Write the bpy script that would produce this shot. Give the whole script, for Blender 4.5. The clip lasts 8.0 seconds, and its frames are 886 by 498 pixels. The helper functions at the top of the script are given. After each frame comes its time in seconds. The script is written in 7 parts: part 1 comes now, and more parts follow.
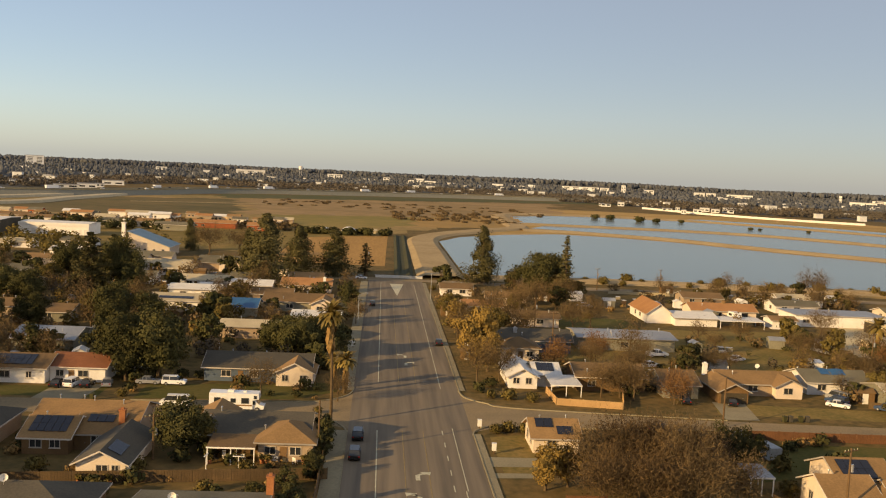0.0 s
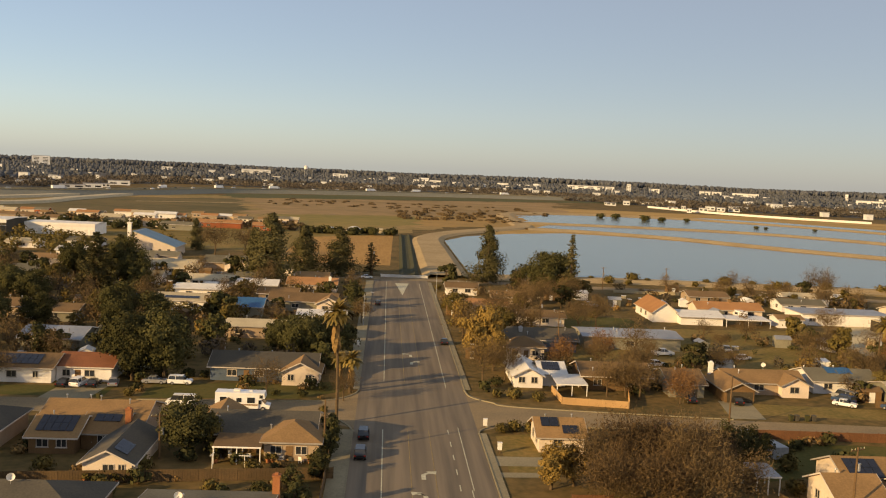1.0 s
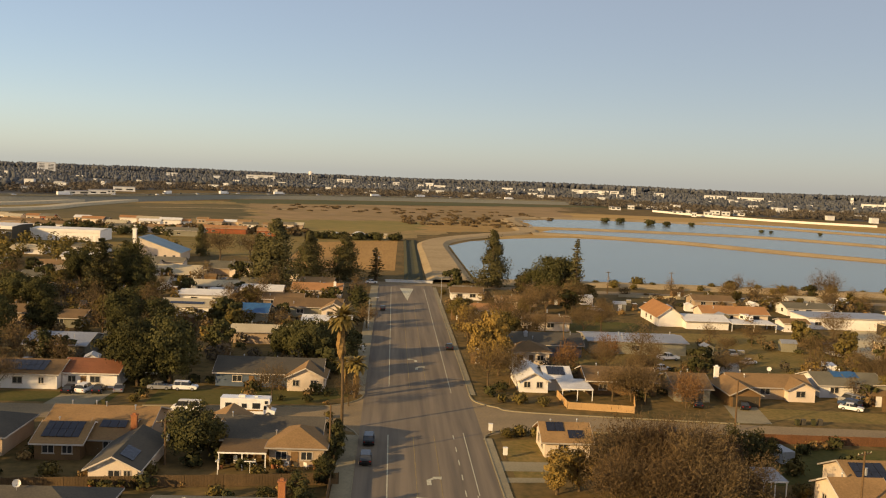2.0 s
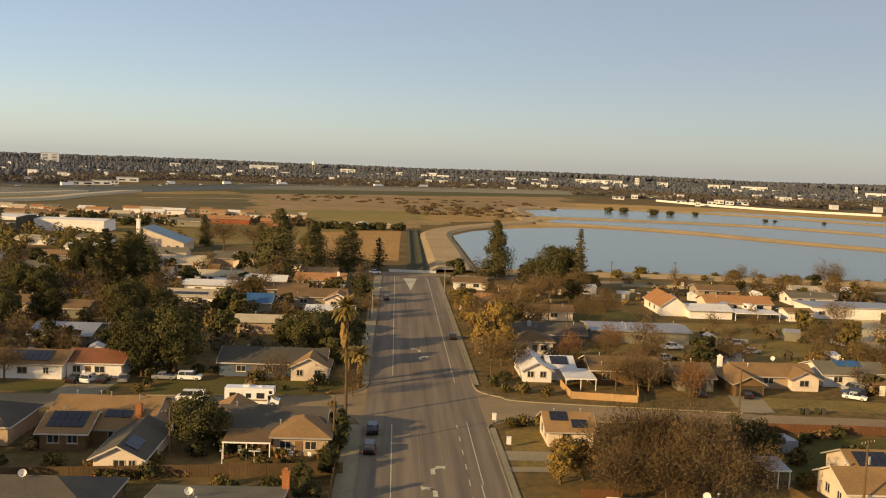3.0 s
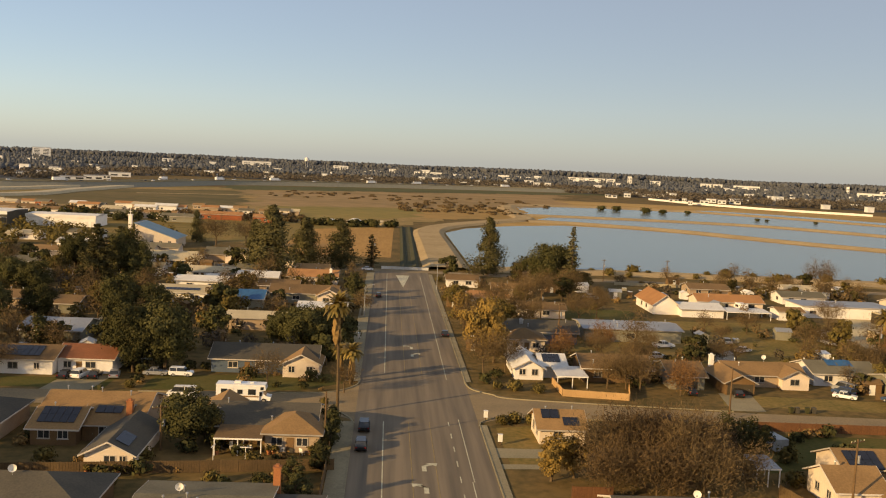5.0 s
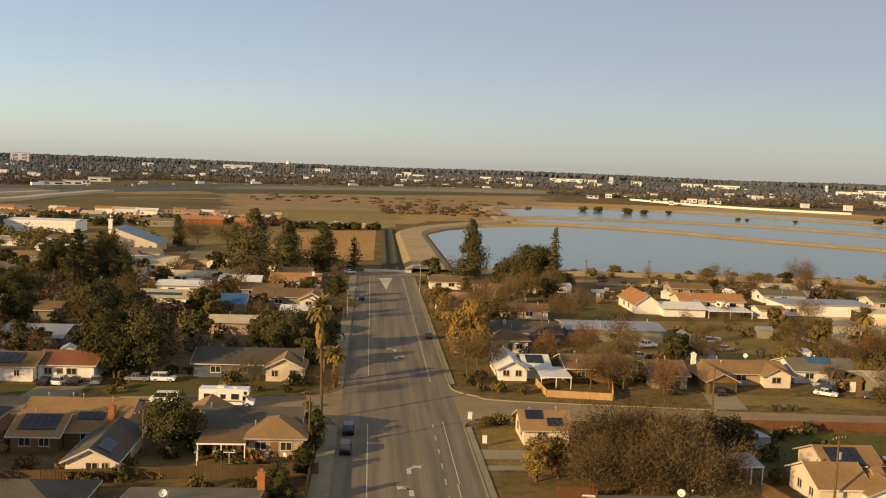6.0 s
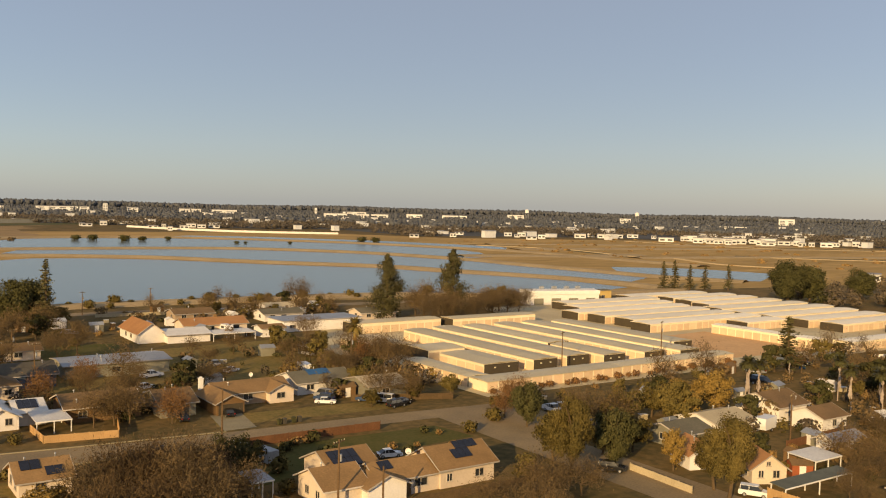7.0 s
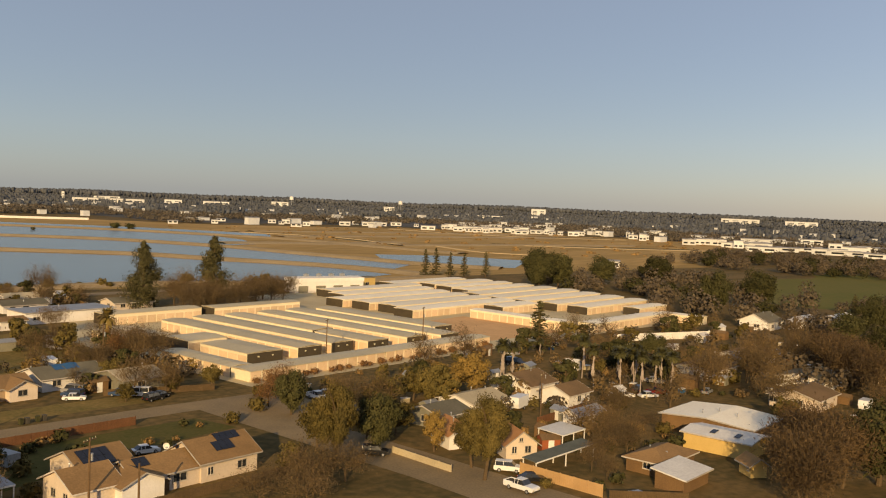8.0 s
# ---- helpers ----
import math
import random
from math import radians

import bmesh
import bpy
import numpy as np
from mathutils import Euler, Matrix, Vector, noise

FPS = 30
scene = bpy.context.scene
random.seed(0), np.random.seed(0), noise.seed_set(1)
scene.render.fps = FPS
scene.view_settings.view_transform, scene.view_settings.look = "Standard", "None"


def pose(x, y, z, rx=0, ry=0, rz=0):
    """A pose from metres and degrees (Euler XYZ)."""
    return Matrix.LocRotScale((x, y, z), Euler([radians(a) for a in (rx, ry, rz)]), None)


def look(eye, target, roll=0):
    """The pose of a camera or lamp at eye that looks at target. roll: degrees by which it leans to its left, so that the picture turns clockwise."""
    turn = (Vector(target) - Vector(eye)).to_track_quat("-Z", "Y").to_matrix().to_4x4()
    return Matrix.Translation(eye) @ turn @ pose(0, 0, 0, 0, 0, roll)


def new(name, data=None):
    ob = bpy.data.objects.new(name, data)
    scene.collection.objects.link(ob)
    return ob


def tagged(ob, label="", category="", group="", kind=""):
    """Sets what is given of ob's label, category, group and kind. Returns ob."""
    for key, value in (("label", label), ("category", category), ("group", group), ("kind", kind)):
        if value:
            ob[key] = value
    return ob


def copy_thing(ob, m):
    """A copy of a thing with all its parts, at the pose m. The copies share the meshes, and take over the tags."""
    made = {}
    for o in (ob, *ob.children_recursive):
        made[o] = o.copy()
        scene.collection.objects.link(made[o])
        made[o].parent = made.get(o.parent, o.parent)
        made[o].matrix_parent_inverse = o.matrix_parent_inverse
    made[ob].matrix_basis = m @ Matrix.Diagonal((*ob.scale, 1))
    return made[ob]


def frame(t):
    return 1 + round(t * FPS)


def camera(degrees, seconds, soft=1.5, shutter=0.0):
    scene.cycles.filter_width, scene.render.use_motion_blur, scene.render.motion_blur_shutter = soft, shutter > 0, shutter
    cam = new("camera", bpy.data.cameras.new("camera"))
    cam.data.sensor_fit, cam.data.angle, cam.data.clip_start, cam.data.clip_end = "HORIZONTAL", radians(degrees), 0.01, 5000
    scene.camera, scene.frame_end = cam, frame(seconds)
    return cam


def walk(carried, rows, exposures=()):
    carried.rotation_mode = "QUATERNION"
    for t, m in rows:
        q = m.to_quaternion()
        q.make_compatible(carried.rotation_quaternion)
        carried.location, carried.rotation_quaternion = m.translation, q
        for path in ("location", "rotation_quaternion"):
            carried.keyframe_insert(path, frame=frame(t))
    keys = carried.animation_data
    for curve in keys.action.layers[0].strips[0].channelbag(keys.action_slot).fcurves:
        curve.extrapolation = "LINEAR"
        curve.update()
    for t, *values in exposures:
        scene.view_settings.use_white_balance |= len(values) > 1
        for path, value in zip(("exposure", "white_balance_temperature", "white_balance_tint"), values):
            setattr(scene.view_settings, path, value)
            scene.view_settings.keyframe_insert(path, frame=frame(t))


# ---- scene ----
# The camera hovers 40 m over a residential road and turns slowly to its right.
cam = camera(51.5, 8.0, soft=1.1)
TURNS = [  # seconds, yaw, pitch, roll
    (0.0, -3.90, -4.85, -2.73), (0.5, -3.79, -5.25, -2.13), (1.0, -3.57, -4.91, -2.59), (1.5, -3.62, -4.64, -2.45),
    (1.7, -3.40, -4.60, -2.50), (2.8, -3.10, -4.88, -2.20), (3.0, -3.08, -5.25, -2.25), (3.5, -3.35, -4.33, -2.73),
    (4.0, -3.33, -3.92, -2.90), (4.5, -3.40, -5.07, -3.65), (4.7, -3.47, -5.45, -3.29), (5.8, -3.57, -5.13, -2.00),
    (6.0, -4.63, -5.23, -2.18), (6.1, -6.75, -4.95, -2.12), (6.2, -9.26, -4.97, -2.83), (6.3, -13.20, -5.27, -3.24),
    (6.4, -16.28, -4.66, -2.57), (6.5, -21.20, -4.58, -1.80), (6.7, -29.02, -4.13, -1.51), (6.8, -31.32, -3.91, -2.06),
    (7.0, -35.03, -2.73, -1.34), (7.1, -36.50, -1.95, -1.38), (7.2, -37.67, -1.53, -1.43),
    (7.3, -39.30, -1.62, -1.47), (7.4, -40.60, -2.30, -1.52), (7.5, -42.24, -2.63, -1.56), (8.0, -49.66, -3.06, -2.23),
]
walk(cam, [(t, pose(0, 0, 40, 0, 0, yaw) @ pose(0, 0, 0, pitch, 0, 0) @ pose(0, 0, 0, 0, roll, 0) @ pose(0, 0, 0, 90, 0, 0))
           for t, yaw, pitch, roll in TURNS], exposures=[(t, e, k, 12) for t, e, k in ((0.0, 0.33, 6850), (6.0, 0.33, 6850), (6.5, 0.44, 6750), (7.0, 0.2, 6600), (7.5, 0.0, 6500), (8.0, 0.02, 6450))])

# ---- daylight: a low warm sun from behind and to the left, a hazy blue sky ----
SUN_EL, SUN_AZ = radians(15.5), math.atan2(-0.82, -0.57)
world = bpy.data.worlds.new("sky")
scene.world = world
world.use_nodes = True
wn, wl = world.node_tree.nodes, world.node_tree.links
sky = wn.new("ShaderNodeTexSky")
sky.sky_type, sky.sun_disc = "NISHITA", False
sky.sun_elevation, sky.sun_rotation = SUN_EL, -SUN_AZ
sky.air_density, sky.dust_density, sky.ozone_density = 0.75, 0.8, 1.2
haze = wn.new("ShaderNodeHueSaturation")
haze.inputs["Saturation"].default_value = 1.3
wl.new(sky.outputs["Color"], haze.inputs["Color"])
veil = wn.new("ShaderNodeMix")  # thin even haze over the whole sky
veil.data_type = "RGBA"
veil.inputs["Factor"].default_value = 0.45
veil.inputs["B"].default_value = (4.85, 4.94, 5.2, 1)
wl.new(haze.outputs["Color"], veil.inputs["A"])
wl.new(veil.outputs["Result"], wn["Background"].inputs["Color"])
wn["Background"].inputs["Strength"].default_value = 0.1
sun = new("sun", bpy.data.lights.new("sun", "SUN"))
sun.data.energy, sun.data.angle, sun.data.color = 5.0, radians(0.6), (1.0, 0.7, 0.335)
sun.matrix_world = look((-82, -57, 100 * math.tan(SUN_EL)), (0, 0, 0))


# ---- materials ----
def M(name, a, b=None, rough=0.85, big=0.15, fine=2.5, bump=0.15, metal=0.0, vary=0.0, island=0.0, stretch=(1, 1, 1), spec=0.3, relief=0.05, warm=True):
    """A surface of two colours, mixed at two scales, with fine relief."""
    m = bpy.data.materials.new(name)
    m.use_nodes = True
    n, l = m.node_tree.nodes, m.node_tree.links
    p = n["Principled BSDF"]
    p.inputs["Roughness"].default_value, p.inputs["Metallic"].default_value = rough, metal
    p.inputs["Specular IOR Level"].default_value = spec
    b = b or tuple(c * 0.7 for c in a)
    if warm:  # takes out some blue and a little green in both colours
        a, b = [(c[0], c[1] * 0.97, c[2] * 0.74) for c in (a, b)]
    geo, mp = n.new("ShaderNodeNewGeometry"), n.new("ShaderNodeMapping")
    mp.inputs["Scale"].default_value = stretch
    l.new(geo.outputs["Position"], mp.inputs["Vector"])
    n1, n2 = n.new("ShaderNodeTexNoise"), n.new("ShaderNodeTexNoise")
    n1.inputs["Scale"].default_value, n1.inputs["Detail"].default_value = big, 4
    n2.inputs["Scale"].default_value, n2.inputs["Detail"].default_value = fine, 3
    l.new(mp.outputs[0], n1.inputs["Vector"])
    l.new(mp.outputs[0], n2.inputs["Vector"])
    add = n.new("ShaderNodeMath")
    add.operation = "ADD"
    l.new(n1.outputs[0], add.inputs[0])
    l.new(n2.outputs[0], add.inputs[1])
    rng = n.new("ShaderNodeMapRange")
    rng.inputs["From Min"].default_value, rng.inputs["From Max"].default_value = 0.75, 1.25
    l.new(add.outputs[0], rng.inputs["Value"])
    mix = n.new("ShaderNodeMix")
    mix.data_type = "RGBA"
    mix.inputs["A"].default_value, mix.inputs["B"].default_value = (*a, 1), (*b, 1)
    l.new(rng.outputs[0], mix.inputs["Factor"])
    out = mix.outputs["Result"]
    for amount, node, socket in ((vary, "ShaderNodeObjectInfo", "Random"), (island, "ShaderNodeNewGeometry", "Random Per Island")):
        if amount:
            src, mr, hsv = n.new(node), n.new("ShaderNodeMapRange"), n.new("ShaderNodeHueSaturation")
            mr.inputs["To Min"].default_value, mr.inputs["To Max"].default_value = 1 - amount, 1 + amount
            l.new(src.outputs[socket], mr.inputs["Value"])
            l.new(mr.outputs[0], hsv.inputs["Value"])
            l.new(out, hsv.inputs["Color"])
            out = hsv.outputs["Color"]
    l.new(out, p.inputs["Base Color"])
    if bump:
        bp = n.new("ShaderNodeBump")
        bp.inputs["Strength"].default_value, bp.inputs["Distance"].default_value = bump, relief
        l.new(n2.outputs[0], bp.inputs["Height"])
        l.new(bp.outputs[0], p.inputs["Normal"])
    return m


GROUND = M("ground_mix", (0.2, 0.134, 0.066), (0.086, 0.07, 0.034), 1, 0.06, 0.6, 0.4, spec=0.1, relief=0.2)
GRASS = M("lawn", (0.075, 0.08, 0.026), (0.12, 0.1, 0.04), 1, 0.12, 1.5, 0.4, spec=0.1)
DRYGRASS = M("dry_grass", (0.27, 0.185, 0.08), (0.135, 0.115, 0.043), 1, 0.1, 1.2, 0.4, spec=0.1)
SAND = M("orange_sand", (0.66, 0.42, 0.27), (0.54, 0.34, 0.21), 1, 0.08, 1.0, 0.2, spec=0.05)
ASPHALT = M("worn_asphalt", (0.225, 0.178, 0.12), (0.128, 0.106, 0.078), 0.9, 0.35, 0.9, 0.1, stretch=(1, 0.035, 1), spec=0.2, warm=False)
STREET = M("side_street_asphalt", (0.3, 0.225, 0.155), (0.2, 0.155, 0.115), 0.9, 0.15, 3, 0.15, spec=0.2)
CONCRETE = M("concrete", (0.3, 0.26, 0.2), (0.22, 0.19, 0.15), 0.9, 0.3, 3, 0.1)
PAINT = M("road_paint_white", (0.6, 0.58, 0.53), (0.35, 0.33, 0.3), 0.8, 1.2, 6, 0)
FREEWAY = M("grey_concrete_deck", (0.27, 0.262, 0.25), (0.2, 0.195, 0.19), 0.9, 0.05, 0.6, 0, warm=False)
YPAINT = M("road_paint_yellow", (0.33, 0.24, 0.12), (0.2, 0.16, 0.1), 0.8, 0.8, 6, 0)
FIELDBROWN = M("ploughed_field", (0.43, 0.26, 0.12), (0.32, 0.195, 0.09), 1, 0.05, 0.8, 0.4, stretch=(1, 0.1, 1), spec=0.05)
FIELDGREEN = M("weedy_field", (0.18, 0.155, 0.078), (0.36, 0.245, 0.14), 1, 0.012, 0.15, 0.4, spec=0.05)
MARSH = M("dry_marsh", (0.48, 0.32, 0.16), (0.29, 0.2, 0.095), 1, 0.012, 0.1, 0.4, spec=0.05, stretch=(0.4, 1.4, 1))
LEVEE = M("levee_earth", (0.43, 0.33, 0.235), (0.32, 0.24, 0.165), 1, 0.05, 0.6, 0.3, spec=0.05)
VERGE = M("dark_green_verge", (0.085, 0.095, 0.06), (0.13, 0.12, 0.075), 1, 0.01, 0.12, 0.4, spec=0.05)
SCRUBLAND = M("brown_scrubland", (0.34, 0.235, 0.155), (0.23, 0.17, 0.105), 1, 0.015, 0.12, 0.4, spec=0.05, stretch=(0.5, 1, 1))
RUSSETFIELD = M("russet_field", (0.4, 0.255, 0.125), (0.29, 0.2, 0.1), 1, 0.02, 0.2, 0.4, spec=0.05, stretch=(0.4, 1, 1))
GREENFIELD = M("sparse_green_field", (0.19, 0.17, 0.075), (0.3, 0.22, 0.1), 1, 0.02, 0.2, 0.4, spec=0.05, stretch=(0.4, 1, 1))
OLIVEFIELD = M("dark_olive_field", (0.1, 0.092, 0.058), (0.18, 0.14, 0.085), 1, 0.015, 0.15, 0.4, spec=0.05, stretch=(0.4, 1, 1))
PASTURE = M("short_green_pasture", (0.125, 0.13, 0.045), (0.16, 0.14, 0.055), 1, 0.02, 0.3, 0.3, spec=0.05)
SANDTRACK = M("pale_sandy_track", (0.62, 0.46, 0.3), (0.5, 0.37, 0.24), 1, 0.05, 0.6, 0.2, spec=0.05)
LEANROOF = M("green_grey_felt_roof", (0.13, 0.135, 0.105), (0.09, 0.095, 0.075), 0.9, 0.4, 4, 0.1, warm=False)
CANAL = M("canal_weeds", (0.04, 0.044, 0.02), (0.065, 0.058, 0.028), 1, 0.1, 1, 0.4)
WATER = M("pond_water", (0.165, 0.195, 0.175), (0.14, 0.168, 0.152), 0.2, 0.01, 0.6, 0.14, spec=0.22, relief=0.15, stretch=(0.5, 1.5, 1), warm=False)

WHITE = M("white_stucco", (0.8, 0.76, 0.7), (0.7, 0.66, 0.6), 0.9, 0.4, 5, 0.1, vary=0.05, warm=False)
CREAM = M("cream_stucco", (0.68, 0.57, 0.45), (0.58, 0.48, 0.37), 0.9, 0.4, 5, 0.1, vary=0.1, warm=False)
TAN = M("tan_stucco", (0.4, 0.3, 0.2), (0.32, 0.235, 0.155), 0.9, 0.4, 5, 0.1, vary=0.1, warm=False)
YELLOW = M("yellow_stucco", (0.66, 0.48, 0.22), (0.56, 0.4, 0.17), 0.9, 0.4, 5, 0.1)
GREY = M("grey_siding", (0.24, 0.23, 0.22), (0.18, 0.175, 0.17), 0.85, 0.4, 5, 0.1, vary=0.15)
BLUEGREY = M("bluegrey_siding", (0.1, 0.13, 0.17), (0.075, 0.1, 0.13), 0.85, 0.4, 5, 0.1, warm=False)
BROWNWALL = M("brown_siding", (0.2, 0.12, 0.065), (0.14, 0.085, 0.05), 0.9, 0.4, 5, 0.1, vary=0.1)
REDWALL = M("red_painted_wood", (0.33, 0.1, 0.05), (0.24, 0.075, 0.04), 0.85, 0.5, 5, 0.1)
BRICK = M("brick", (0.38, 0.16, 0.08), (0.26, 0.1, 0.055), 0.95, 0.6, 8, 0.2)
R_TAN = M("tan_shingles", (0.3, 0.185, 0.1), (0.21, 0.13, 0.07), 0.95, 0.25, 4, 0.25, vary=0.1)
R_BROWN = M("brown_shingles", (0.2, 0.125, 0.072), (0.13, 0.085, 0.05), 0.95, 0.25, 4, 0.25, vary=0.12)
R_ORANGE = M("orange_tiles", (0.4, 0.205, 0.1), (0.3, 0.15, 0.075), 0.9, 0.3, 4, 0.25, vary=0.08)
R_RED = M("red_brown_shingles", (0.24, 0.095, 0.055), (0.17, 0.07, 0.042), 0.95, 0.3, 4, 0.25, vary=0.08)
R_GREY = M("grey_shingles", (0.17, 0.155, 0.135), (0.115, 0.105, 0.09), 0.95, 0.25, 4, 0.25, vary=0.12)
R_DARK = M("dark_shingles", (0.06, 0.055, 0.055), (0.09, 0.08, 0.075), 0.9, 0.25, 4, 0.25, vary=0.15)
R_PALE = M("pale_gravel_roof", (0.5, 0.43, 0.36), (0.4, 0.34, 0.28), 0.95, 0.3, 4, 0.15, vary=0.08)
R_WHITE = M("white_coated_roof", (0.72, 0.69, 0.62), (0.58, 0.55, 0.5), 0.7, 0.3, 3, 0.1, vary=0.06, warm=False)
METAL = M("galvanised_metal", (0.36, 0.37, 0.38), (0.28, 0.285, 0.29), 0.5, 0.2, 3, 0.1, metal=0.35, vary=0.1, warm=False)
STOREROOF = M("standing_seam_roof", (0.62, 0.54, 0.45), (0.5, 0.44, 0.36), 0.6, 0.1, 2, 0.1, metal=0.1, vary=0.08)
PALEROOF = M("pale_coated_metal_roof", (0.9, 0.82, 0.64), (0.8, 0.71, 0.54), 0.7, 0.1, 2, 0.1, vary=0.1, warm=False)
YARD = M("pale_yard_concrete", (0.58, 0.49, 0.37), (0.44, 0.37, 0.29), 0.9, 0.1, 2, 0.1)
STOREWALL = M("storage_wall", (0.84, 0.73, 0.49), (0.76, 0.64, 0.42), 0.85, 0.3, 4, 0.05, vary=0.08, warm=False)
STOREDOOR = M("roll_up_door", (0.72, 0.54, 0.34), (0.62, 0.45, 0.27), 0.7, 0.4, 4, 0.05, vary=0.12, warm=False)
STOREEND = M("dark_end_cladding", (0.075, 0.06, 0.045), (0.05, 0.04, 0.032), 0.8, 0.3, 4, 0.05)
BLUEROOF = M("blue_metal_roof", (0.24, 0.32, 0.34), (0.19, 0.26, 0.28), 0.55, 0.2, 3, 0.1, warm=False)
TARP = M("blue_tarpaulin", (0.035, 0.12, 0.25), (0.025, 0.085, 0.19), 0.5, 0.5, 2, 0.4, warm=False)
WOOD = M("weathered_fence_wood", (0.125, 0.082, 0.05), (0.08, 0.055, 0.035), 0.95, 0.6, 5, 0.2, vary=0.12)
NEWWOOD = M("fresh_fence_wood", (0.5, 0.325, 0.19), (0.42, 0.27, 0.155), 0.9, 0.5, 5, 0.2, vary=0.06)
REDWOOD = M("red_fence_wood", (0.155, 0.072, 0.04), (0.11, 0.052, 0.03), 0.9, 0.5, 5, 0.2, vary=0.1)
POLE = M("creosoted_pole", (0.16, 0.1, 0.06), (0.1, 0.065, 0.042), 0.95, 0.5, 4, 0.2)
DULLTRIM = M("weathered_trim", (0.5, 0.45, 0.38), (0.4, 0.35, 0.29), 0.8, 0.6, 5, 0.0, vary=0.35, warm=False)
TRIM = M("white_trim", (0.8, 0.77, 0.7), (0.7, 0.67, 0.6), 0.7, 0.6, 5, 0.0, warm=False)
GLASS = M("dark_window_glass", (0.025, 0.028, 0.03), (0.035, 0.037, 0.04), 0.08, 0.5, 1, 0, spec=0.6, warm=False)
SOLAR = M("solar_cells", (0.012, 0.014, 0.022), (0.018, 0.02, 0.03), 0.25, 0.8, 1, 0, spec=0.4, warm=False)
ALU = M("aluminium", (0.45, 0.45, 0.45), (0.36, 0.36, 0.36), 0.4, 0.8, 3, 0, metal=0.6, warm=False)
TYRE = M("tyre_rubber", (0.02, 0.02, 0.02), (0.03, 0.03, 0.03), 0.9, 1, 5, 0, warm=False)
LAMP = M("lamp_lens", (0.6, 0.58, 0.52), (0.5, 0.48, 0.42), 0.2, 1, 5, 0)
TAIL = M("tail_lens", (0.3, 0.015, 0.01), (0.2, 0.01, 0.01), 0.2, 1, 5, 0)
P_WHITE = M("white_car_paint", (0.8, 0.79, 0.76), (0.74, 0.73, 0.7), 0.25, 0.8, 2, 0, spec=0.5, warm=False)
P_BLACK = M("black_car_paint", (0.012, 0.012, 0.013), (0.02, 0.02, 0.021), 0.2, 0.8, 2, 0, spec=0.5, warm=False)
P_SILVER = M("silver_car_paint", (0.4, 0.4, 0.4), (0.36, 0.36, 0.36), 0.28, 0.8, 2, 0, metal=0.4, warm=False)
P_RED = M("red_car_paint", (0.33, 0.03, 0.02), (0.28, 0.025, 0.02), 0.25, 0.8, 2, 0, spec=0.5)
P_BLUE = M("blue_car_paint", (0.04, 0.07, 0.14), (0.03, 0.055, 0.11), 0.25, 0.8, 2, 0, spec=0.5, warm=False)

BARK = M("bark", (0.13, 0.09, 0.058), (0.08, 0.056, 0.038), 0.95, 0.8, 5, 0.3)
PALEBARK = M("pale_bark", (0.42, 0.35, 0.29), (0.3, 0.24, 0.195), 0.95, 0.6, 5, 0.2, warm=False)
THICKET = M("dull_brown_thicket_twigs", (0.115, 0.075, 0.042), (0.07, 0.047, 0.028), 0.95, 0.3, 2, 0, vary=0.15, island=0.3)
TWIG = M("bare_twigs", (0.155, 0.103, 0.056), (0.095, 0.067, 0.038), 0.95, 0.3, 2, 0, vary=0.18, island=0.3)
TWIGTAN = M("pale_tan_twigs", (0.135, 0.094, 0.056), (0.09, 0.064, 0.04), 0.95, 0.3, 2, 0, vary=0.15, island=0.3)
GREYTWIG = M("grey_brown_twigs", (0.115, 0.087, 0.054), (0.075, 0.058, 0.037), 0.95, 0.3, 2, 0, vary=0.15, island=0.25, warm=False)
TWIGRED = M("russet_twigs", (0.2, 0.105, 0.05), (0.145, 0.08, 0.04), 0.95, 0.3, 2, 0, vary=0.12, island=0.3)
LEAF = M("olive_leaves", (0.145, 0.112, 0.045), (0.085, 0.07, 0.03), 0.95, 0.3, 2, 0, vary=0.25, island=0.18, spec=0.05)
LEAFDARK = M("dark_olive_leaves", (0.082, 0.078, 0.04), (0.044, 0.045, 0.023), 0.95, 0.3, 2, 0, vary=0.25, island=0.18, spec=0.05)
LEAFGOLD = M("golden_leaves", (0.27, 0.18, 0.066), (0.175, 0.122, 0.046), 0.95, 0.3, 2, 0, vary=0.15, island=0.18, spec=0.05)
NEEDLE = M("conifer_needles", (0.112, 0.1, 0.056), (0.062, 0.06, 0.034), 0.95, 0.3, 2, 0, vary=0.2, island=0.18, spec=0.05)
FROND = M("palm_fronds", (0.24, 0.165, 0.05), (0.13, 0.105, 0.035), 0.7, 0.5, 2, 0, vary=0.12, island=0.35)
DEADFROND = M("dead_fronds", (0.27, 0.17, 0.075), (0.19, 0.12, 0.055), 0.95, 0.5, 2, 0, island=0.3)
CITYTREES = M("city_edge_foliage", (0.14, 0.115, 0.085), (0.085, 0.075, 0.06), 0.95, 0.006, 0.05, 0, island=0.25, spec=0.05, warm=False)
CITYGROUND = M("city_roofs_and_streets", (0.12, 0.115, 0.108), (0.075, 0.075, 0.07), 0.95, 0.004, 0.03, 0, spec=0.05, warm=False)
# far crowns: aerial haze is put into this flat blue-grey colour
WOODSHAZE = M("hazed_tree_crowns", (0.108, 0.112, 0.118), (0.08, 0.085, 0.092), 0.95, 0.004, 0.02, 0, island=0.2, spec=0.05, warm=False)
PALMLEAF = M("dark_palm_leaves", (0.09, 0.085, 0.035), (0.05, 0.05, 0.022), 0.75, 0.5, 2, 0, vary=0.15, island=0.35)
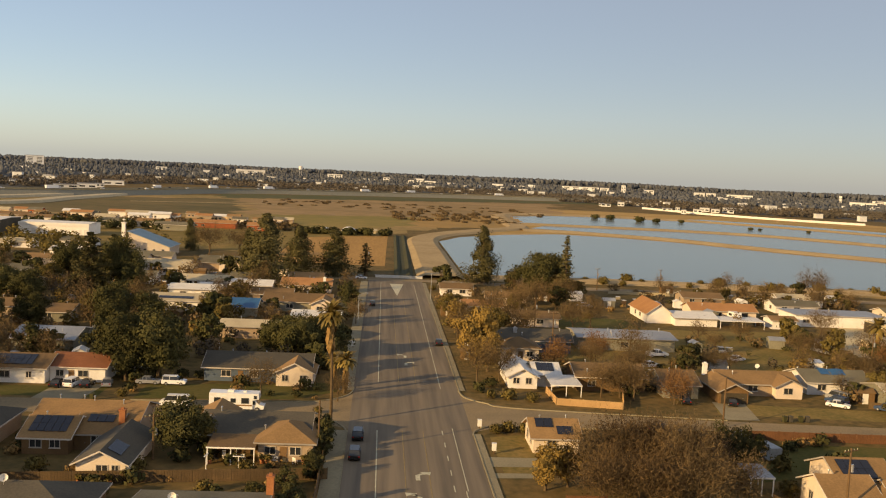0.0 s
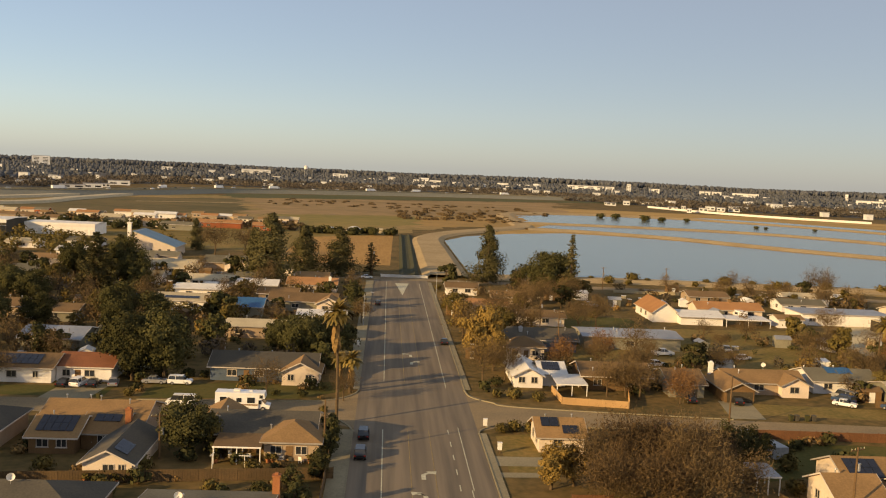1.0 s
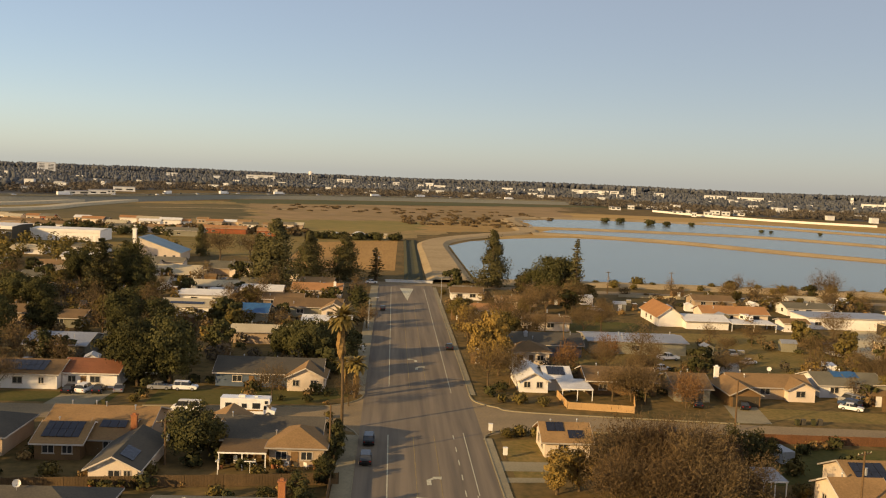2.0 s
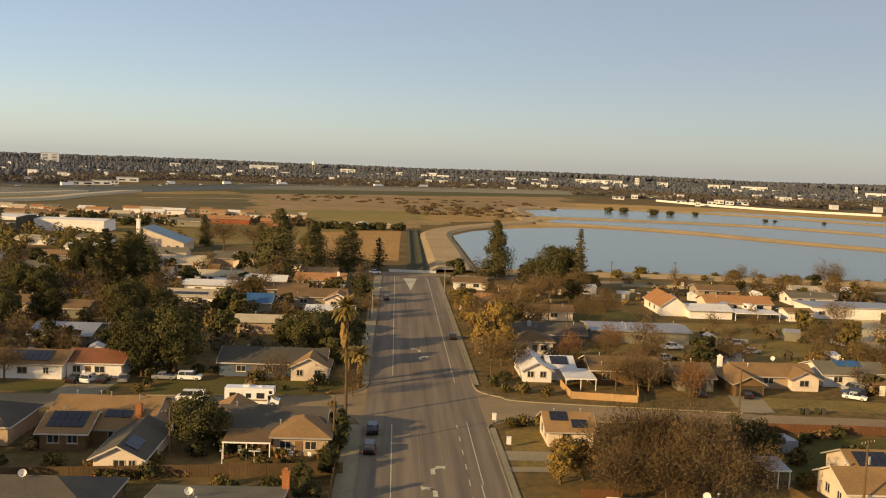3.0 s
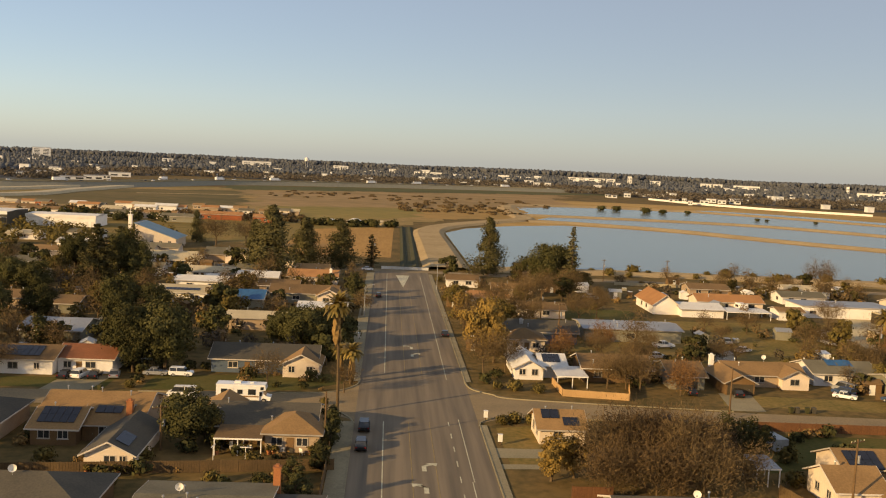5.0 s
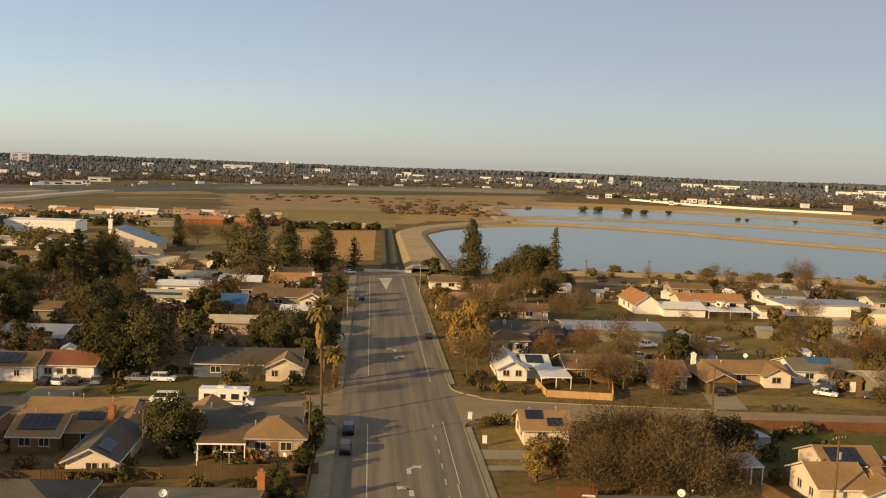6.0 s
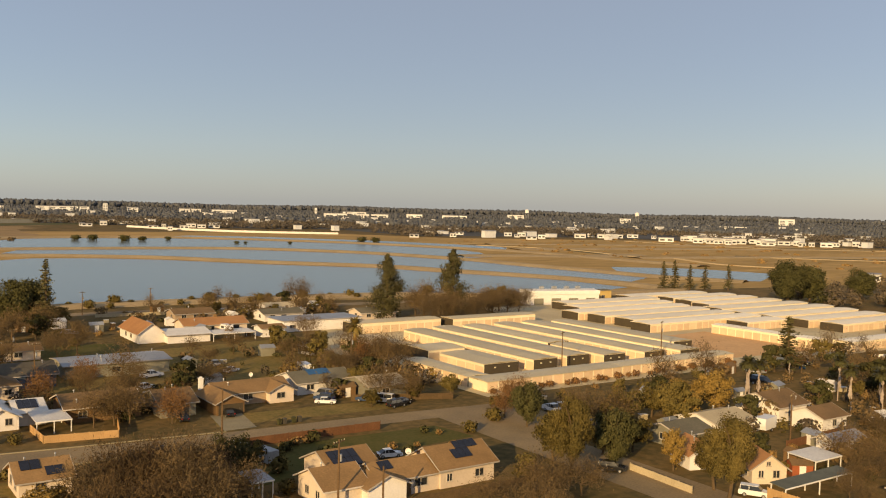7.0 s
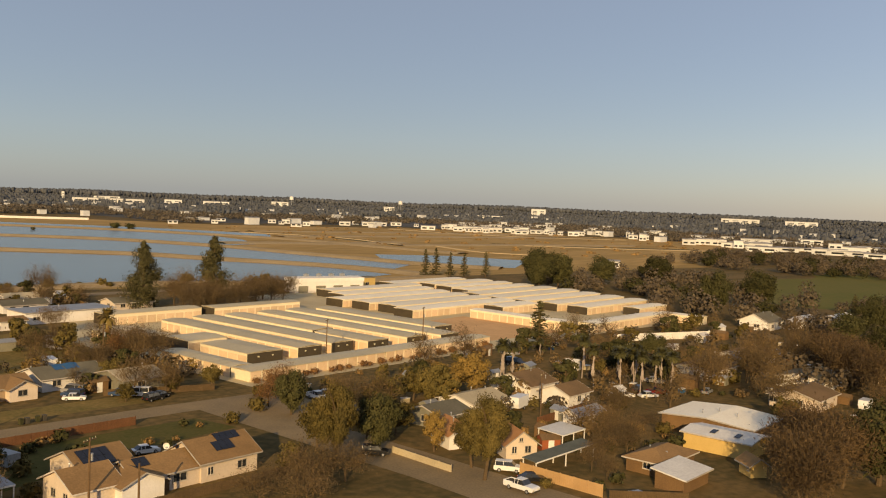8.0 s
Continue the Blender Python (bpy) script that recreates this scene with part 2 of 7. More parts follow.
COOLWHITE = M("cool_white_render", (0.68, 0.68, 0.66), (0.56, 0.56, 0.55), 0.9, 0.05, 0.5, 0, vary=0.1, warm=False)
CITYROOF = M("grey_city_roof", (0.3, 0.3, 0.31), (0.22, 0.22, 0.23), 0.9, 0.05, 0.5, 0, island=0.3, warm=False)


# ---- mesh helpers ----
class B:
    """Collects vertices and faces of one mesh."""

    def __init__(self):
        self.v, self.f = [], []

    def poly(self, pts, faces):
        k = len(self.v)
        self.v += [tuple(p) for p in pts]
        self.f += [tuple(k + i for i in f) for f in faces]
        return self

    def box(self, x0, x1, y0, y1, z0, z1):
        p = [(x, y, z) for z in (z0, z1) for x, y in ((x0, y0), (x1, y0), (x1, y1), (x0, y1))]
        return self.poly(p, [(3, 2, 1, 0), (4, 5, 6, 7), (0, 1, 5, 4), (1, 2, 6, 5), (2, 3, 7, 6), (3, 0, 4, 7)])

    def slab(self, pts, down):
        """A sheet through pts (seen from above, counter-clockwise) of that thickness."""
        n = len(pts)
        low = [(x, y, z - down) for x, y, z in pts]
        sides = [(i, (i + 1) % n, n + (i + 1) % n, n + i) for i in range(n)]
        return self.poly(list(pts) + low, [tuple(range(n)), tuple(range(2 * n - 1, n - 1, -1))] + [s[::-1] for s in sides])

    def tube(self, a, b, ra, rb, n=6):
        a, b = Vector(a), Vector(b)
        w = (b - a).normalized()
        u = w.orthogonal().normalized()
        q = w.cross(u)
        ring = lambda c, r: [c + u * (r * math.cos(6.2832 * i / n)) + q * (r * math.sin(6.2832 * i / n)) for i in range(n)]
        return self.poly(ring(a, ra) + ring(b, rb), [(i, (i + 1) % n, n + (i + 1) % n, n + i) for i in range(n)] + [tuple(range(n - 1, -1, -1)), tuple(range(n, 2 * n))])

    def mesh(self, name):
        me = bpy.data.meshes.new(name)
        me.from_pydata(self.v, [], self.f)
        me.update()
        return me


def part(name, b, material, parent=None, label="", at=None):
    """One mesh object from a B or a mesh, under a thing or a part."""
    me = b.mesh(name) if isinstance(b, B) else b
    if not me.materials:
        me.materials.append(material)
    ob = new(name, me)
    if parent is not None:
        ob.parent = parent
    if at is not None:
        ob.matrix_basis = at
    if label:
        ob["label"] = label
    return ob


def thing(name, at, label, category, group="", kind=""):
    e = new(name)
    e.matrix_basis = at if isinstance(at, Matrix) else pose(*at)
    return tagged(e, label, category, group, kind)


def setting(name, b, material, label, category):
    return tagged(part(name, b, material), label, category, kind="structure")


def quad_mesh(name, c, u, v):
    """A mesh of leaf-shaped quads: centres and half axes as arrays."""
    n = len(c)
    p = np.empty((n, 4, 3), np.float32)
    p[:, 0], p[:, 1], p[:, 2], p[:, 3] = c - u, c + v, c + u, c - v
    me = bpy.data.meshes.new(name)
    me.vertices.add(4 * n)
    me.vertices.foreach_set("co", p.ravel())
    me.loops.add(4 * n)
    me.loops.foreach_set("vertex_index", np.arange(4 * n, dtype=np.int32))
    me.polygons.add(n)
    me.polygons.foreach_set("loop_start", np.arange(0, 4 * n, 4, dtype=np.int32))
    me.update(calc_edges=True)
    return me


def unit(a):
    return a / np.maximum(np.linalg.norm(a, axis=1, keepdims=True), 1e-6)


def leaf_axes(rng, n, size, flat=0.75, out=None):
    """Half axes of leaves: turned anyhow, or facing roughly the way out of their clump."""
    if out is None:
        u = unit(rng.normal(size=(n, 3)))
    else:
        u = unit(np.cross(unit(out) + rng.normal(size=(n, 3)) * 0.42, rng.normal(size=(n, 3))))
    v = unit(np.cross(u, rng.normal(size=(n, 3)) if out is None else unit(out) + rng.normal(size=(n, 3)) * 0.3))
    s = size * rng.uniform(0.6, 1.3, (n, 1))
    return u * s, v * s * flat


# ---- builders: plants ----
def limbs(b, rng, base, h, r, spread, n=7, first=0.3):
    """A tapered trunk with limbs; returns the limb ends."""
    top = Vector((rng.normal() * 0.04 * h, rng.normal() * 0.04 * h, h * 0.8))
    b.tube(base, top * 0.5 + Vector((rng.normal() * 0.2, rng.normal() * 0.2, 0)), r, r * 0.6, 7)
    b.tube(top * 0.48, top, r * 0.6, r * 0.15, 5)
    ends = []
    for i in range(n):
        a = 6.2832 * (i + rng.uniform(-0.3, 0.3)) / n
        z = h * rng.uniform(first, 0.6)
        s = top * (z / (h * 0.8))
        e = Vector((math.cos(a) * spread * rng.uniform(0.55, 0.95), math.sin(a) * spread * rng.uniform(0.55, 0.95), z + h * rng.uniform(0.12, 0.33)))
        m = s.lerp(e, 0.5) + Vector((0, 0, h * 0.03))
        b.tube(s, m, r * 0.42, r * 0.27, 5)
        b.tube(m, e, r * 0.27, r * 0.08, 4)
        ends.append(e)
    return ends


def broadleaf(name, seed, h, rad, leaf, label, clumps=34, per=75, size=0.42, low=0.22, square=1.0):
    rng = np.random.default_rng(seed)
    t = thing("tree", (0, 0, 0), label, "tree")
    b = B()
    limbs(b, rng, (0, 0, -0.2), h, 0.035 * h, rad * 0.7)
    part("trunk", b, BARK, t)
    d = unit(rng.normal(size=(clumps, 3)))
    f = rng.uniform(0.35, 1.0, (clumps, 1)) ** 0.6
    half = h * (1 - low) / 2
    c = d * f * np.array([rad * 0.78, rad * 0.78, half * 0.82])
    c[:, 2] += h * low + half
    c[:, :2] *= np.where(c[:, 2:3] < h * (low + 0.15), 0.75, 1.0)
    c[:, :2] += rng.normal(size=(clumps, 2)) * rad * 0.16
    cr = rad * rng.uniform(0.14, 0.4, clumps)
    k = rng.integers(0, clumps, clumps * per)
    dd = unit(rng.normal(size=(len(k), 3)))
    p = c[k] + dd * (cr[k] * rng.uniform(0.3, 1.0, len(k)) ** 0.5)[:, None] * np.array([1.1, 1.1, 0.8])
    loose = rng.random(len(p)) < 0.22  # stray sprays outside the clumps break the outline
    p[loose] += rng.normal(size=(int(loose.sum()), 3)) * rad * 0.08
    mid = p - np.array([0, 0, h * (low + 0.35)])
    u, v = leaf_axes(rng, len(p), size, out=dd + 0.7 * unit(mid))
    part("crown", quad_mesh("crown", p, u, v), leaf, t)
    return t


def bare_tree(name, seed, h, rad, twig, bark, label, twigs=3000):
    rng = np.random.default_rng(seed)
    t = thing("tree", (0, 0, 0), label, "tree")
    b = B()
    ends = limbs(b, rng, (0, 0, -0.2), h, 0.03 * h, rad * 0.75, 9, 0.2)
    more = []
    for e in ends:
        for _ in range(4):
            q = e + Vector((rng.normal() * rad * 0.22, rng.normal() * rad * 0.22, abs(rng.normal()) * h * 0.14))
            b.tube(e.lerp(Vector((0, 0, h * 0.4)), 0.25), q, 0.007 * h, 0.002 * h, 3)
            more.append(q)
    part("trunk", b, bark, t)
    pts = np.array([list(q) for q in more + ends])
    k = rng.integers(0, len(pts), twigs)
    p = pts[k] + rng.normal(size=(twigs, 3)) * np.array([rad * 0.24, rad * 0.24, h * 0.13])
    out = p - np.array([0, 0, h * 0.35])
    u = unit(unit(out) + rng.normal(size=(twigs, 3)) * 0.8) * rng.uniform(0.18, 0.45, (twigs, 1))
    v = unit(np.cross(u, rng.normal(size=(twigs, 3)))) * rng.uniform(0.03, 0.07, (twigs, 1))
    part("crown", quad_mesh("crown", p, u, v), twig, t)
    return t


def conifer(name, seed, h, rad, label, density=1.0, low=0.08, ragged=0.35, size=0.42):
    rng = np.random.default_rng(seed)
    t = thing("conifer", (0, 0, 0), label, "tree")
    b = B()
    b.tube((0, 0, -0.2), (0, 0, h * 0.6), 0.022 * h, 0.012 * h, 7)
    b.tube((0, 0, h * 0.59), (0, 0, h), 0.012 * h, 0.02, 5)
    P = []
    lump = rng.uniform(0.78, 1.15, 11)  # uneven whorls
    z = h * low
    while z < h * 0.985:
        f = 1 - z / h
        for _ in range(int(5 + 3 * density)):
            a, ln = rng.uniform(0, 6.2832), rad * (f ** 0.6 + 0.03) * lump[int(f * 9)] * rng.uniform(1 - ragged * 1.6, 1 + ragged * 0.5)
            if ln < 0.15:
                continue
            tip = Vector((math.cos(a) * ln, math.sin(a) * ln, z - 0.12 * ln + rng.uniform(-0.1, 0.35) * ln))
            if ln > 1.2:
                b.tube((0, 0, z), tip, 0.05, 0.015, 3)
            n = int(max(4, ln * 7 * density))
            s = rng.uniform(0.15, 1.05, (n, 1)) ** 0.8
            P.append(np.array([[0, 0, z]]) * (1 - s) + np.array([list(tip)]) * s + rng.normal(size=(n, 3)) * np.array([0.22, 0.22, 0.16]) * (0.5 + ln * 0.16))
        z += h * 0.026 * rng.uniform(0.8, 1.25)
    part("trunk", b, BARK, t)
    p = np.concatenate(P)
    u, v = leaf_axes(rng, len(p), size, 0.6)
    u[:, 2] *= 0.5
    part("crown", quad_mesh("crown", p, u, v), NEEDLE, t)
    return t


def cypress(name, seed, h, rad, label, lumps=90, per=110, size=0.3, taper=0.0):
    """A dense ragged conifer built of rising sprays round one trunk."""
    rng = np.random.default_rng(seed)
    t = thing("conifer", (0, 0, 0), label, "tree")
    b = B()
    b.tube((0, 0, -0.2), (0, 0, h * 0.6), 0.022 * h, 0.012 * h, 7)
    b.tube((0, 0, h * 0.59), (0, 0, h * 0.97), 0.012 * h, 0.02, 5)
    f = (np.arange(lumps) + rng.random(lumps)) / lumps
    a = rng.uniform(0, 6.2832, lumps)
    prof = rad * np.interp(f, [0, 0.12, 0.3, 0.55, 0.8, 0.93, 1], [0.75, 1.0, 0.95, 0.74, 0.45, 0.22, 0.05]) * rng.uniform(0.35, 1.3, lumps) * (1 - taper * f)
    base = np.stack([np.cos(a) * prof * 0.68, np.sin(a) * prof * 0.68, h * (0.05 + 0.9 * f)], 1)
    lr = (0.3 * prof + 0.03 * rad + 0.2) * rng.uniform(0.7, 1.3, lumps)
    for c, z in zip(base, f):
        if z < 0.85:
            b.tube((0, 0, max(0.5, c[2] - h * 0.03)), tuple(c), 0.07, 0.02, 3)
    part("trunk", b, BARK, t)
    k = rng.integers(0, lumps, lumps * per)
    d = unit(rng.normal(size=(len(k), 3)))
    p = base[k] + d * (lr[k] * rng.uniform(0.25, 1.0, len(k)) ** 0.5)[:, None] * np.array([1.15, 1.15, 1.1])
    stray = rng.random(len(p)) < 0.15
    p[stray] += rng.normal(size=(int(stray.sum()), 3)) * rad * 0.07
    side = np.stack([np.cos(a[k]), np.sin(a[k]), np.full(len(k), 0.2)], 1)
    u, v = leaf_axes(rng, len(p), size, 0.6, out=d + 0.8 * side)
    part("crown", quad_mesh("crown", p, u, v), NEEDLE, t)
    return t


def palm(name, seed, h, label, fronds=130, reach=3.1, lean=0.6, trunk=None, skirt=True, leaf=None, girth=0.26):
    rng = np.random.default_rng(seed)
    t = thing("palm_tree", (0, 0, 0), label, "palm")
    b = B()
    px, pz = 0.0, -0.2
    for i in range(8):
        nx, nz = lean * ((i + 1) / 8) ** 2, h * (i + 1) / 8
        b.tube((px, 0, pz), (nx, 0, nz), girth * (1 - 0.05 * i), girth * (0.96 - 0.05 * i), 9)
        px, pz = nx, nz
    part("trunk", b, trunk or BARK, t)
    for nm, mat, n, lo, hi, z0 in (("fronds", leaf or FROND, fronds, -0.5, 1.3, 0.0), ("dead_skirt", DEADFROND if skirt else PALEBARK, fronds if skirt else 8, -1.45, -0.9, -0.5)):
        b = B()
        for _ in range(n):
            a, e, ln = rng.uniform(0, 6.2832), rng.uniform(lo, hi), reach * rng.uniform(0.75, 1.1)
            o = Vector((lean, 0, h + z0 - (rng.uniform(0, 3.4) if z0 else 0)))
            side = Vector((-math.sin(a), math.cos(a), 0))
            prev, el = o, e
            for k in range(3):
                nxt = prev + Vector((math.cos(a) * math.cos(el), math.sin(a) * math.cos(el), math.sin(el))) * ln / 3
                w0, w1 = (0.05, 0.16, 0.3)[k], (0.16, 0.3, 0.06)[k]
                b.poly([prev - side * w0, prev + side * w0, nxt + side * w1, nxt - side * w1], [(0, 1, 2, 3)])
                prev, el = nxt, el - 0.4
        part(nm, b, mat, t)
    return t


def shrub(name, seed, rad, h, leaf, label, n=420, size=0.25, category="shrub"):
    rng = np.random.default_rng(seed)
    t = thing("shrub", (0, 0, 0), label, category)
    b = B()
    for _ in range(5):
        b.tube((0, 0, -0.1), (rng.normal() * rad * 0.4, rng.normal() * rad * 0.4, h * 0.6), 0.05, 0.02, 4)
    part("stem", b, BARK, t)
    d = unit(rng.normal(size=(n, 3))) * (rng.uniform(0.2, 1, (n, 1)) ** 0.5)
    p = d * np.array([rad, rad, h / 2]) * (1 + 0.25 * np.sin(d[:, :1] * 5 + d[:, 1:2] * 7)) + np.array([0, 0, h * 0.52])
    u, v = leaf_axes(rng, n, size, out=d)
    part("foliage", quad_mesh("foliage", p, u, v), leaf, t)
    return t


def put_copies(proto, rows, group=""):
    """Places a plant and copies of it: rows of x, y, height scale."""
    rng = random.Random(len(rows) * 7 + int(abs(rows[0][0]) * 13))
    for i, (x, y, s, *w) in enumerate(rows):
        ob = proto if i == 0 else copy_thing(proto, pose(x, y, 0))
        turn = rng.uniform(0, 360)
        ws = w[0] if w else s
        ob.matrix_basis = pose(x, y, 0, 0, 0, turn) @ Matrix.Diagonal((ws, ws, s, 1))
        if group:
            ob["group"] = group


# ---- builders: houses ----
def roof_mesh(kind, x0, x1, y0, y1, h, rise, over, thick=0.18):
    """Roof slabs over a rectangle; the ridge runs along x ('gx') or y ('gy')."""
    b = B()
    X0, X1, Y0, Y1 = x0 - over, x1 + over, y0 - over, y1 + over
    if kind in ("gx", "gy"):
        half = ((y1 - y0) if kind == "gx" else (x1 - x0)) / 2
        drop = rise * over / half
        e, r = h - drop + thick, h + rise + thick
        if kind == "gx":
            m = (y0 + y1) / 2
            b.slab([(X0, Y0, e), (X1, Y0, e), (X1, m, r), (X0, m, r)], thick)
            b.slab([(X0, m, r), (X1, m, r), (X1, Y1, e), (X0, Y1, e)], thick)
        else:
            m = (x0 + x1) / 2
            b.slab([(X0, Y0, e), (m, Y0, r), (m, Y1, r), (X0, Y1, e)], thick)
            b.slab([(m, Y0, r), (X1, Y0, e), (X1, Y1, e), (m, Y1, r)], thick)
    elif kind == "hip":
        w, d = X1 - X0, Y1 - Y0
        e, r, q = h + thick * 0.5, h + rise + thick, min(w, d) / 2
        if w >= d:
            a, c = (X0 + q, (Y0 + Y1) / 2, r), (X1 - q, (Y0 + Y1) / 2, r)
            b.slab([(X0, Y0, e), (X1, Y0, e), c, a], thick)
            b.slab([(X1, Y1, e), (X0, Y1, e), a, c], thick)
            b.slab([(X0, Y1, e), (X0, Y0, e), a], thick)
            b.slab([(X1, Y0, e), (X1, Y1, e), c], thick)
        else:
            a, c = ((X0 + X1) / 2, Y0 + q, r), ((X0 + X1) / 2, Y1 - q, r)
            b.slab([(X0, Y0, e), (X1, Y0, e), a], thick)
            b.slab([(X1, Y1, e), (X0, Y1, e), c], thick)
            b.slab([(X0, Y1, e), (X0, Y0, e), a, c], thick)
            b.slab([(X1, Y0, e), (X1, Y1, e), c, a], thick)
    elif kind == "shed_s":
        b.slab([(X0, Y0, h + thick), (X1, Y0, h + thick), (X1, Y1, h + rise + thick), (X0, Y1, h + rise + thick)], thick)
    else:
        b.slab([(X0, Y0, h + thick), (X1, Y0, h + thick), (X1, Y1, h + thick), (X0, Y1, h + thick)], thick)
    return b


def wall_mesh(kind, x0, x1, y0, y1, h, rise):
    b = B()
    b.box(x0, x1, y0, y1, -0.1, h)
    if kind == "gx":
        m = (y0 + y1) / 2
        b.poly([(x0, y0, h), (x0, y1, h), (x0, m, h + rise), (x1, y0, h), (x1, y1, h), (x1, m, h + rise)], [(0, 2, 1), (3, 4, 5), (0, 3, 5, 2), (1, 2, 5, 4)])
    elif kind == "gy":
        m = (x0 + x1) / 2
        b.poly([(x0, y0, h), (x1, y0, h), (m, y0, h + rise), (x0, y1, h), (x1, y1, h), (m, y1, h + rise)], [(0, 1, 2), (3, 5, 4), (0, 2, 5, 3), (1, 4, 5, 2)])
    elif kind == "shed_s":
        b.poly([(x0, y0, h), (x1, y0, h), (x1, y1, h), (x0, y1, h), (x1, y1, h + rise), (x0, y1, h + rise)], [(0, 1, 4, 5), (0, 5, 3), (1, 2, 4), (2, 3, 5, 4)])
    return b


def face_box(b, face, x0, x1, y0, y1, u, w, z0, z1, out0, out1):
    """A box on a wall's outer face: u runs along the face from its low end."""
    if face == "S":
        b.box(x0 + u, x0 + u + w, y0 - out1, y0 - out0, z0, z1)
    elif face == "N":
        b.box(x0 + u, x0 + u + w, y1 + out0, y1 + out1, z0, z1)
    elif face == "W":
        b.box(x0 - out1, x0 - out0, y0 + u, y0 + u + w, z0, z1)
    else:
        b.box(x1 + out0, x1 + out1, y0 + u, y0 + u + w, z0, z1)


def window(parent, face, rect, u, w, z0, z1, frame_mat=None):
    fb = B()
    t = 0.09
    for a, c, d, e in ((u, w, z0, z0 + t), (u, w, z1 - t, z1), (u, t, z0 + t, z1 - t), (u + w - t, t, z0 + t, z1 - t), (u + w / 2 - t / 2, t, z0 + t, z1 - t)):
        face_box(fb, face, *rect, a, c, d, e, 0.0, 0.07)
    wf = part("window", fb, frame_mat or DULLTRIM, parent)
    pb = B()
    face_box(pb, face, *rect, u + t, w - 2 * t, z0 + t, z1 - t, 0.004, 0.03)
    part("pane", pb, GLASS, wf)
    sb = B()
    face_box(sb, face, *rect, u - 0.08, w + 0.16, z0 - 0.08, z0, 0.0, 0.12)
    part("sill", sb, frame_mat or DULLTRIM, wf)


def door(parent, face, rect, u, w=1.0, h=2.05, mat=None, name="door"):
    b = B()
    face_box(b, face, *rect, u, w, 0.0, h, 0.003, 0.05)
    d = part(name, b, mat or BROWNWALL, parent)
    k = B()
    face_box(k, face, *rect, u + w * 0.85, 0.06, 1.0, 1.08, 0.05, 0.12)
    part("handle", k, ALU, d)


OCC = []  # ground already taken: x0, x1, y0, y1


def house(label, wings, walls, roofs, wins=(), doors=(), chimneys=(), solar=(), over=0.55, vents=2, category="house", name="house", group="", turn=0.0):
    """wings: (x0, x1, y0, y1, wall height, roof kind, rise). wins: (wing, face, u, width[, z0, z1])."""
    OCC.extend(w[:4] for w in wings)
    cx = sum((w[0] + w[1]) / 2 for w in wings) / len(wings)
    cy = sum((w[2] + w[3]) / 2 for w in wings) / len(wings)
    t = thing(name, pose(cx, cy, 0, 0, 0, turn), label, category, group)
    loc = [(w[0] - cx, w[1] - cx, w[2] - cy, w[3] - cy, *w[4:]) for w in wings]
    rnd = random.Random(int(abs(cx * 31 + cy * 17)))
    for i, (x0, x1, y0, y1, h, kind, rise) in enumerate(loc):
        wm = walls[i % len(walls)] if isinstance(walls, (list, tuple)) else walls
        rm = roofs[i % len(roofs)] if isinstance(roofs, (list, tuple)) else roofs
        part("wall", wall_mesh(kind, x0, x1, y0, y1, h, rise), wm, t)
        roof = part("roof", roof_mesh(kind, x0, x1, y0, y1, h, rise, over), rm, t)
        fb = B()
        drop = rise * over / (((y1 - y0) if kind == "gx" else (x1 - x0)) / 2) if kind in ("gx", "gy") else 0.0
        e = h - drop + (0.09 if kind == "hip" else 0.18)
        if kind in ("gx", "hip", "flat", "shed_s"):
            fb.box(x0 - over, x1 + over, y0 - over - 0.05, y0 - over - 0.004, e - 0.2, e + 0.01)
        if kind in ("gy", "hip", "flat"):
            fb.box(x0 - over - 0.05, x0 - over - 0.004, y0 - over, y1 + over, e - 0.2, e + 0.01)
            fb.box(x1 + over + 0.004, x1 + over + 0.05, y0 - over, y1 + over, e - 0.2, e + 0.01)
        if kind == "gy":
            m, q = (x0 + x1) / 2, y0 - over - 0.004
            top = h + rise + 0.18
            for xa in (x0 - over, x1 + over):
                pts = [(xa, q, e - 0.2), (m, q, top - 0.2), (m, q, top + 0.01), (xa, q, e + 0.01)]
                pts += [(x, y - 0.046, z) for x, y, z in pts]
                fb.poly(pts, [(0, 1, 2, 3), (7, 6, 5, 4), (0, 4, 5, 1), (1, 5, 6, 2), (2, 6, 7, 3), (3, 7, 4, 0)])
        if kind == "gx":
            m = (y0 + y1) / 2
            top = h + rise + 0.18
            for xa, sg in ((x0 - over - 0.05, 1), (x1 + over + 0.004, 1)):
                for ya in (y0 - over, y1 + over):
                    pts = [(xa, ya, e - 0.2), (xa, m, top - 0.2), (xa, m, top + 0.01), (xa, ya, e + 0.01)]
                    pts += [(x + 0.046, y, z) for x, y, z in pts]
                    fb.poly(pts, [(0, 1, 2, 3), (7, 6, 5, 4), (0, 4, 5, 1), (1, 5, 6, 2), (2, 6, 7, 3), (3, 7, 4, 0)])
        if fb.v:
            part("fascia", fb, DULLTRIM, roof)
        if i == 0:
            for _ in range(vents):
                vb = B()
                vx, vy = rnd.uniform(x0 + 1, x1 - 1), rnd.uniform(y0 + 1, y1 - 1)
                if kind == "gx":
                    z = h + rise * (1 - abs(vy - (y0 + y1) / 2) / ((y1 - y0) / 2))
                elif kind == "gy":
                    z = h + rise * (1 - abs(vx - (x0 + x1) / 2) / ((x1 - x0) / 2))
                else:
                    z = h + 0.1
                vb.tube((vx, vy, z), (vx, vy, z + 0.75), 0.09, 0.09, 7)
                vb.tube((vx, vy, z + 0.75), (vx, vy, z + 0.9), 0.16, 0.13, 7)
                part("vent_pipe", vb, ALU, roof)
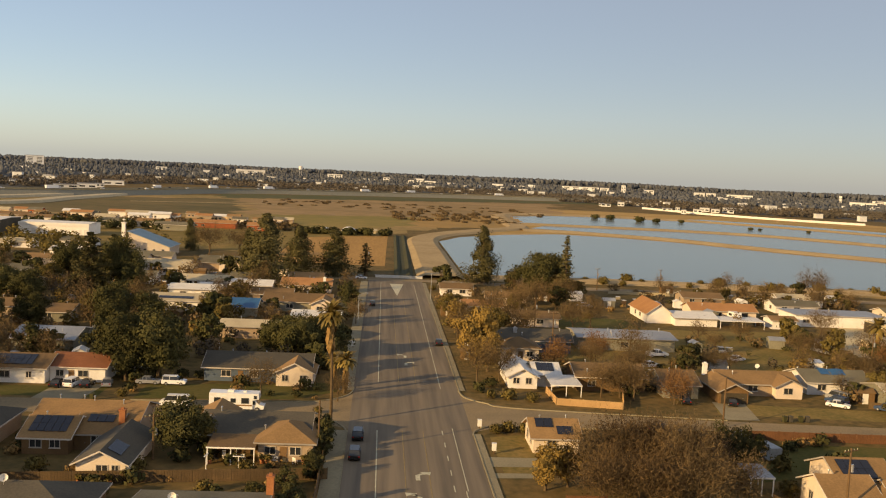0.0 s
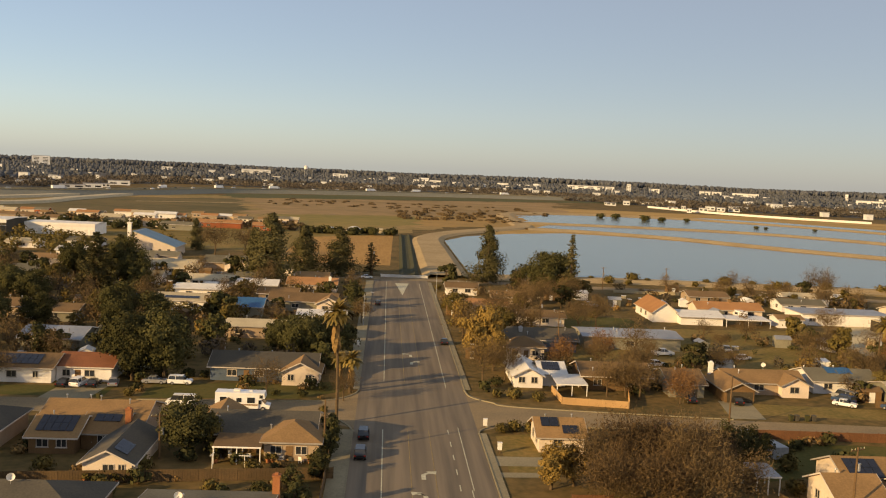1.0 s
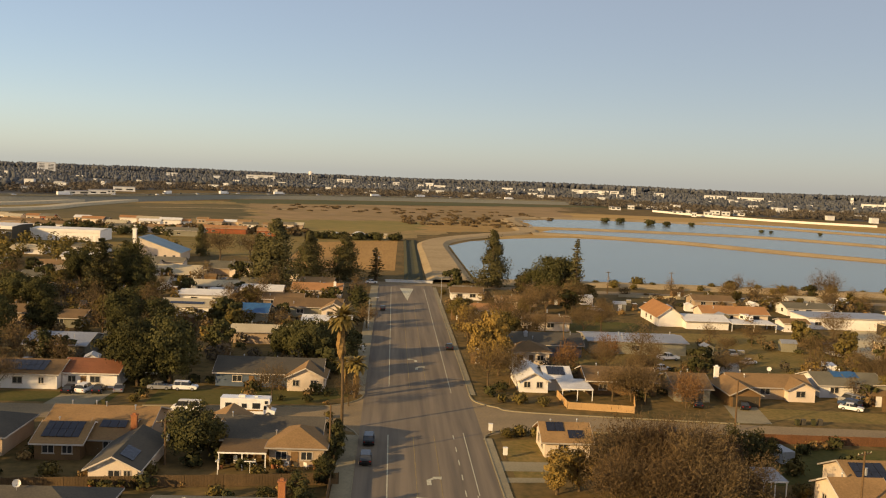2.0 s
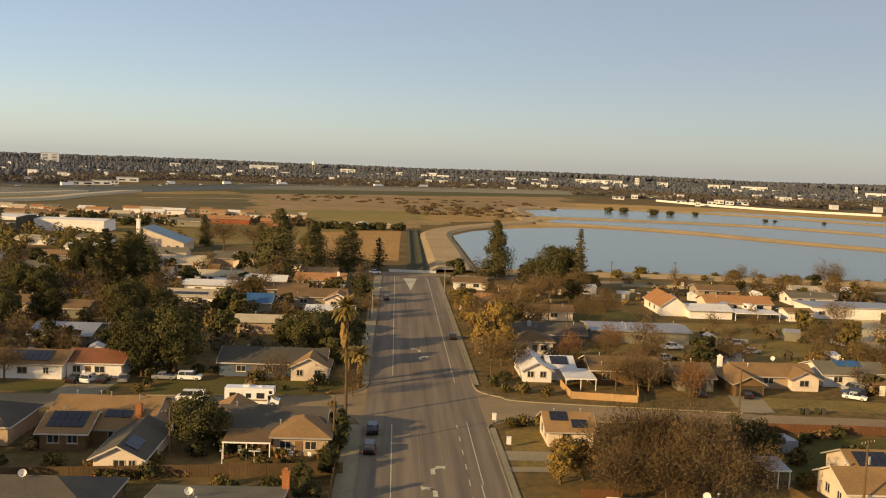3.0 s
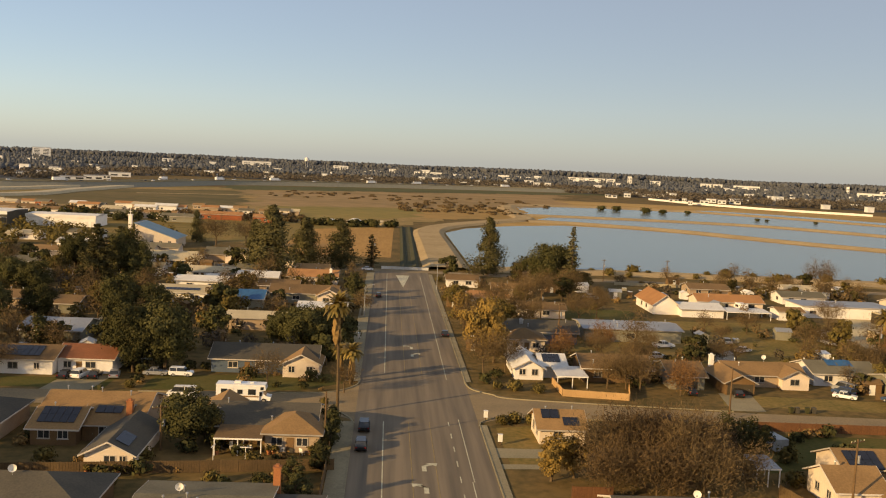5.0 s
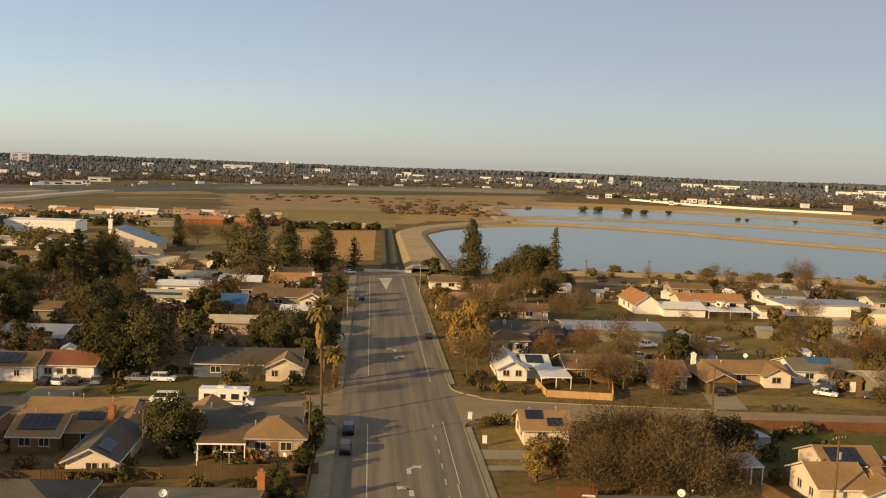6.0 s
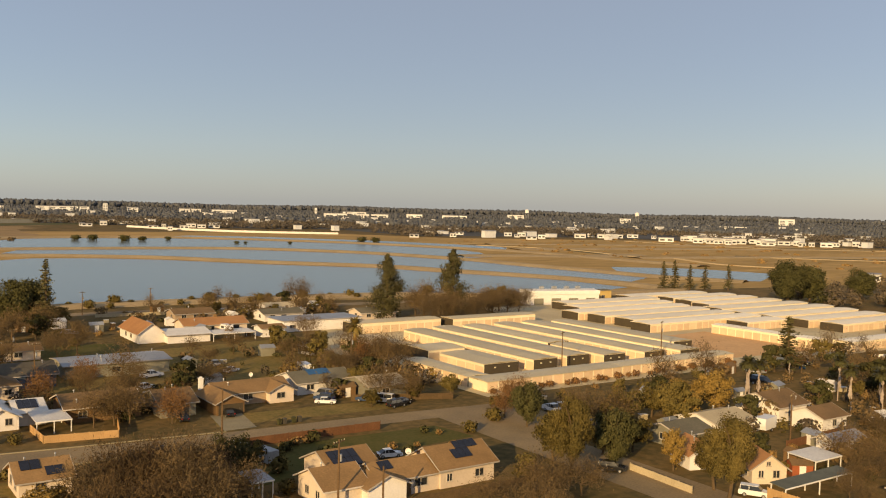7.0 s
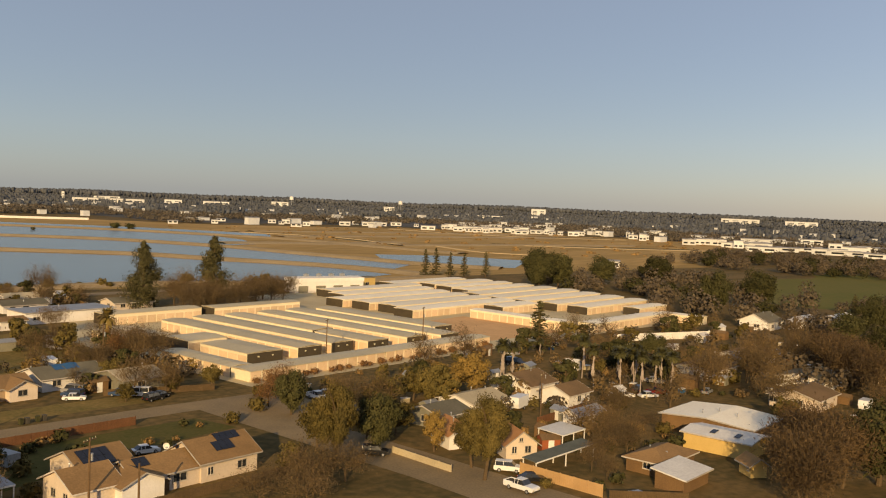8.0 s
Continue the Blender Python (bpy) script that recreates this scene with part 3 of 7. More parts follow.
    for wi, face, u, w, *z in wins:
        z0, z1 = z if z else (0.9, 2.1)
        window(t, face, loc[wi][:4], u, w, z0, z1)
    for wi, face, u, *rest in doors:
        door(t, face, loc[wi][:4], u, *rest)
    for x, y, h, *mat in chimneys:
        b = B()
        x, y = x - cx, y - cy
        b.box(x - 0.4, x + 0.4, y - 0.4, y + 0.4, 0.0, h)
        b.box(x - 0.48, x + 0.48, y - 0.48, y + 0.48, h, h + 0.15)
        b.box(x - 0.2, x + 0.2, y - 0.2, y + 0.2, h + 0.15, h + 0.4)
        part("chimney", b, mat[0] if mat else BRICK, t)
    for wi, side, u, w, v, d in solar:
        x0, x1, y0, y1, h, kind, rise = loc[wi]
        if kind == "gx":
            half = (y1 - y0) / 2
            pt = lambda a, q, l: (x0 + a, (y0 + q) if side == "S" else (y1 - q), h + rise * q / half + 0.18 + l)
        else:
            half = (x1 - x0) / 2
            pt = lambda a, q, l: ((x0 + q) if side == "W" else (x1 - q), y0 + a, h + rise * q / half + 0.18 + l)
        nx, ny = max(1, round(w / 1.05)), max(1, round(d / 1.65))
        for i in range(nx):
            for j in range(ny):
                a0, a1 = u + w * i / nx + 0.03, u + w * (i + 1) / nx - 0.03
                q0, q1 = v + d * j / ny + 0.03, v + d * (j + 1) / ny - 0.03
                ring = [pt(a0, q0, 0.14), pt(a1, q0, 0.14), pt(a1, q1, 0.14), pt(a0, q1, 0.14)]
                if (kind == "gx") != (side in "SW"):
                    ring = ring[::-1]
                pb = B().slab(ring, 0.05)
                part("solar_panel", pb, SOLAR, t)
    return t


def fence(label, a, b, h=1.8, mat=None, step=2.4, group="", solid=True):
    """A board fence from a to b: posts, rails and one panel of boards for each bay."""
    mat = mat or WOOD
    dx, dy = b[0] - a[0], b[1] - a[1]
    ln = math.hypot(dx, dy)
    n = max(1, round(ln / step))
    t = thing("fence", pose(a[0], a[1], 0, 0, 0, math.degrees(math.atan2(dy, dx))), label, "fence", group)
    s = ln / n
    pb = B().box(-0.05, 0.05, -0.05, 0.05, -0.2, h + 0.08)
    k = max(3, int(s / 0.3))
    w = (s - 0.12) / k
    out = []
    for i in range(k):  # one bay of boards as a single grooved sheet
        out += [(0.06 + w * i, -0.05), (0.06 + w * i + 0.02, -0.078), (0.06 + w * (i + 1) - 0.02, -0.078)]
    out += [(s - 0.06, -0.05), (s - 0.06, -0.046), (0.06, -0.046)]
    n_out = len(out)
    panel = B().poly([(x, y, z) for z in (0.04, h) for x, y in out], [tuple(range(n_out - 1, -1, -1)), tuple(range(n_out, 2 * n_out))] + [(i, (i + 1) % n_out, n_out + (i + 1) % n_out, n_out + i) for i in range(n_out)])
    rail = B().box(0.05, s - 0.05, -0.045, 0.0, 0.35, 0.44).box(0.05, s - 0.05, -0.045, 0.0, h - 0.4, h - 0.31)
    pm, bm_, rm = pb.mesh("post"), panel.mesh("board_panel"), rail.mesh("rails")
    for i in range(n + 1):
        part("post", pm, mat, t, at=pose(s * i, 0, 0))
        if i < n:
            part("board_panel", bm_, mat, t, at=pose(s * i, 0, 0))
            part("rails", rm, mat, t, at=pose(s * i, 0, 0))
    return t


# ---- builders: vehicles ----
def prism(b, profile, y0, y1, inset=None):
    """Extrudes an x-z outline from y0 to y1; inset moves the high points inwards."""
    n = len(profile)
    zs = [p[1] for p in profile]
    lo, hi = min(zs), max(zs)
    k = lambda z: (inset or 0) * (z - lo) / max(hi - lo, 1e-6)
    pts = [(x, y0 + k(z), z) for x, z in profile] + [(x, y1 - k(z), z) for x, z in profile]
    return b.poly(pts, [tuple(range(n)), tuple(range(2 * n - 1, n - 1, -1))] + [((i + 1) % n, i, n + i, n + (i + 1) % n) for i in range(n)])


def wheels(t, xs, half, r=0.33, w=0.22):
    tb = B().tube((0, -w / 2, 0), (0, w / 2, 0), r, r, 14).mesh("wheel")
    rb = B().tube((0, -w / 2 - 0.012, 0), (0, w / 2 + 0.012, 0), r * 0.6, r * 0.6, 10).mesh("rim")
    for x in xs:
        for sg in (-1, 1):
            wh = part("wheel", tb, TYRE, t, at=pose(x, sg * (half - w / 2), r))
            part("rim", rb, ALU, wh)


def car(kind, paint, label, category="car"):
    t = thing(category.replace(" ", "_"), (0, 0, 0), label, category)
    L, W, H = {"sedan": (4.7, 1.82, 1.45), "suv": (4.7, 1.9, 1.75), "van": (5.2, 1.95, 2.05), "pickup": (5.7, 2.0, 1.85)}[kind]
    a, hw = L / 2, W / 2
    belt = H * 0.6
    if kind == "sedan":
        body = [(-a, 0.42), (-a + 0.12, 0.28), (a - 0.15, 0.28), (a, 0.45), (a - 0.02, 0.7), (a - 0.35, 0.82), (0.22 * L, belt + 0.04), (-0.3 * L, belt + 0.06), (-a + 0.12, belt), (-a, 0.75)]
        cab = [(0.24 * L, belt), (0.08 * L, H), (-0.2 * L, H), (-0.37 * L, belt + 0.02)]
    elif kind == "suv":
        body = [(-a, 0.5), (-a + 0.1, 0.32), (a - 0.15, 0.32), (a, 0.5), (a - 0.02, 0.85), (a - 0.35, 0.98), (0.24 * L, belt + 0.02), (-a + 0.05, belt + 0.04), (-a, 0.9)]
        cab = [(0.25 * L, belt), (0.12 * L, H), (-0.44 * L, H), (-a + 0.06, belt)]
    elif kind == "van":
        body = [(-a, 0.5), (-a + 0.1, 0.35), (a - 0.15, 0.35), (a, 0.55), (a - 0.04, 0.95), (a - 0.5, 1.15), (a - 0.9, 1.2), (-a, 1.2)]
        cab = [(a - 0.75, 1.18), (a - 1.35, H), (-a + 0.1, H), (-a + 0.02, 1.18)]
    else:
        body = [(-a, 0.6), (-a + 0.1, 0.45), (a - 0.15, 0.45), (a, 0.6), (a - 0.02, 1.0), (a - 0.3, 1.12), (0.2 * L, 1.18), (0.2 * L - 0.1, 1.15), (-a, 1.15)]
        cab = [(0.22 * L, 1.14), (0.1 * L, H), (-0.12 * L, H), (-0.17 * L, 1.14)]
    part("body", prism(B(), body, -hw, hw, 0.05), paint, t)
    part("glazing", prism(B(), cab, -hw + 0.07, hw - 0.07, 0.16), GLASS, t)
    top = [p for p in cab if p[1] == H]
    xs = sorted(p[0] for p in top)
    part("car_roof", B().box(xs[0] - 0.05, xs[-1] + 0.05, -hw + 0.22, hw - 0.22, H - 0.02, H + 0.035), paint, t)
    pil = B()
    for x in (xs[0], (xs[0] + xs[-1]) / 2):
        for sg in (-1, 1):
            pil.tube((x, sg * (hw - 0.05), belt), (x, sg * (hw - 0.21), H), 0.05, 0.05, 4)
    part("pillars", pil, paint, t)
    if kind == "pickup":
        part("cargo_bed", B().box(-a + 0.1, -0.19 * L, -hw + 0.15, hw - 0.15, 1.14, 1.17), R_DARK, t)
        part("bed_rails", B().box(-a + 0.02, -0.19 * L, -hw + 0.02, -hw + 0.14, 1.13, 1.3).box(-a + 0.02, -0.19 * L, hw - 0.14, hw - 0.02, 1.13, 1.3).box(-a + 0.02, -a + 0.12, -hw + 0.14, hw - 0.14, 1.13, 1.3), paint, t)
    for sg in (-1, 1):
        part("headlight", B().box(a - 0.12, a + 0.015, sg * (hw - 0.32) - 0.18, sg * (hw - 0.32) + 0.18, 0.62, 0.78), LAMP, t)
        part("tail_light", B().box(-a - 0.015, -a + 0.1, sg * (hw - 0.25) - 0.13, sg * (hw - 0.25) + 0.13, 0.72, 0.9), TAIL, t)
    part("bumper", B().box(a - 0.1, a + 0.05, -hw + 0.08, hw - 0.08, 0.36, 0.54), R_DARK, t)
    wheels(t, (-0.3 * L, 0.31 * L), hw + 0.01, 0.36 if kind == "pickup" else 0.33)
    return t


def motorhome():
    t = thing("motorhome", (0, 0, 0), "white class C motorhome with a cab-over bunk, parked at the kerb", "motorhome")
    prof = [(-4.3, 0.5), (2.6, 0.5), (2.6, 1.9), (3.6, 2.15), (3.5, 3.0), (-4.3, 3.05)]
    part("body", prism(B(), prof, -1.2, 1.2, 0.03), P_WHITE, t)
    part("cab", prism(B(), [(2.5, 0.45), (4.3, 0.45), (4.4, 1.0), (3.6, 1.2), (2.95, 1.9), (2.5, 1.9)], -1.0, 1.0, 0.1), P_WHITE, t)
    part("windscreen", B().poly([(3.62, -0.85, 1.24), (3.62, 0.85, 1.24), (3.04, 0.8, 1.86), (3.04, -0.8, 1.86)], [(0, 1, 2, 3)]).box(2.6, 3.0, -1.02, -0.97, 1.2, 1.8), GLASS, t)
    for x, w, z0, z1 in ((-3.5, 1.0, 1.5, 2.3), (-0.9, 0.8, 1.5, 2.2), (0.8, 1.2, 1.4, 2.3), (2.75, 0.5, 2.2, 2.7)):
        b = B().box(x, x + w, -1.24, -1.2, z0, z1)
        part("window", b, GLASS, t)
    part("entry_door", B().box(-2.2, -1.5, -1.235, -1.2, 0.7, 2.5), TRIM, t)
    part("stripe", B().box(-4.2, 2.5, -1.225, -1.2, 1.0, 1.22), R_TAN, t)
    part("roof_unit", B().box(-1.5, -0.5, -0.4, 0.4, 3.05, 3.35), TRIM, t)
    part("roof_vent", B().box(1.0, 1.5, -0.25, 0.25, 3.03, 3.2), TRIM, t)
    wheels(t, (-2.6, 3.3), 1.15, 0.4, 0.28)
    return t


def utility_pole(h, arms=1, label="brown wooden utility pole with a crossarm"):
    t = thing("utility_pole", (0, 0, 0), label, "utility pole")
    part("pole", B().tube((0, 0, -0.5), (0, 0, h), 0.17, 0.11, 8), POLE, t)
    for i in range(arms):
        z = h - 0.4 - 0.9 * i
        arm = part("crossarm", B().box(-1.2, 1.2, -0.06, 0.06, z, z + 0.14), POLE, t)
        for x in (-1.1, -0.5, 0.5, 1.1):
            part("insulator", B().tube((x, 0, z + 0.14), (x, 0, z + 0.32), 0.05, 0.03, 6), LAMP, arm)
    if arms:
        part("transformer", B().tube((0.35, 0, h - 2.9), (0.35, 0, h - 2.0), 0.25, 0.25, 10), METAL, t)
    return t


def storage_block(x0, x1, y0, y1, h=2.75, label="", doors="W", dark=True, roof_mat=None):
    """A low self-storage building: ribbed roof, roll-up doors along one side, dark end."""
    cx, cy = (x0 + x1) / 2, (y0 + y1) / 2
    t = thing("storage_building", (cx, cy, 0), label or "long low cream self-storage building with roll-up doors", "storage building", "storage rows")
    x0, x1, y0, y1 = x0 - cx, x1 - cx, y0 - cy, y1 - cy
    part("wall", B().box(x0, x1, y0, y1, -0.1, h), STOREWALL, t)
    along_y = (y1 - y0) > (x1 - x0)
    rb = roof_mesh("gy" if along_y else "gx", x0, x1, y0, y1, h, 0.28, 0.15, 0.12)
    roof = part("roof", rb, roof_mat or STOREROOF, t)
    ribs = B()
    if along_y:
        n = int((y1 - y0) / 3.0)
        for i in range(1, n):
            y = y0 + (y1 - y0) * i / n
            ribs.poly([(x0 - 0.1, y - 0.05, h + 0.13), (0, y - 0.05, h + 0.44), (x1 + 0.1, y - 0.05, h + 0.13), (x0 - 0.1, y + 0.05, h + 0.13), (0, y + 0.05, h + 0.44), (x1 + 0.1, y + 0.05, h + 0.13)], [(0, 1, 4, 3), (1, 2, 5, 4), (0, 3, 4, 1), (1, 4, 5, 2)])
        part("roof_seams", ribs, STOREROOF, roof)
    side_len = (y1 - y0) if along_y else (x1 - x0)
    n = max(2, int(side_len / 3.1))
    s = side_len / n
    db = B()
    if along_y:
        db.box(-0.03, 0.0, 0.2, s - 0.2, 0.0, 2.2)
    else:
        db.box(0.2, s - 0.2, -0.03, 0.0, 0.0, 2.2)
    dm = db.mesh("roll_up_door")
    for i in range(n):
        part("roll_up_door", dm, STOREDOOR, t, at=pose(x0, y0 + s * i, 0) if along_y else pose(x0 + s * i, y0, 0))
    if dark and along_y:
        part("end_cladding", B().box(x0 + 0.02, x1 - 0.02, y0 - 0.06, y0 - 0.004, 0.0, h - 0.05), STOREEND, t)
        for u in (0.3, 0.7):
            part("wall_lamp", B().box(x0 + (x1 - x0) * u - 0.2, x0 + (x1 - x0) * u + 0.2, y0 - 0.3, y0 - 0.06, 1.7, 2.0), LAMP, t)
    elif dark:
        part("end_cladding", B().box(x0 - 0.06, x0 - 0.004, y0 + 0.02, y1 - 0.02, 0.0, h - 0.05), STOREEND, t)
    return t


def ribbon(pts, prof):
    """A bank along a line of points; prof: (offset to the right, height)."""
    b = B()
    n, k = len(pts), len(prof)
    V = []
    for i, p in enumerate(pts):
        a, c = Vector(pts[max(i - 1, 0)]), Vector(pts[min(i + 1, n - 1)])
        d = (c - a).normalized()
        r = Vector((d.y, -d.x))
        V += [(p[0] + r.x * o, p[1] + r.y * o, z) for o, z in prof]
    return b.poly(V, [(i * k + j, i * k + j + 1, (i + 1) * k + j + 1, (i + 1) * k + j) for i in range(n - 1) for j in range(k - 1)])


def smooth_line(pts, step=6):
    """A rounded line through a few points."""
    out = []
    P = [Vector(p) for p in pts]
    for i in range(len(P) - 1):
        a, b, c, d = P[max(i - 1, 0)], P[i], P[i + 1], P[min(i + 2, len(P) - 1)]
        for k in range(step):
            u = k / step
            out.append(tuple(0.5 * ((2 * b) + (c - a) * u + (2 * a - 5 * b + 4 * c - d) * u * u + (3 * b - a - 3 * c + d) * u ** 3)))
    return out + [tuple(P[-1])]


def sheet(pts, z):
    return B().poly([(x, y, z) for x, y in pts], [tuple(range(len(pts)))])


def rough(pts, seed, amp=7.0, step=14.0):
    """The outline with an uneven, weedy edge."""
    rnd, out = random.Random(seed), []
    for (ax, ay), (bx, by) in zip(pts, pts[1:] + pts[:1]):
        n = max(1, int(math.hypot(bx - ax, by - ay) / step))
        for i in range(n):
            out.append((ax + (bx - ax) * i / n + rnd.uniform(-amp, amp), ay + (by - ay) * i / n + rnd.uniform(-amp, amp)))
    return out


# ---- ground, roads, water ----
gb = B()
G = 4900
for i in range(14):
    for j in range(14):
        x0, x1, y0, y1 = -G + 700 * i, -G + 700 * (i + 1), -G + 700 * j, -G + 700 * (j + 1)
        gb.poly([(x0, y0, 0), (x1, y0, 0), (x1, y1, 0), (x0, y1, 0)], [(0, 1, 2, 3)])
setting("ground", gb, GROUND, "flat dry ground with brown grass and weeds", "ground")
setting("main_road", sheet([(-3.8, -88.1), (15.3, -88.1), (15.3, 327), (-3.8, 327)], 0.03), ASPHALT, "wide worn asphalt road with pale wheel tracks", "road")
setting("cross_street", sheet([(-220, 323.1), (-3.8, 327), (15.3, 327), (60, 322.1), (332.1, 303.7), (332.3, 311.5), (60, 330.9), (-3, 335.8), (-220, 331.9)], 0.022), STREET, "narrow asphalt street along the pond bank", "road")
setting("left_street", sheet([(-130, 143.4), (-9, 142.4), (-3.8, 138), (-3.8, 160.6), (-9, 154.2), (-40, 151.3), (-130, 149.8)], 0.026), STREET, "faded asphalt side street", "road")
setting("right_street", sheet([(15.3, 138), (19, 141), (60, 142.9), (98.3, 140.4), (96.5, 55.5), (105.3, 55.2), (109.4, 123.4), (119.5, 132.9), (119.9, 144.6), (92.6, 147.4), (48, 149.8), (24, 153.7), (19, 156.6), (15.3, 162.5)], 0.026), STREET, "faded asphalt side street that bends at its end", "road")
setting("storage_yard", sheet([(118.1, 150.5), (209.9, 149.5), (297.6, 144.7), (349.7, 184), (352.8, 281.6), (219.2, 285.9), (208.2, 249.1), (134, 256.5), (116, 225.2)], 0.018), YARD, "pale concrete yard between storage rows", "ground")
setting("sand_lot", sheet([(203.4, 159.4), (244.3, 156.2), (246.7, 199.1), (207.5, 196.4)], 0.03), SAND, "bare orange dirt lot", "ground")
setting("dirt_yard", sheet([(20, 186), (60, 182.1), (121.1, 181.6), (124, 244.8), (70, 240.8), (40, 227.1)], 0.012), DRYGRASS, "dry grass yard with dirt tracks", "ground")
setting("lawn", sheet([(-40, 152.7), (-14, 155.2), (-6.4, 161.5), (-6.4, 168.4), (-40, 162.5)], 0.015), GRASS, "mown green front lawn by the street", "ground").name = "lawn"
setting("lawn", sheet([(-90, 151.7), (-46, 152.7), (-46, 159.6), (-90, 158.6)], 0.015), GRASS, "mown green front lawn by the street", "ground")
setting("lawn", sheet([(48, 231), (72, 235), (70, 256.5), (50, 260.4)], 0.016), GRASS, "green lawn behind the houses", "ground")
setting("lawn", sheet([(17.8, 118), (24, 118.5), (24, 138), (17.8, 136.1)], 0.015), DRYGRASS, "dry lawn at the street corner", "ground")
setting("lawn", sheet([(60, 153.7), (98.6, 151.1), (95, 159), (62, 161.5)], 0.015), DRYGRASS, "dry front lawn", "ground")
setting("lawn", sheet([(50.7, 117.5), (74.3, 124.5), (95.9, 125.8), (94.2, 135.6), (52, 137.1)], 0.015), GRASS, "shaded green yard", "ground")
setting("driveway", sheet([(15.3, 121.9), (24, 122.2), (24, 126.2), (15.3, 126.2)], 0.02), CONCRETE, "pale concrete driveway", "driveway")
setting("driveway", sheet([(15.3, 117.2), (24, 117.7), (24, 119.6), (15.3, 119.2)], 0.02), CONCRETE, "pale concrete driveway", "driveway")
setting("driveway", sheet([(60, 150.3), (66, 150.3), (68, 162.5), (62, 162.5)], 0.02), CONCRETE, "pale concrete driveway", "driveway")
setting("driveway", sheet([(-56, 149.8), (-48, 150.4), (-47, 161.5), (-55, 161.5)], 0.02), CONCRETE, "pale concrete driveway", "driveway")
setting("dirt_road", sheet([(94.6, 55.5), (97.8, 94.5), (99.2, 139.4), (110, 139), (107.2, 55.1)], 0.014), STREET, "worn yard surface", "ground")

# kerbs and pavements as raised steps
for nm, pts in (("left", [(-3.8, -88.1), (-3.8, 137.1)]), ("left", [(-3.8, 162.5), (-3.8, 323.1)]), ("right", [(15.3, 137.1), (15.3, -88.1)]), ("right", [(15.3, 323.1), (15.3, 164.5)])):
    setting("kerb", ribbon(pts, [(-0.2, 0.02), (-0.18, 0.17), (0.0, 0.17), (0.0, 0.02)]), CONCRETE, "low concrete kerb", "kerb")
for pts in ([(-4, -88.1), (-4, 137.1)], [(-4, 162.5), (-4, 323.1)]):
    setting("pavement", ribbon(pts, [(-2.4, 0.0), (-2.4, 0.15), (0.0, 0.15), (0.0, 0.0)]), CONCRETE, "grey concrete pavement", "pavement")
for pts in ([(15.5, 137.1), (15.5, -88.1)], [(15.5, 323.1), (15.5, 164.5)]):
    setting("pavement", ribbon(pts, [(-1.0, 0.0), (-1.0, 0.12), (0.0, 0.12), (0.0, 0.0)]), CONCRETE, "grey concrete pavement", "pavement")
for line in ([(15.4, 136.1), (15.8, 138.5), (17.5, 140.4), (21, 141.3), (60, 142.9)], [(60, 149.6), (25, 153.3), (19.5, 156.2), (16.2, 159.6), (15.4, 164.5)],
             [(-3.9, 164.5), (-4.6, 159.6), (-8, 155.2), (-14, 153.5), (-40, 151.5)], [(-40, 142.9), (-10, 142.4), (-5.5, 140.5), (-3.9, 136.1)]):
    setting("kerb", ribbon(smooth_line([(x, y) for x, y in line]), [(-0.25, 0.02), (-0.22, 0.18), (0.0, 0.18), (0.02, 0.02)]), CONCRETE, "curved concrete kerb at the corner", "kerb")

# road markings, each a thin raised strip
def strip(x0, x1, y0, y1, mat, label):
    setting("road_marking", B().box(x0, x1, y0, y1, 0.0, 0.045), mat, label, "road marking")


for a, b in ((-20, 138), (170, 322)):
    strip(0.55, 0.7, a, b, PAINT, "worn white painted edge line")
for a, b in ((-20, 112), (166, 318)):
    strip(12.0, 12.13, a, b, PAINT, "thin white bike lane line")
strip(12.25, 12.37, 112, 140, PAINT, "thin white bike lane line")
for i in range(13):
    strip(10.55, 10.7, 62 + 6.2 * i, 64.2 + 6.2 * i, PAINT, "short white painted lane dash")
for x in (4.4, 7.6):
    for a, b in ((-20, 138), (170, 280)):
        strip(x, x + 0.11, a, b, YPAINT, "worn yellow turn lane line")


def turn_arrow(x, y, flip=1):
    t = thing("road_marking", pose(x, y, 0.032) @ Matrix.Diagonal((1.5, 1.3, 1, 1)), "curved white painted turn arrow", "road marking", kind="structure")
    b = B()
    b.slab([(-0.2, -1.3, 0.015), (0.2, -1.3, 0.015), (0.2, 0.2, 0.015), (-0.2, 0.2, 0.015)], 0.01)
    pts = [(-0.2, 0.2), (0.2, 0.2), (flip * 0.78, 0.62), (flip * 0.5, 1.02)]
    b.slab([(px_, py_, 0.015) for px_, py_ in (pts if flip > 0 else [pts[1], pts[0], pts[3], pts[2]][::1])], 0.01)
    hd = [(flip * 0.2, 1.15), (flip * 1.1, 0.35), (flip * 1.2, 1.3)]
    b.slab([(px_, py_, 0.015) for px_, py_ in (hd if flip > 0 else hd[::-1])], 0.01)
    part("arrow", b, PAINT, t)


turn_arrow(6.1, 117.3, 1)
turn_arrow(6.1, 109.3, -1)
turn_arrow(6.2, 187, 1)
turn_arrow(6.2, 194.8, -1)
setting("road_marking", B().slab([(5.8, 288, 0.05), (8.4, 318, 0.05), (3.7, 318, 0.05)], 0.02), PAINT, "worn pale gore at the junction", "road marking")

setting("road_end_barrier", B().box(-1.5, 15.8, 335.6, 336.1, 0.0, 0.85).box(-1.7, 16.0, 335.5, 336.2, 0.85, 0.95), R_WHITE, "low pale concrete barrier where the road ends", "barrier")

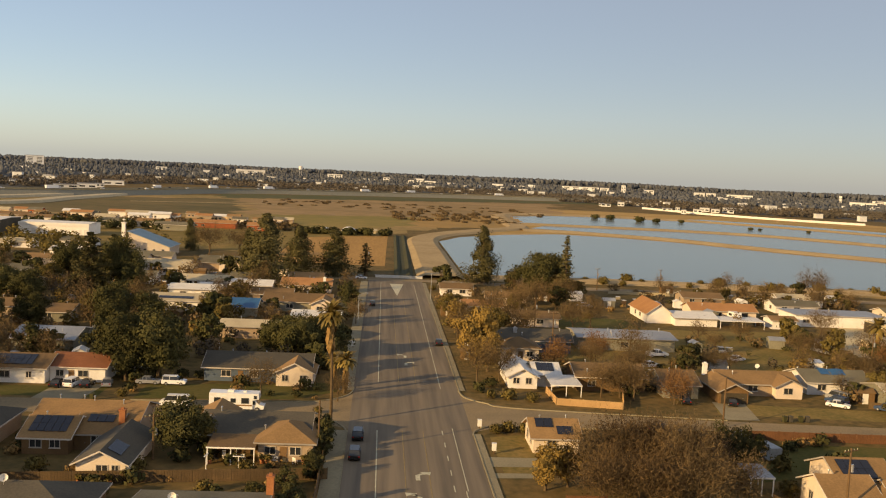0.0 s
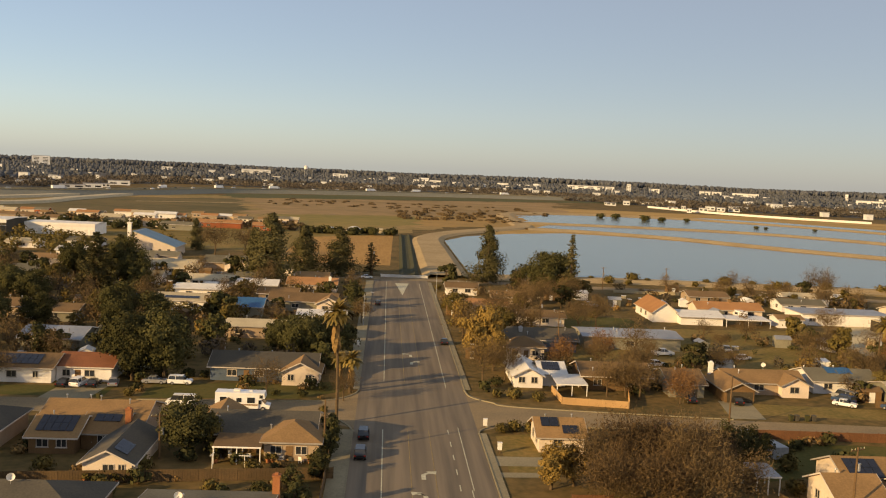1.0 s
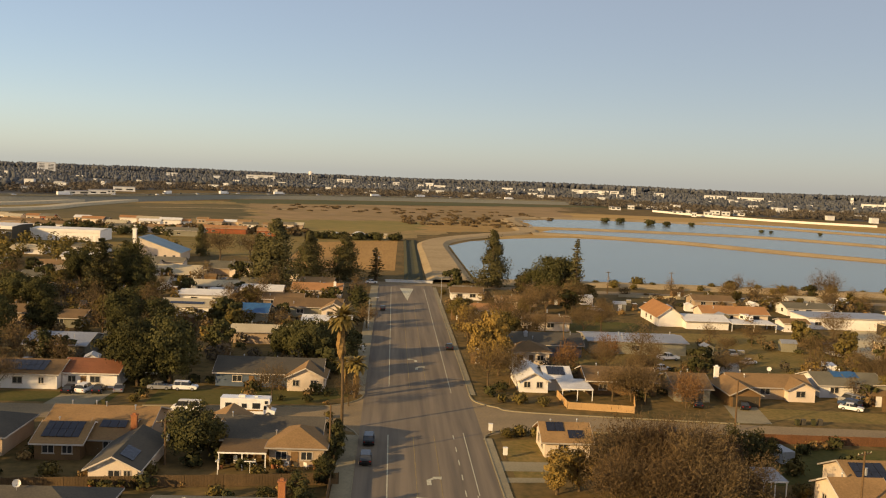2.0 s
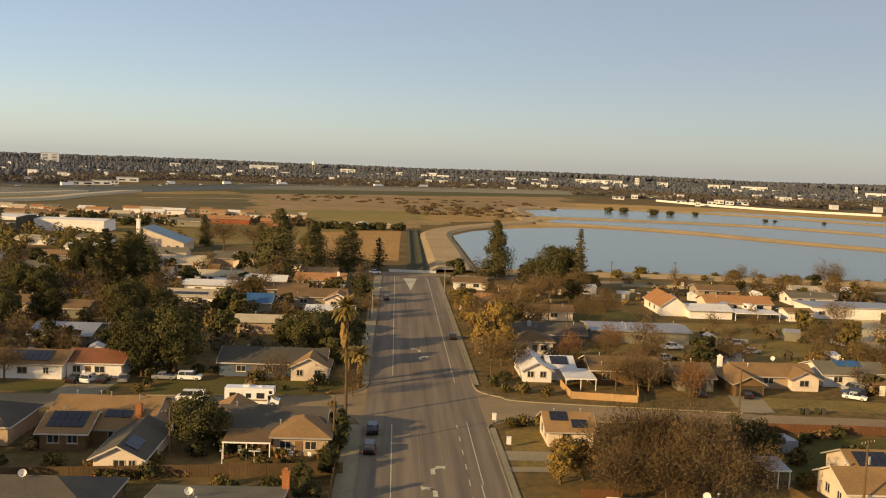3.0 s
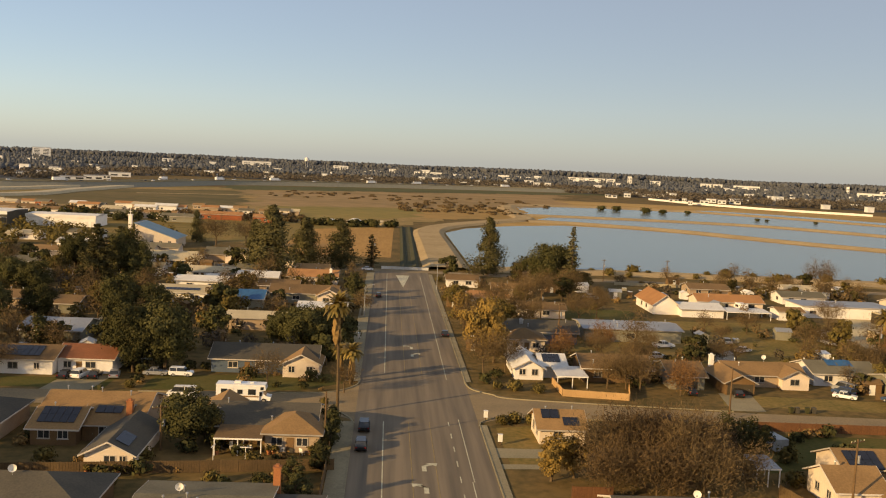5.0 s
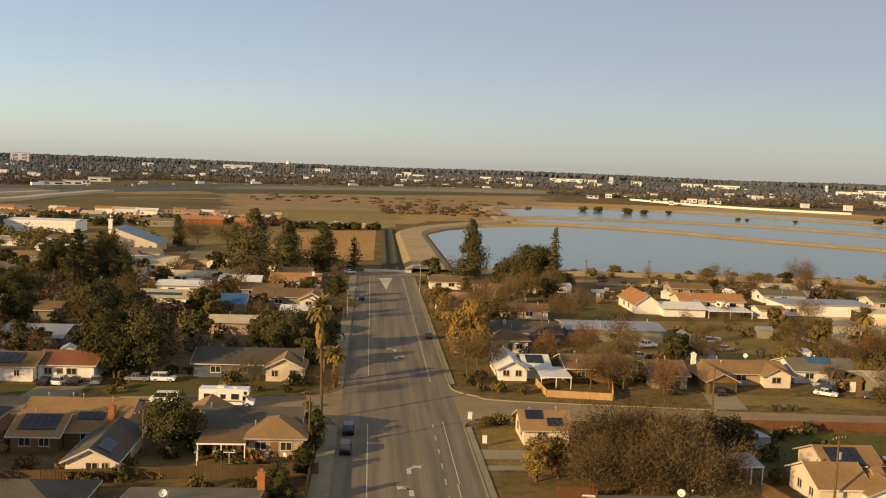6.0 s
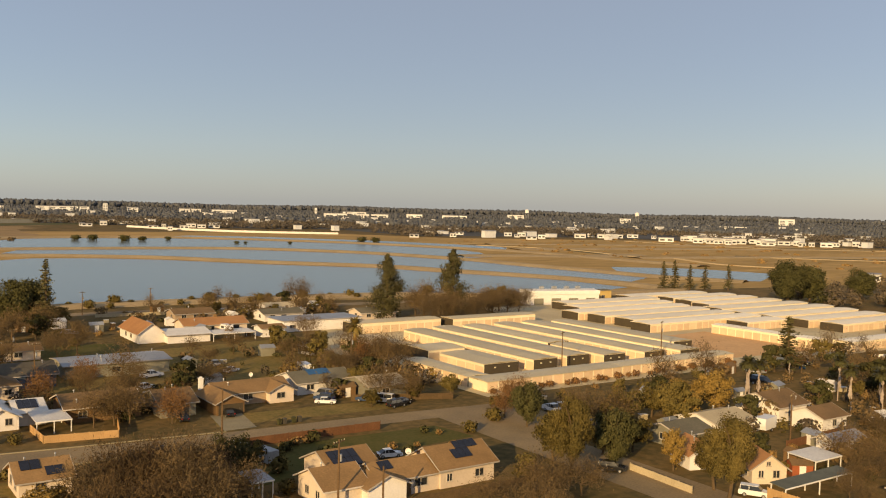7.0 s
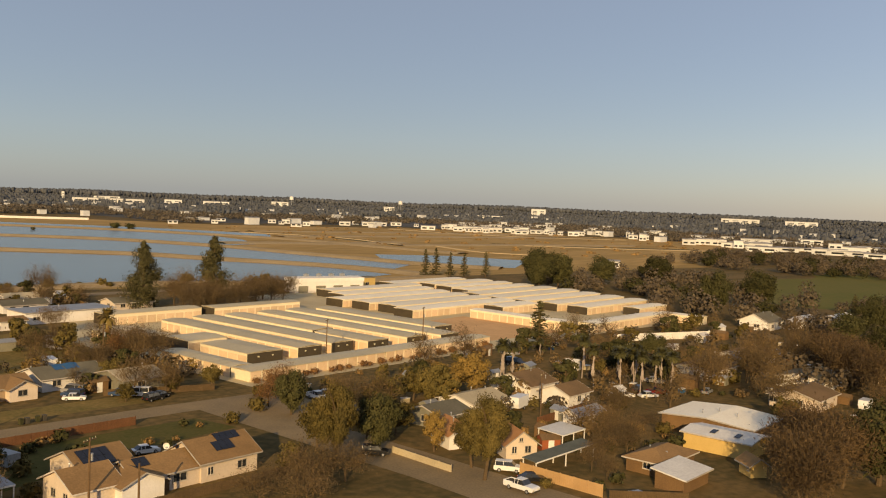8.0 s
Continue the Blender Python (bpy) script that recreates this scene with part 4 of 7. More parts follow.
# fields, canal, levees and ponds
setting("ploughed_field", sheet([(-46, 376.9), (2, 375), (4, 548.2), (-44, 507.1)], 0.05), FIELDBROWN, "bare orange ploughed field", "field")
setting("dry_field", sheet([(-200, 430.8), (-46, 411.2), (-46, 505.2), (5, 548.2), (5, 572.7), (-200, 548.2)], 0.045), DRYGRASS, "dry grass field", "field")
setting("weedy_field", sheet(rough([(-420, 548.2), (3, 569.8), (70, 675.5), (100, 861.5), (120, 1106.3), (-100, 1155.2), (-420, 841.9)], 6, 9), 0.05), FIELDGREEN, "wide weedy field of green and brown", "field")
setting("orchard_strip", sheet(rough([(-300, 548.2), (-20, 579.6), (40, 641.2), (30, 675.5), (-280, 626.6)], 7, 9), 0.09), FIELDGREEN, "green field strip", "field")
setting("freeway_verge", sheet(rough([(-195, 1110), (-171, 1000), (-80, 1079), (263, 1340), (400, 1430), (420, 1500), (300, 1440), (90, 1345), (-75, 1230)], 1, 9), 0.12), VERGE, "dark green verge below the freeway", "field")
setting("scrubland", sheet(rough([(-130, 889), (-104, 707), (-84, 725), (25, 775), (130, 885), (185, 970), (238, 1246), (263, 1335), (-70, 1075), (-150, 990)], 2, 14), 0.13), SCRUBLAND, "rough pinkish-brown scrubland", "field")
setting("russet_field", sheet(rough([(20, 637), (100, 678), (128, 880), (27, 772)], 3, 9), 0.14), RUSSETFIELD, "russet dry field beside the levee", "field")
setting("green_field", sheet(rough([(-67, 577), (18, 634), (24, 768), (-84, 722)], 4, 10), 0.15), GREENFIELD, "thin green field strip", "field")
setting("olive_field", sheet(rough([(-253, 612), (-106, 705), (-132, 888), (-155, 985), (-260, 900), (-303, 730)], 5, 12), 0.12), OLIVEFIELD, "dark olive field below the freeway", "field")
setting("field_track", ribbon([(-225, 838), (-172, 868), (-131, 889), (-100, 902)], [(-3, 0.1), (-2, 0.3), (2, 0.3), (3, 0.1)]), LEVEE, "pale dirt track across the field", "track")
setting("marsh", sheet([(100, 685.3), (60, 582.5), (40, 347.5), (361.6, 310.6), (614.3, 273.1), (1088.8, 453.1), (905.7, 830.1), (654.6, 916.3), (540, 1096.5), (120, 1106.3)], 0.055), MARSH, "dry golden marsh and mud flats", "field")
setting("canal", ribbon([(9, 340.7), (11, 548.2)], [(-3.6, 0.1), (-2.2, 0.8), (-1.1, 0.15), (0.9, 0.15), (2.4, 0.8), (3.8, 0.1)]), CANAL, "narrow weedy drainage canal", "canal")
setting("levee_road", ribbon(smooth_line([(23, 338.7), (23, 440.6), (24, 523.8), (38, 572.7), (70, 626.6), (100, 675.5), (104, 729.4)]), [(-9, 0.08), (-6, 1.2), (6, 1.2), (9, 0.08)]), LEVEE, "broad bare earth levee with a track on top", "levee")
pond1 = [(33, 358.3), (33, 518.9), (48, 560), (80, 599.1), (121, 628.5), (159, 620.7), (196, 595.2), (243, 536.5), (296, 488.5), (313.2, 444.9), (331.6, 411.1), (346.2, 377.5), (348.5, 330.5), (311.1, 320), (245.1, 333.9), (206.6, 348.8), (120, 354.4)]
pond2 = [(112, 685.3), (140, 675.5), (172, 654), (206, 626.6), (252, 572.7), (309.5, 512.4), (332.3, 462.9), (350.4, 418.3), (363.8, 378.9), (368.8, 351.4), (410.5, 373.4), (406, 416.5), (399.6, 490), (396.1, 534), (364.2, 632.7), (300, 702.9), (240, 722.5), (188, 726.4), (130, 726.4)]
pond3 = [(112, 746), (188, 746), (245, 742.1), (306, 726.4), (374.9, 661.7), (412.7, 562.8), (448.1, 571.4), (479.3, 629), (490.9, 687.2), (445.4, 788.3), (375, 871.3), (300, 925.2), (205, 930), (140, 905.6), (118, 861.5)]
pond4 = [(310, 954.5), (386, 900.7), (465.4, 803.3), (515.8, 701.1), (539.1, 666.1), (569.6, 704.2), (552, 763.4), (515.5, 842.7), (420, 954.5), (350, 988.8)]
pond5 = [(425.6, 357.3), (455.9, 329), (523.5, 365.9), (506.7, 421.1), (458.9, 451.9), (428.4, 415.8)]
for pts in (pond1, pond2, pond3, pond4, pond5):
    setting("pond", sheet(pts, 0.1), WATER, "still blue-grey settling pond", "water")
BANK = [(-9, 0.08), (-3.5, 1.3), (3.5, 1.3), (9, 0.08)]
for line in ([(100, 654), (131, 654), (167, 636.4), (203, 611.9), (248, 555.1), (302.3, 501), (323.3, 454.4), (341.6, 416.7), (356, 381.1), (362.5, 339.8), (359.6, 310.6)],
             [(104, 736.2), (188, 736.2), (243, 732.3), (303, 714.7), (368.6, 648.2), (405.4, 548.4), (408.2, 484.8), (416.1, 426), (420.3, 375.1), (440.2, 327.6)],
             [(105, 744), (112, 866.4), (135, 918.3), (203, 941.8), (305, 939.8), (380, 886), (455.4, 795.8), (502.9, 694.7), (527.4, 607.9), (527.2, 510.3), (531.5, 432)],
             [(33, 344.6), (110, 348.5), (206.4, 342.9), (244.8, 324.1), (310.8, 310.3), (361.5, 308.6)]):
    setting("levee", ribbon(smooth_line(line, 5), BANK if line[0][0] > 50 else [(-8, 0.06), (-3, 1.1), (3, 1.1), (8, 0.06)]), LEVEE, "low pale earth levee between ponds", "levee")
for line, w in (([(429.2, 591.6), (477.7, 580.2), (525.8, 559.2), (604.2, 566.4)], 14), ([(563.9, 528.6), (699.9, 504.7), (844.9, 461)], 10), ([(548.8, 665.8), (685.1, 651.7), (898.1, 596)], 12), ([(591, 762.1), (765.3, 717.4), (958.5, 652.6)], 10)):
    setting("marsh_bank", ribbon(smooth_line(line), [(-w, 0.05), (-w / 2, 0.9), (w / 2, 0.9), (w, 0.05)]), LEVEE, "low dry bank in the marsh", "levee")

for line, w in (([(597, 513), (569, 446), (582, 408)], 3), ([(689, 514), (760, 441), (853, 379)], 4), ([(567, 748), (603, 652), (572, 520)], 3), ([(850, 812), (869, 649), (985, 550)], 5)):
    setting("marsh_track", ribbon(smooth_line(line), [(-w, 0.06), (-w * 0.7, 0.5), (w * 0.7, 0.5), (w, 0.06)]), SANDTRACK, "pale sandy track across the dry marsh", "track")
for line, w in (([(689, 514), (760, 441), (853, 379)], 9), ([(567, 748), (603, 652), (572, 520)], 12), ([(850, 812), (869, 649), (985, 550)], 9)):
    setting("marsh_strip", ribbon([(x + 6, y + 16) for x, y in line], [(-w, 0.07), (w, 0.07)]), OLIVEFIELD, "darker weedy strip in the marsh", "field")

# freeway embankment far off with a deck and rails
fw = smooth_line([(-900, 548.2), (-358, 861.5), (-211, 1145.4), (-77, 1272.7), (93, 1390.2), (286, 1488.1), (402, 1566.4)], 8)
setting("freeway", ribbon(fw, [(-15, 0.06), (-15, 5.0), (15, 5.0), (24, 0.06)]), GREY, "raised freeway on a grey retaining wall", "embankment")
setting("freeway_deck", ribbon(fw, [(-15, 5.06), (15, 5.06)]), FREEWAY, "pale concrete freeway deck", "road")
for o in (-15, 0, 15):
    setting("freeway_barrier", ribbon(fw, [(o - 0.3, 5.0), (o - 0.3, 5.9), (o + 0.3, 5.9), (o + 0.3, 5.0)]), CONCRETE, "pale concrete freeway barrier", "barrier")

for line in ([(-520, 500), (-300, 690), (-275, 830), (-262, 1010), (-240, 1120)], [(-420, 640), (-330, 780), (-290, 960), (-262, 1080)]):
    setting("freeway_ramp", ribbon(smooth_line(line, 6), [(-7, 0.06), (-6, 2.2), (6, 2.2), (8, 0.06)]), R_PALE, "pale concrete slip road beside the freeway", "road")

# ---- houses on the left of the road ----
house("dark hip-roofed house with brown walls among near trees", [(-47, -30, 92.9, 103.9, 2.7, "hip", 2.1)], BROWNWALL, R_DARK, vents=5)
house("flat grey-roofed house behind a board fence", [(-25, -11.5, 90.95, 101.45, 2.8, "gx", 0.6), (-11.4, -6, 92, 99, 2.5, "gx", 0.5)], BROWNWALL, [R_GREY, R_DARK], chimneys=[(-11.2, 101.3, 5)], vents=6)
# gable wing: dark shingle colour stands in for shade on its east slope
house("tan-roofed house with a cream gable end and rooftop solar", [(-47, -33, 127.2, 139.4, 2.7, "gx", 1.9), (-36.2, -30.2, 112.6, 126, 2.3, "gy", 1.5), (-46.4, -40.4, 122.4, 131.4, 2.35, "gx", 1.6), (-40.3, -35, 124.6, 133.6, 2.35, "gx", 1.5)], [TAN, CREAM, BROWNWALL, BROWNWALL], [R_TAN, R_DARK, R_TAN, R_TAN],
      wins=[(1, "S", 2.4, 1.5), (1, "S", 4.3, 0.9), (2, "S", 1.0, 1.6), (2, "S", 3.6, 1.4), (3, "S", 2.2, 1.5)], doors=[(3, "S", 0.6)], chimneys=[(-34.4, 126.4, 5.2)], solar=[(2, "S", 0.5, 5.0, 0.8, 3.4), (3, "S", 1.0, 3.6, 2.2, 1.7), (1, "E", 1.0, 4.0, 0.8, 1.7)], vents=5)
# main roof: shadow of the tree to the west is put into its colour
house("brown-roofed house with an orange hip and a patio", [(-23.5, -9, 125.2, 136.8, 2.6, "gx", 1.7), (-15.3, -8, 121.9, 130.3, 2.6, "hip", 1.7), (-25.4, -20.4, 129.6, 138, 2.75, "gy", 1.3)], [BROWNWALL, TAN, TAN], [R_DARK, R_TAN, R_TAN],
      wins=[(1, "S", 0.8, 1.6), (1, "S", 4.2, 1.6), (0, "S", 2.0, 1.6)], doors=[(1, "S", 2.9, 1.0)])
house("brown house with a dark hip roof beside trees", [(-63, -51, 123.5, 134.5, 2.6, "hip", 2.1)], TAN, R_DARK, wins=[(0, "S", 6.5, 1.6), (0, "S", 2, 1.6)])
house("white ranch house with a red-brown roof", [(-57, -47.5, 162.9, 171.9, 2.7, "gx", 1.5), (-69, -57.2, 160.95, 170.45, 2.7, "gx", 1.5)], WHITE, [R_RED, R_BROWN],
      wins=[(0, "S", 1.0, 1.4), (0, "S", 4.8, 1.8), (1, "S", 4.2, 1.7), (1, "S", 8.6, 1.0)], doors=[(0, "S", 3.2)], solar=[(1, "S", 1.0, 8.4, 0.6, 3.4)])
# long wall: blue-grey colour carries the shade of the trees
house("house with a blue-grey shaded wall and a pale cream gable end", [(-31, -12, 166.85, 177.35, 2.6, "gx", 1.8), (-17.8, -11.2, 164.4, 171.4, 2.6, "gy", 1.6)], [BLUEGREY, CREAM], [R_DARK, R_TAN],
      wins=[(1, "S", 1.0, 1.2), (1, "S", 4.2, 1.2), (0, "S", 3, 1.8), (0, "S", 8, 1.6)], doors=[(0, "S", 6)])
house("long house with a pale flat roof", [(-35.5, -10.5, 208.4, 217.4, 2.7, "gx", 0.9)], TAN, R_PALE, wins=[(0, "S", 2, 1.8), (0, "S", 9, 1.8), (0, "S", 18, 1.8)])
house("low white house with a white coated roof", [(-21, -9.5, 226.1, 235.1, 2.7, "gx", 0.8)], WHITE, R_WHITE, wins=[(0, "S", 2, 1.8), (0, "S", 7, 1.6)])
house("house under blue tarpaulins", [(-38.5, -31.5, 237.8, 248.8, 2.5, "gx", 1.6)], GREY, TARP, vents=0)
house("brown-roofed house with a cream front", [(-31, -13, 249.5, 260.5, 2.7, "gx", 1.6), (-18, -11.5, 246.6, 254.6, 2.7, "gy", 1.5)], [GREY, CREAM], [R_BROWN, R_TAN], wins=[(1, "S", 1.5, 1.6), (1, "S", 4, 1.6), (0, "S", 2, 2), (0, "S", 6, 2)])
house("orange-roofed house at the end of the road", [(-30, -15, 284.8, 295.8, 2.7, "gx", 1.6)], CREAM, R_ORANGE, wins=[(0, "S", 3, 1.8), (0, "S", 9, 2)], chimneys=[(-17, 286.8, 5, TRIM)])
house("white house with a pale low roof", [(-60, -47, 243.7, 254.7, 2.7, "gx", 1.2)], WHITE, R_PALE, wins=[(0, "S", 3, 1.8), (0, "S", 9, 2)], solar=[(0, "S", 2, 9, 1, 1.7)])
house("white house with a pale low roof", [(-60, -46, 266.2, 275.2, 2.7, "gx", 1.0)], WHITE, R_WHITE, wins=[(0, "S", 3, 1.8), (0, "S", 9, 2)])
house("grey-roofed house between trees", [(-73, -61, 186.9, 199.9, 2.7, "gx", 1.4), (-60, -52, 195.7, 204.7, 2.6, "gx", 1.2)], GREY, [METAL, R_GREY], wins=[(0, "S", 3, 1.8)])
house("cream house with a tan shingle roof", [(-111, -98, 264.2, 276.2, 2.7, "gx", 1.5)], CREAM, R_TAN, wins=[(0, "S", 3, 1.8), (0, "S", 9, 2)], chimneys=[(-101, 270.2, 5.2, TRIM)])
house("grey-roofed house with a gable", [(-66, -52, 338.6, 349.6, 2.7, "gx", 2.0), (-58, -50, 334.7, 342.7, 2.7, "gy", 1.8)], [TAN, CREAM], [R_GREY, R_TAN], wins=[(1, "S", 2, 1.6)])
rows_left = [(-62, -48, 289.7, 298.7, R_PALE, WHITE), (-48, -35, 311.2, 320.2, R_BROWN, CREAM), (-84, -71, 293.6, 302.6, R_GREY, WHITE), (-45, -33, 281.9, 290.9, R_WHITE, CREAM), (-95, -82, 315.1, 325.1, R_BROWN, TAN),
             (-118, -104, 298.5, 308.5, R_GREY, GREY), (-128, -114, 332.8, 342.8, R_TAN, CREAM), (-100, -88, 227, 237, R_BROWN, TAN), (-124, -110, 232.9, 242.9, R_GREY, WHITE), (-85, -73, 221.1, 231.1, R_BROWN, GREY),
             (-86, -68, 331, 339, R_PALE, WHITE), (-48, -38, 300, 308, R_GREY, WHITE), (-72, -62, 233.5, 242.5, R_RED, CREAM), (-158, -145, 391, 400, R_PALE, WHITE), (-138, -124, 406, 415, R_GREY, WHITE), (-36, -25, 264.5, 273, R_BROWN, TAN), (-96, -80, 358, 366, R_GREY, CREAM), (-152, -138, 322, 331, R_TAN, WHITE), (-150, -136, 250, 259, R_GREY, CREAM), (-160, -146, 352, 361, R_BROWN, WHITE), (-128, -116, 364, 373, R_WHITE, WHITE),
             (-140, -126, 278.9, 288.9, R_WHITE, WHITE), (-76, -64, 318.1, 327.1, R_PALE, WHITE), (-30, -19, 307.3, 315.3, R_TAN, WHITE), (-44, -33, 328.9, 336.9, R_GREY, CREAM), (-100, -87, 347.5, 356.5, R_GREY, CREAM)]
for x0, x1, y0, y1, rm, wm in rows_left:
    house("small house with a low gable roof", [(x0, x1, y0, y1, 2.4, "gx", 1.25)], wm, rm, wins=[(0, "S", 2, 1.7), (0, "S", 6, 1.9)], doors=[(0, "S", 4.3)], group="small houses")

# church, its tower and the large sheds
house("church with a sloping blue metal roof and a pale wall", [(-103, -85, 380, 396.5, 3.6, "shed_s", 6.0)], CREAM, BLUEROOF, wins=[(0, "W", 2 + 3.6 * i, 1.2, 1.0, 2.8) for i in range(4)], vents=0, category="church", name="church", turn=90)
tw = thing("church_tower", (-107, 389.6, 0), "slim white church tower with a cross", "tower")
part("shaft", B().box(-0.7, 0.7, -0.7, 0.7, -0.1, 12.0), WHITE, tw)
part("cap", B().box(-0.95, 0.95, -0.95, 0.95, 12.0, 12.4), TRIM, tw)
part("cross", B().box(-0.08, 0.08, -0.08, 0.08, 12.4, 14.4).box(-0.6, -0.08, -0.08, 0.08, 13.5, 13.7).box(0.08, 0.6, -0.08, 0.08, 13.5, 13.7), TRIM, tw)


def big_shed(x0, x1, y0, y1, h, wall, roof, label, bays=8, band=None, turn=0.0, category="warehouse", doors=None):
    cx, cy = (x0 + x1) / 2, (y0 + y1) / 2
    t = thing("warehouse", pose(cx, cy, 0, 0, 0, turn), label, category)
    w, d = (x1 - x0) / 2, (y1 - y0) / 2
    part("wall", B().box(-w, w, -d, d, -0.1, h), wall, t)
    part("roof", roof_mesh("gx", -w, w, -d, d, h, 0.5, 0.2), roof, t)
    part("parapet", B().box(-w - 0.25, w + 0.25, -d - 0.3, -d - 0.21, h - 1.2, h + 0.35), band or wall, t)
    for i in range(bays):
        x = -w + 2 * w * (i + 0.5) / bays
        win = part("loading_door", B().box(x - w / bays * 0.55, x + w / bays * 0.55, -d - 0.05, -d - 0.004, 0.0, h * 0.5), doors or GREY, t)
        part("lintel", B().box(x - w / bays * 0.6, x + w / bays * 0.6, -d - 0.12, -d - 0.004, h * 0.5 + 0.01, h * 0.5 + 0.25), TRIM, win)
    return t


big_shed(-177, -143.5, 461, 480, 5.4, WHITE, R_WHITE, "long white steel warehouse with pale doors", 12, doors=R_WHITE)
big_shed(-236, -180, 446, 472, 7, R_DARK, R_WHITE, "dark warehouse with a white roof edge", 8, TRIM)
big_shed(-200, -177, 428, 438, 5.0, R_DARK, R_WHITE, "dark shed with a white sign panel", 3, TRIM)
for x, y, w, wm, rm in ((-112, 548.2, 26, REDWALL, R_ORANGE), (-140, 536.5, 18, CREAM, R_TAN), (-172, 562.9, 12, CREAM, R_PALE), (-78, 540.4, 14, REDWALL, R_ORANGE), (-160, 528.7, 16, WHITE, R_GREY), (-205, 533.6, 20, WHITE, R_BROWN), (-125, 516.9, 20, GREY, R_GREY), (-228, 548.2, 22, TAN, R_BROWN)):
    house("low farm building across the fields", [(x, x + w, y, y + 9, 3.2, "gx", 1.4)], wm, rm, wins=[(0, "S", 2, 2), (0, "S", 6, 2)], category="farm building", name="farm_building")

re_ = random.Random(31)
for i in range(22):  # a loose row of small buildings where the fields begin
    x, y, w = -262 + 9.3 * i + re_.uniform(-2, 2), 586 + 2.2 * i + re_.uniform(-16, 22) - (30 if i > 14 else 0), re_.uniform(6, 15)
    if i > 14 and x > -122:
        y = 606 + re_.uniform(-6, 14)
    house("small building at the edge of the fields", [(x, x + w, y, y + 7, re_.uniform(2.6, 3.6), "gx", 1.2)], re_.choice([WHITE, CREAM, TAN, REDWALL, STOREDOOR]), re_.choice([R_PALE, R_TAN, R_ORANGE, R_WHITE, R_GREY]), wins=[(0, "S", 1, 1.6), (0, "S", 3.6, 1.4)], vents=0, category="farm building", name="farm_building", group="field-edge buildings")


def hoop_house(x, y, w, ln, h, label):
    t = thing("hoop_house", (x, y, 0), label, "greenhouse")
    prof = [(-w / 2 * math.cos(math.pi * i / 10), h * math.sin(math.pi * i / 10)) for i in range(11)]
    prof = [(a, z - 0.05) for a, z in prof]
    part("cover", prism(B(), prof, 0, ln), R_WHITE, t)
    part("door_frame", B().box(-0.8, 0.8, -0.06, -0.004, 0, 2.1), GREY, t)


hoop_house(-34, 548.2, 7, 16, 2.6, "pale green hoop greenhouse")
hoop_house(-20, 554.1, 9, 14, 3.2, "white domed greenhouse beside a field")
house("low white farm shed beside a field", [(-14, -3, 556.1, 561.1, 2.2, "gx", 0.6)], R_PALE, R_PALE, vents=0, category="shed", name="shed")

# ---- houses on the right of the road ----
house("white-roofed corner house with rooftop panels", [(25, 30.4, 168.4, 181, 2.3, "gy", 1.4), (30.4, 35, 170.5, 179.5, 2.3, "gx", 1.4)], WHITE, [R_WHITE, R_WHITE], wins=[(0, "S", 0.8, 1.3), (0, "S", 3.2, 1.2), (0, "W", 3, 1.6), (0, "W", 8, 1.6)],
      solar=[(1, "S", 0.4, 3.4, 1.0, 3.0)])
house("small house with a tan hip roof", [(27, 35, 194.25, 201.75, 2.7, "hip", 1.7)], CREAM, R_BROWN, wins=[(0, "S", 1, 1.4), (0, "S", 5.4, 1.4)], doors=[(0, "S", 3.6)])
house("house with dark shingle roof and metal chimney", [(28, 44, 203.5, 213.5, 2.8, "gx", 1.8)], BLUEGREY, R_DARK, wins=[(0, "S", 11, 2)], chimneys=[(31.5, 206.6, 4.9, METAL)])
house("long house with a flat grey metal roof", [(47, 70, 209.4, 221.4, 2.9, "gx", 0.7)], GREY, METAL, wins=[(0, "S", 3, 2), (0, "S", 10, 2)], vents=4)
house("white barn-like house with an orange roof", [(75.8, 83, 252.6, 270.4, 2.8, "gy", 2.6), (83, 95, 249.4, 261, 2.2, "gx", 1.1)], WHITE, [R_ORANGE, R_WHITE], wins=[(0, "W", 6, 1.6), (0, "W", 11, 1.4)], vents=0)
house("orange-roofed house with a porch", [(93, 112.5, 264.6, 273.8, 2.5, "gx", 1.6)], CREAM, R_ORANGE, wins=[(0, "S", 2, 2), (0, "S", 7, 2), (0, "S", 12, 5)], chimneys=[(104, 269.2, 4.7, R_TAN)])
house("white flat-roofed block building", [(121, 148, 256.4, 268.4, 3.3, "flat", 0)], WHITE, METAL, vents=1, category="building", name="building", wins=[(0, "S", 2, 2, 1.2, 2.2)])
house("small white outbuilding with a tan roof", [(111, 118, 249.6, 256.0, 2.5, "gx", 0.8)], WHITE, R_TAN, category="shed", name="shed", vents=0)
# carport front: a dark panel painted for the shade inside the opening
house("cream ranch house with tan roof and carport", [(66, 80.8, 168.3, 177, 2.4, "gx", 1.5), (63, 68.4, 161.6, 172.4, 2.35, "gy", 1.3), (75.8, 81, 166.6, 173, 2.4, "gy", 1.3)], [TAN, BROWNWALL, CREAM], R_TAN, wins=[(2, "S", 1.5, 1.8), (0, "S", 5, 2)], doors=[(1, "S", 0.3, 4.8, 2.0, STOREEND, "garage_door")], chimneys=[(64, 172.8, 5, TRIM)])
house("grey-roofed house with a blue tarpaulin on the ridge", [(84, 96.8, 171, 180.5, 2.5, "gx", 1.5)], WHITE, R_GREY, wins=[(0, "S", 2, 1.8), (0, "S", 8, 1.8)])
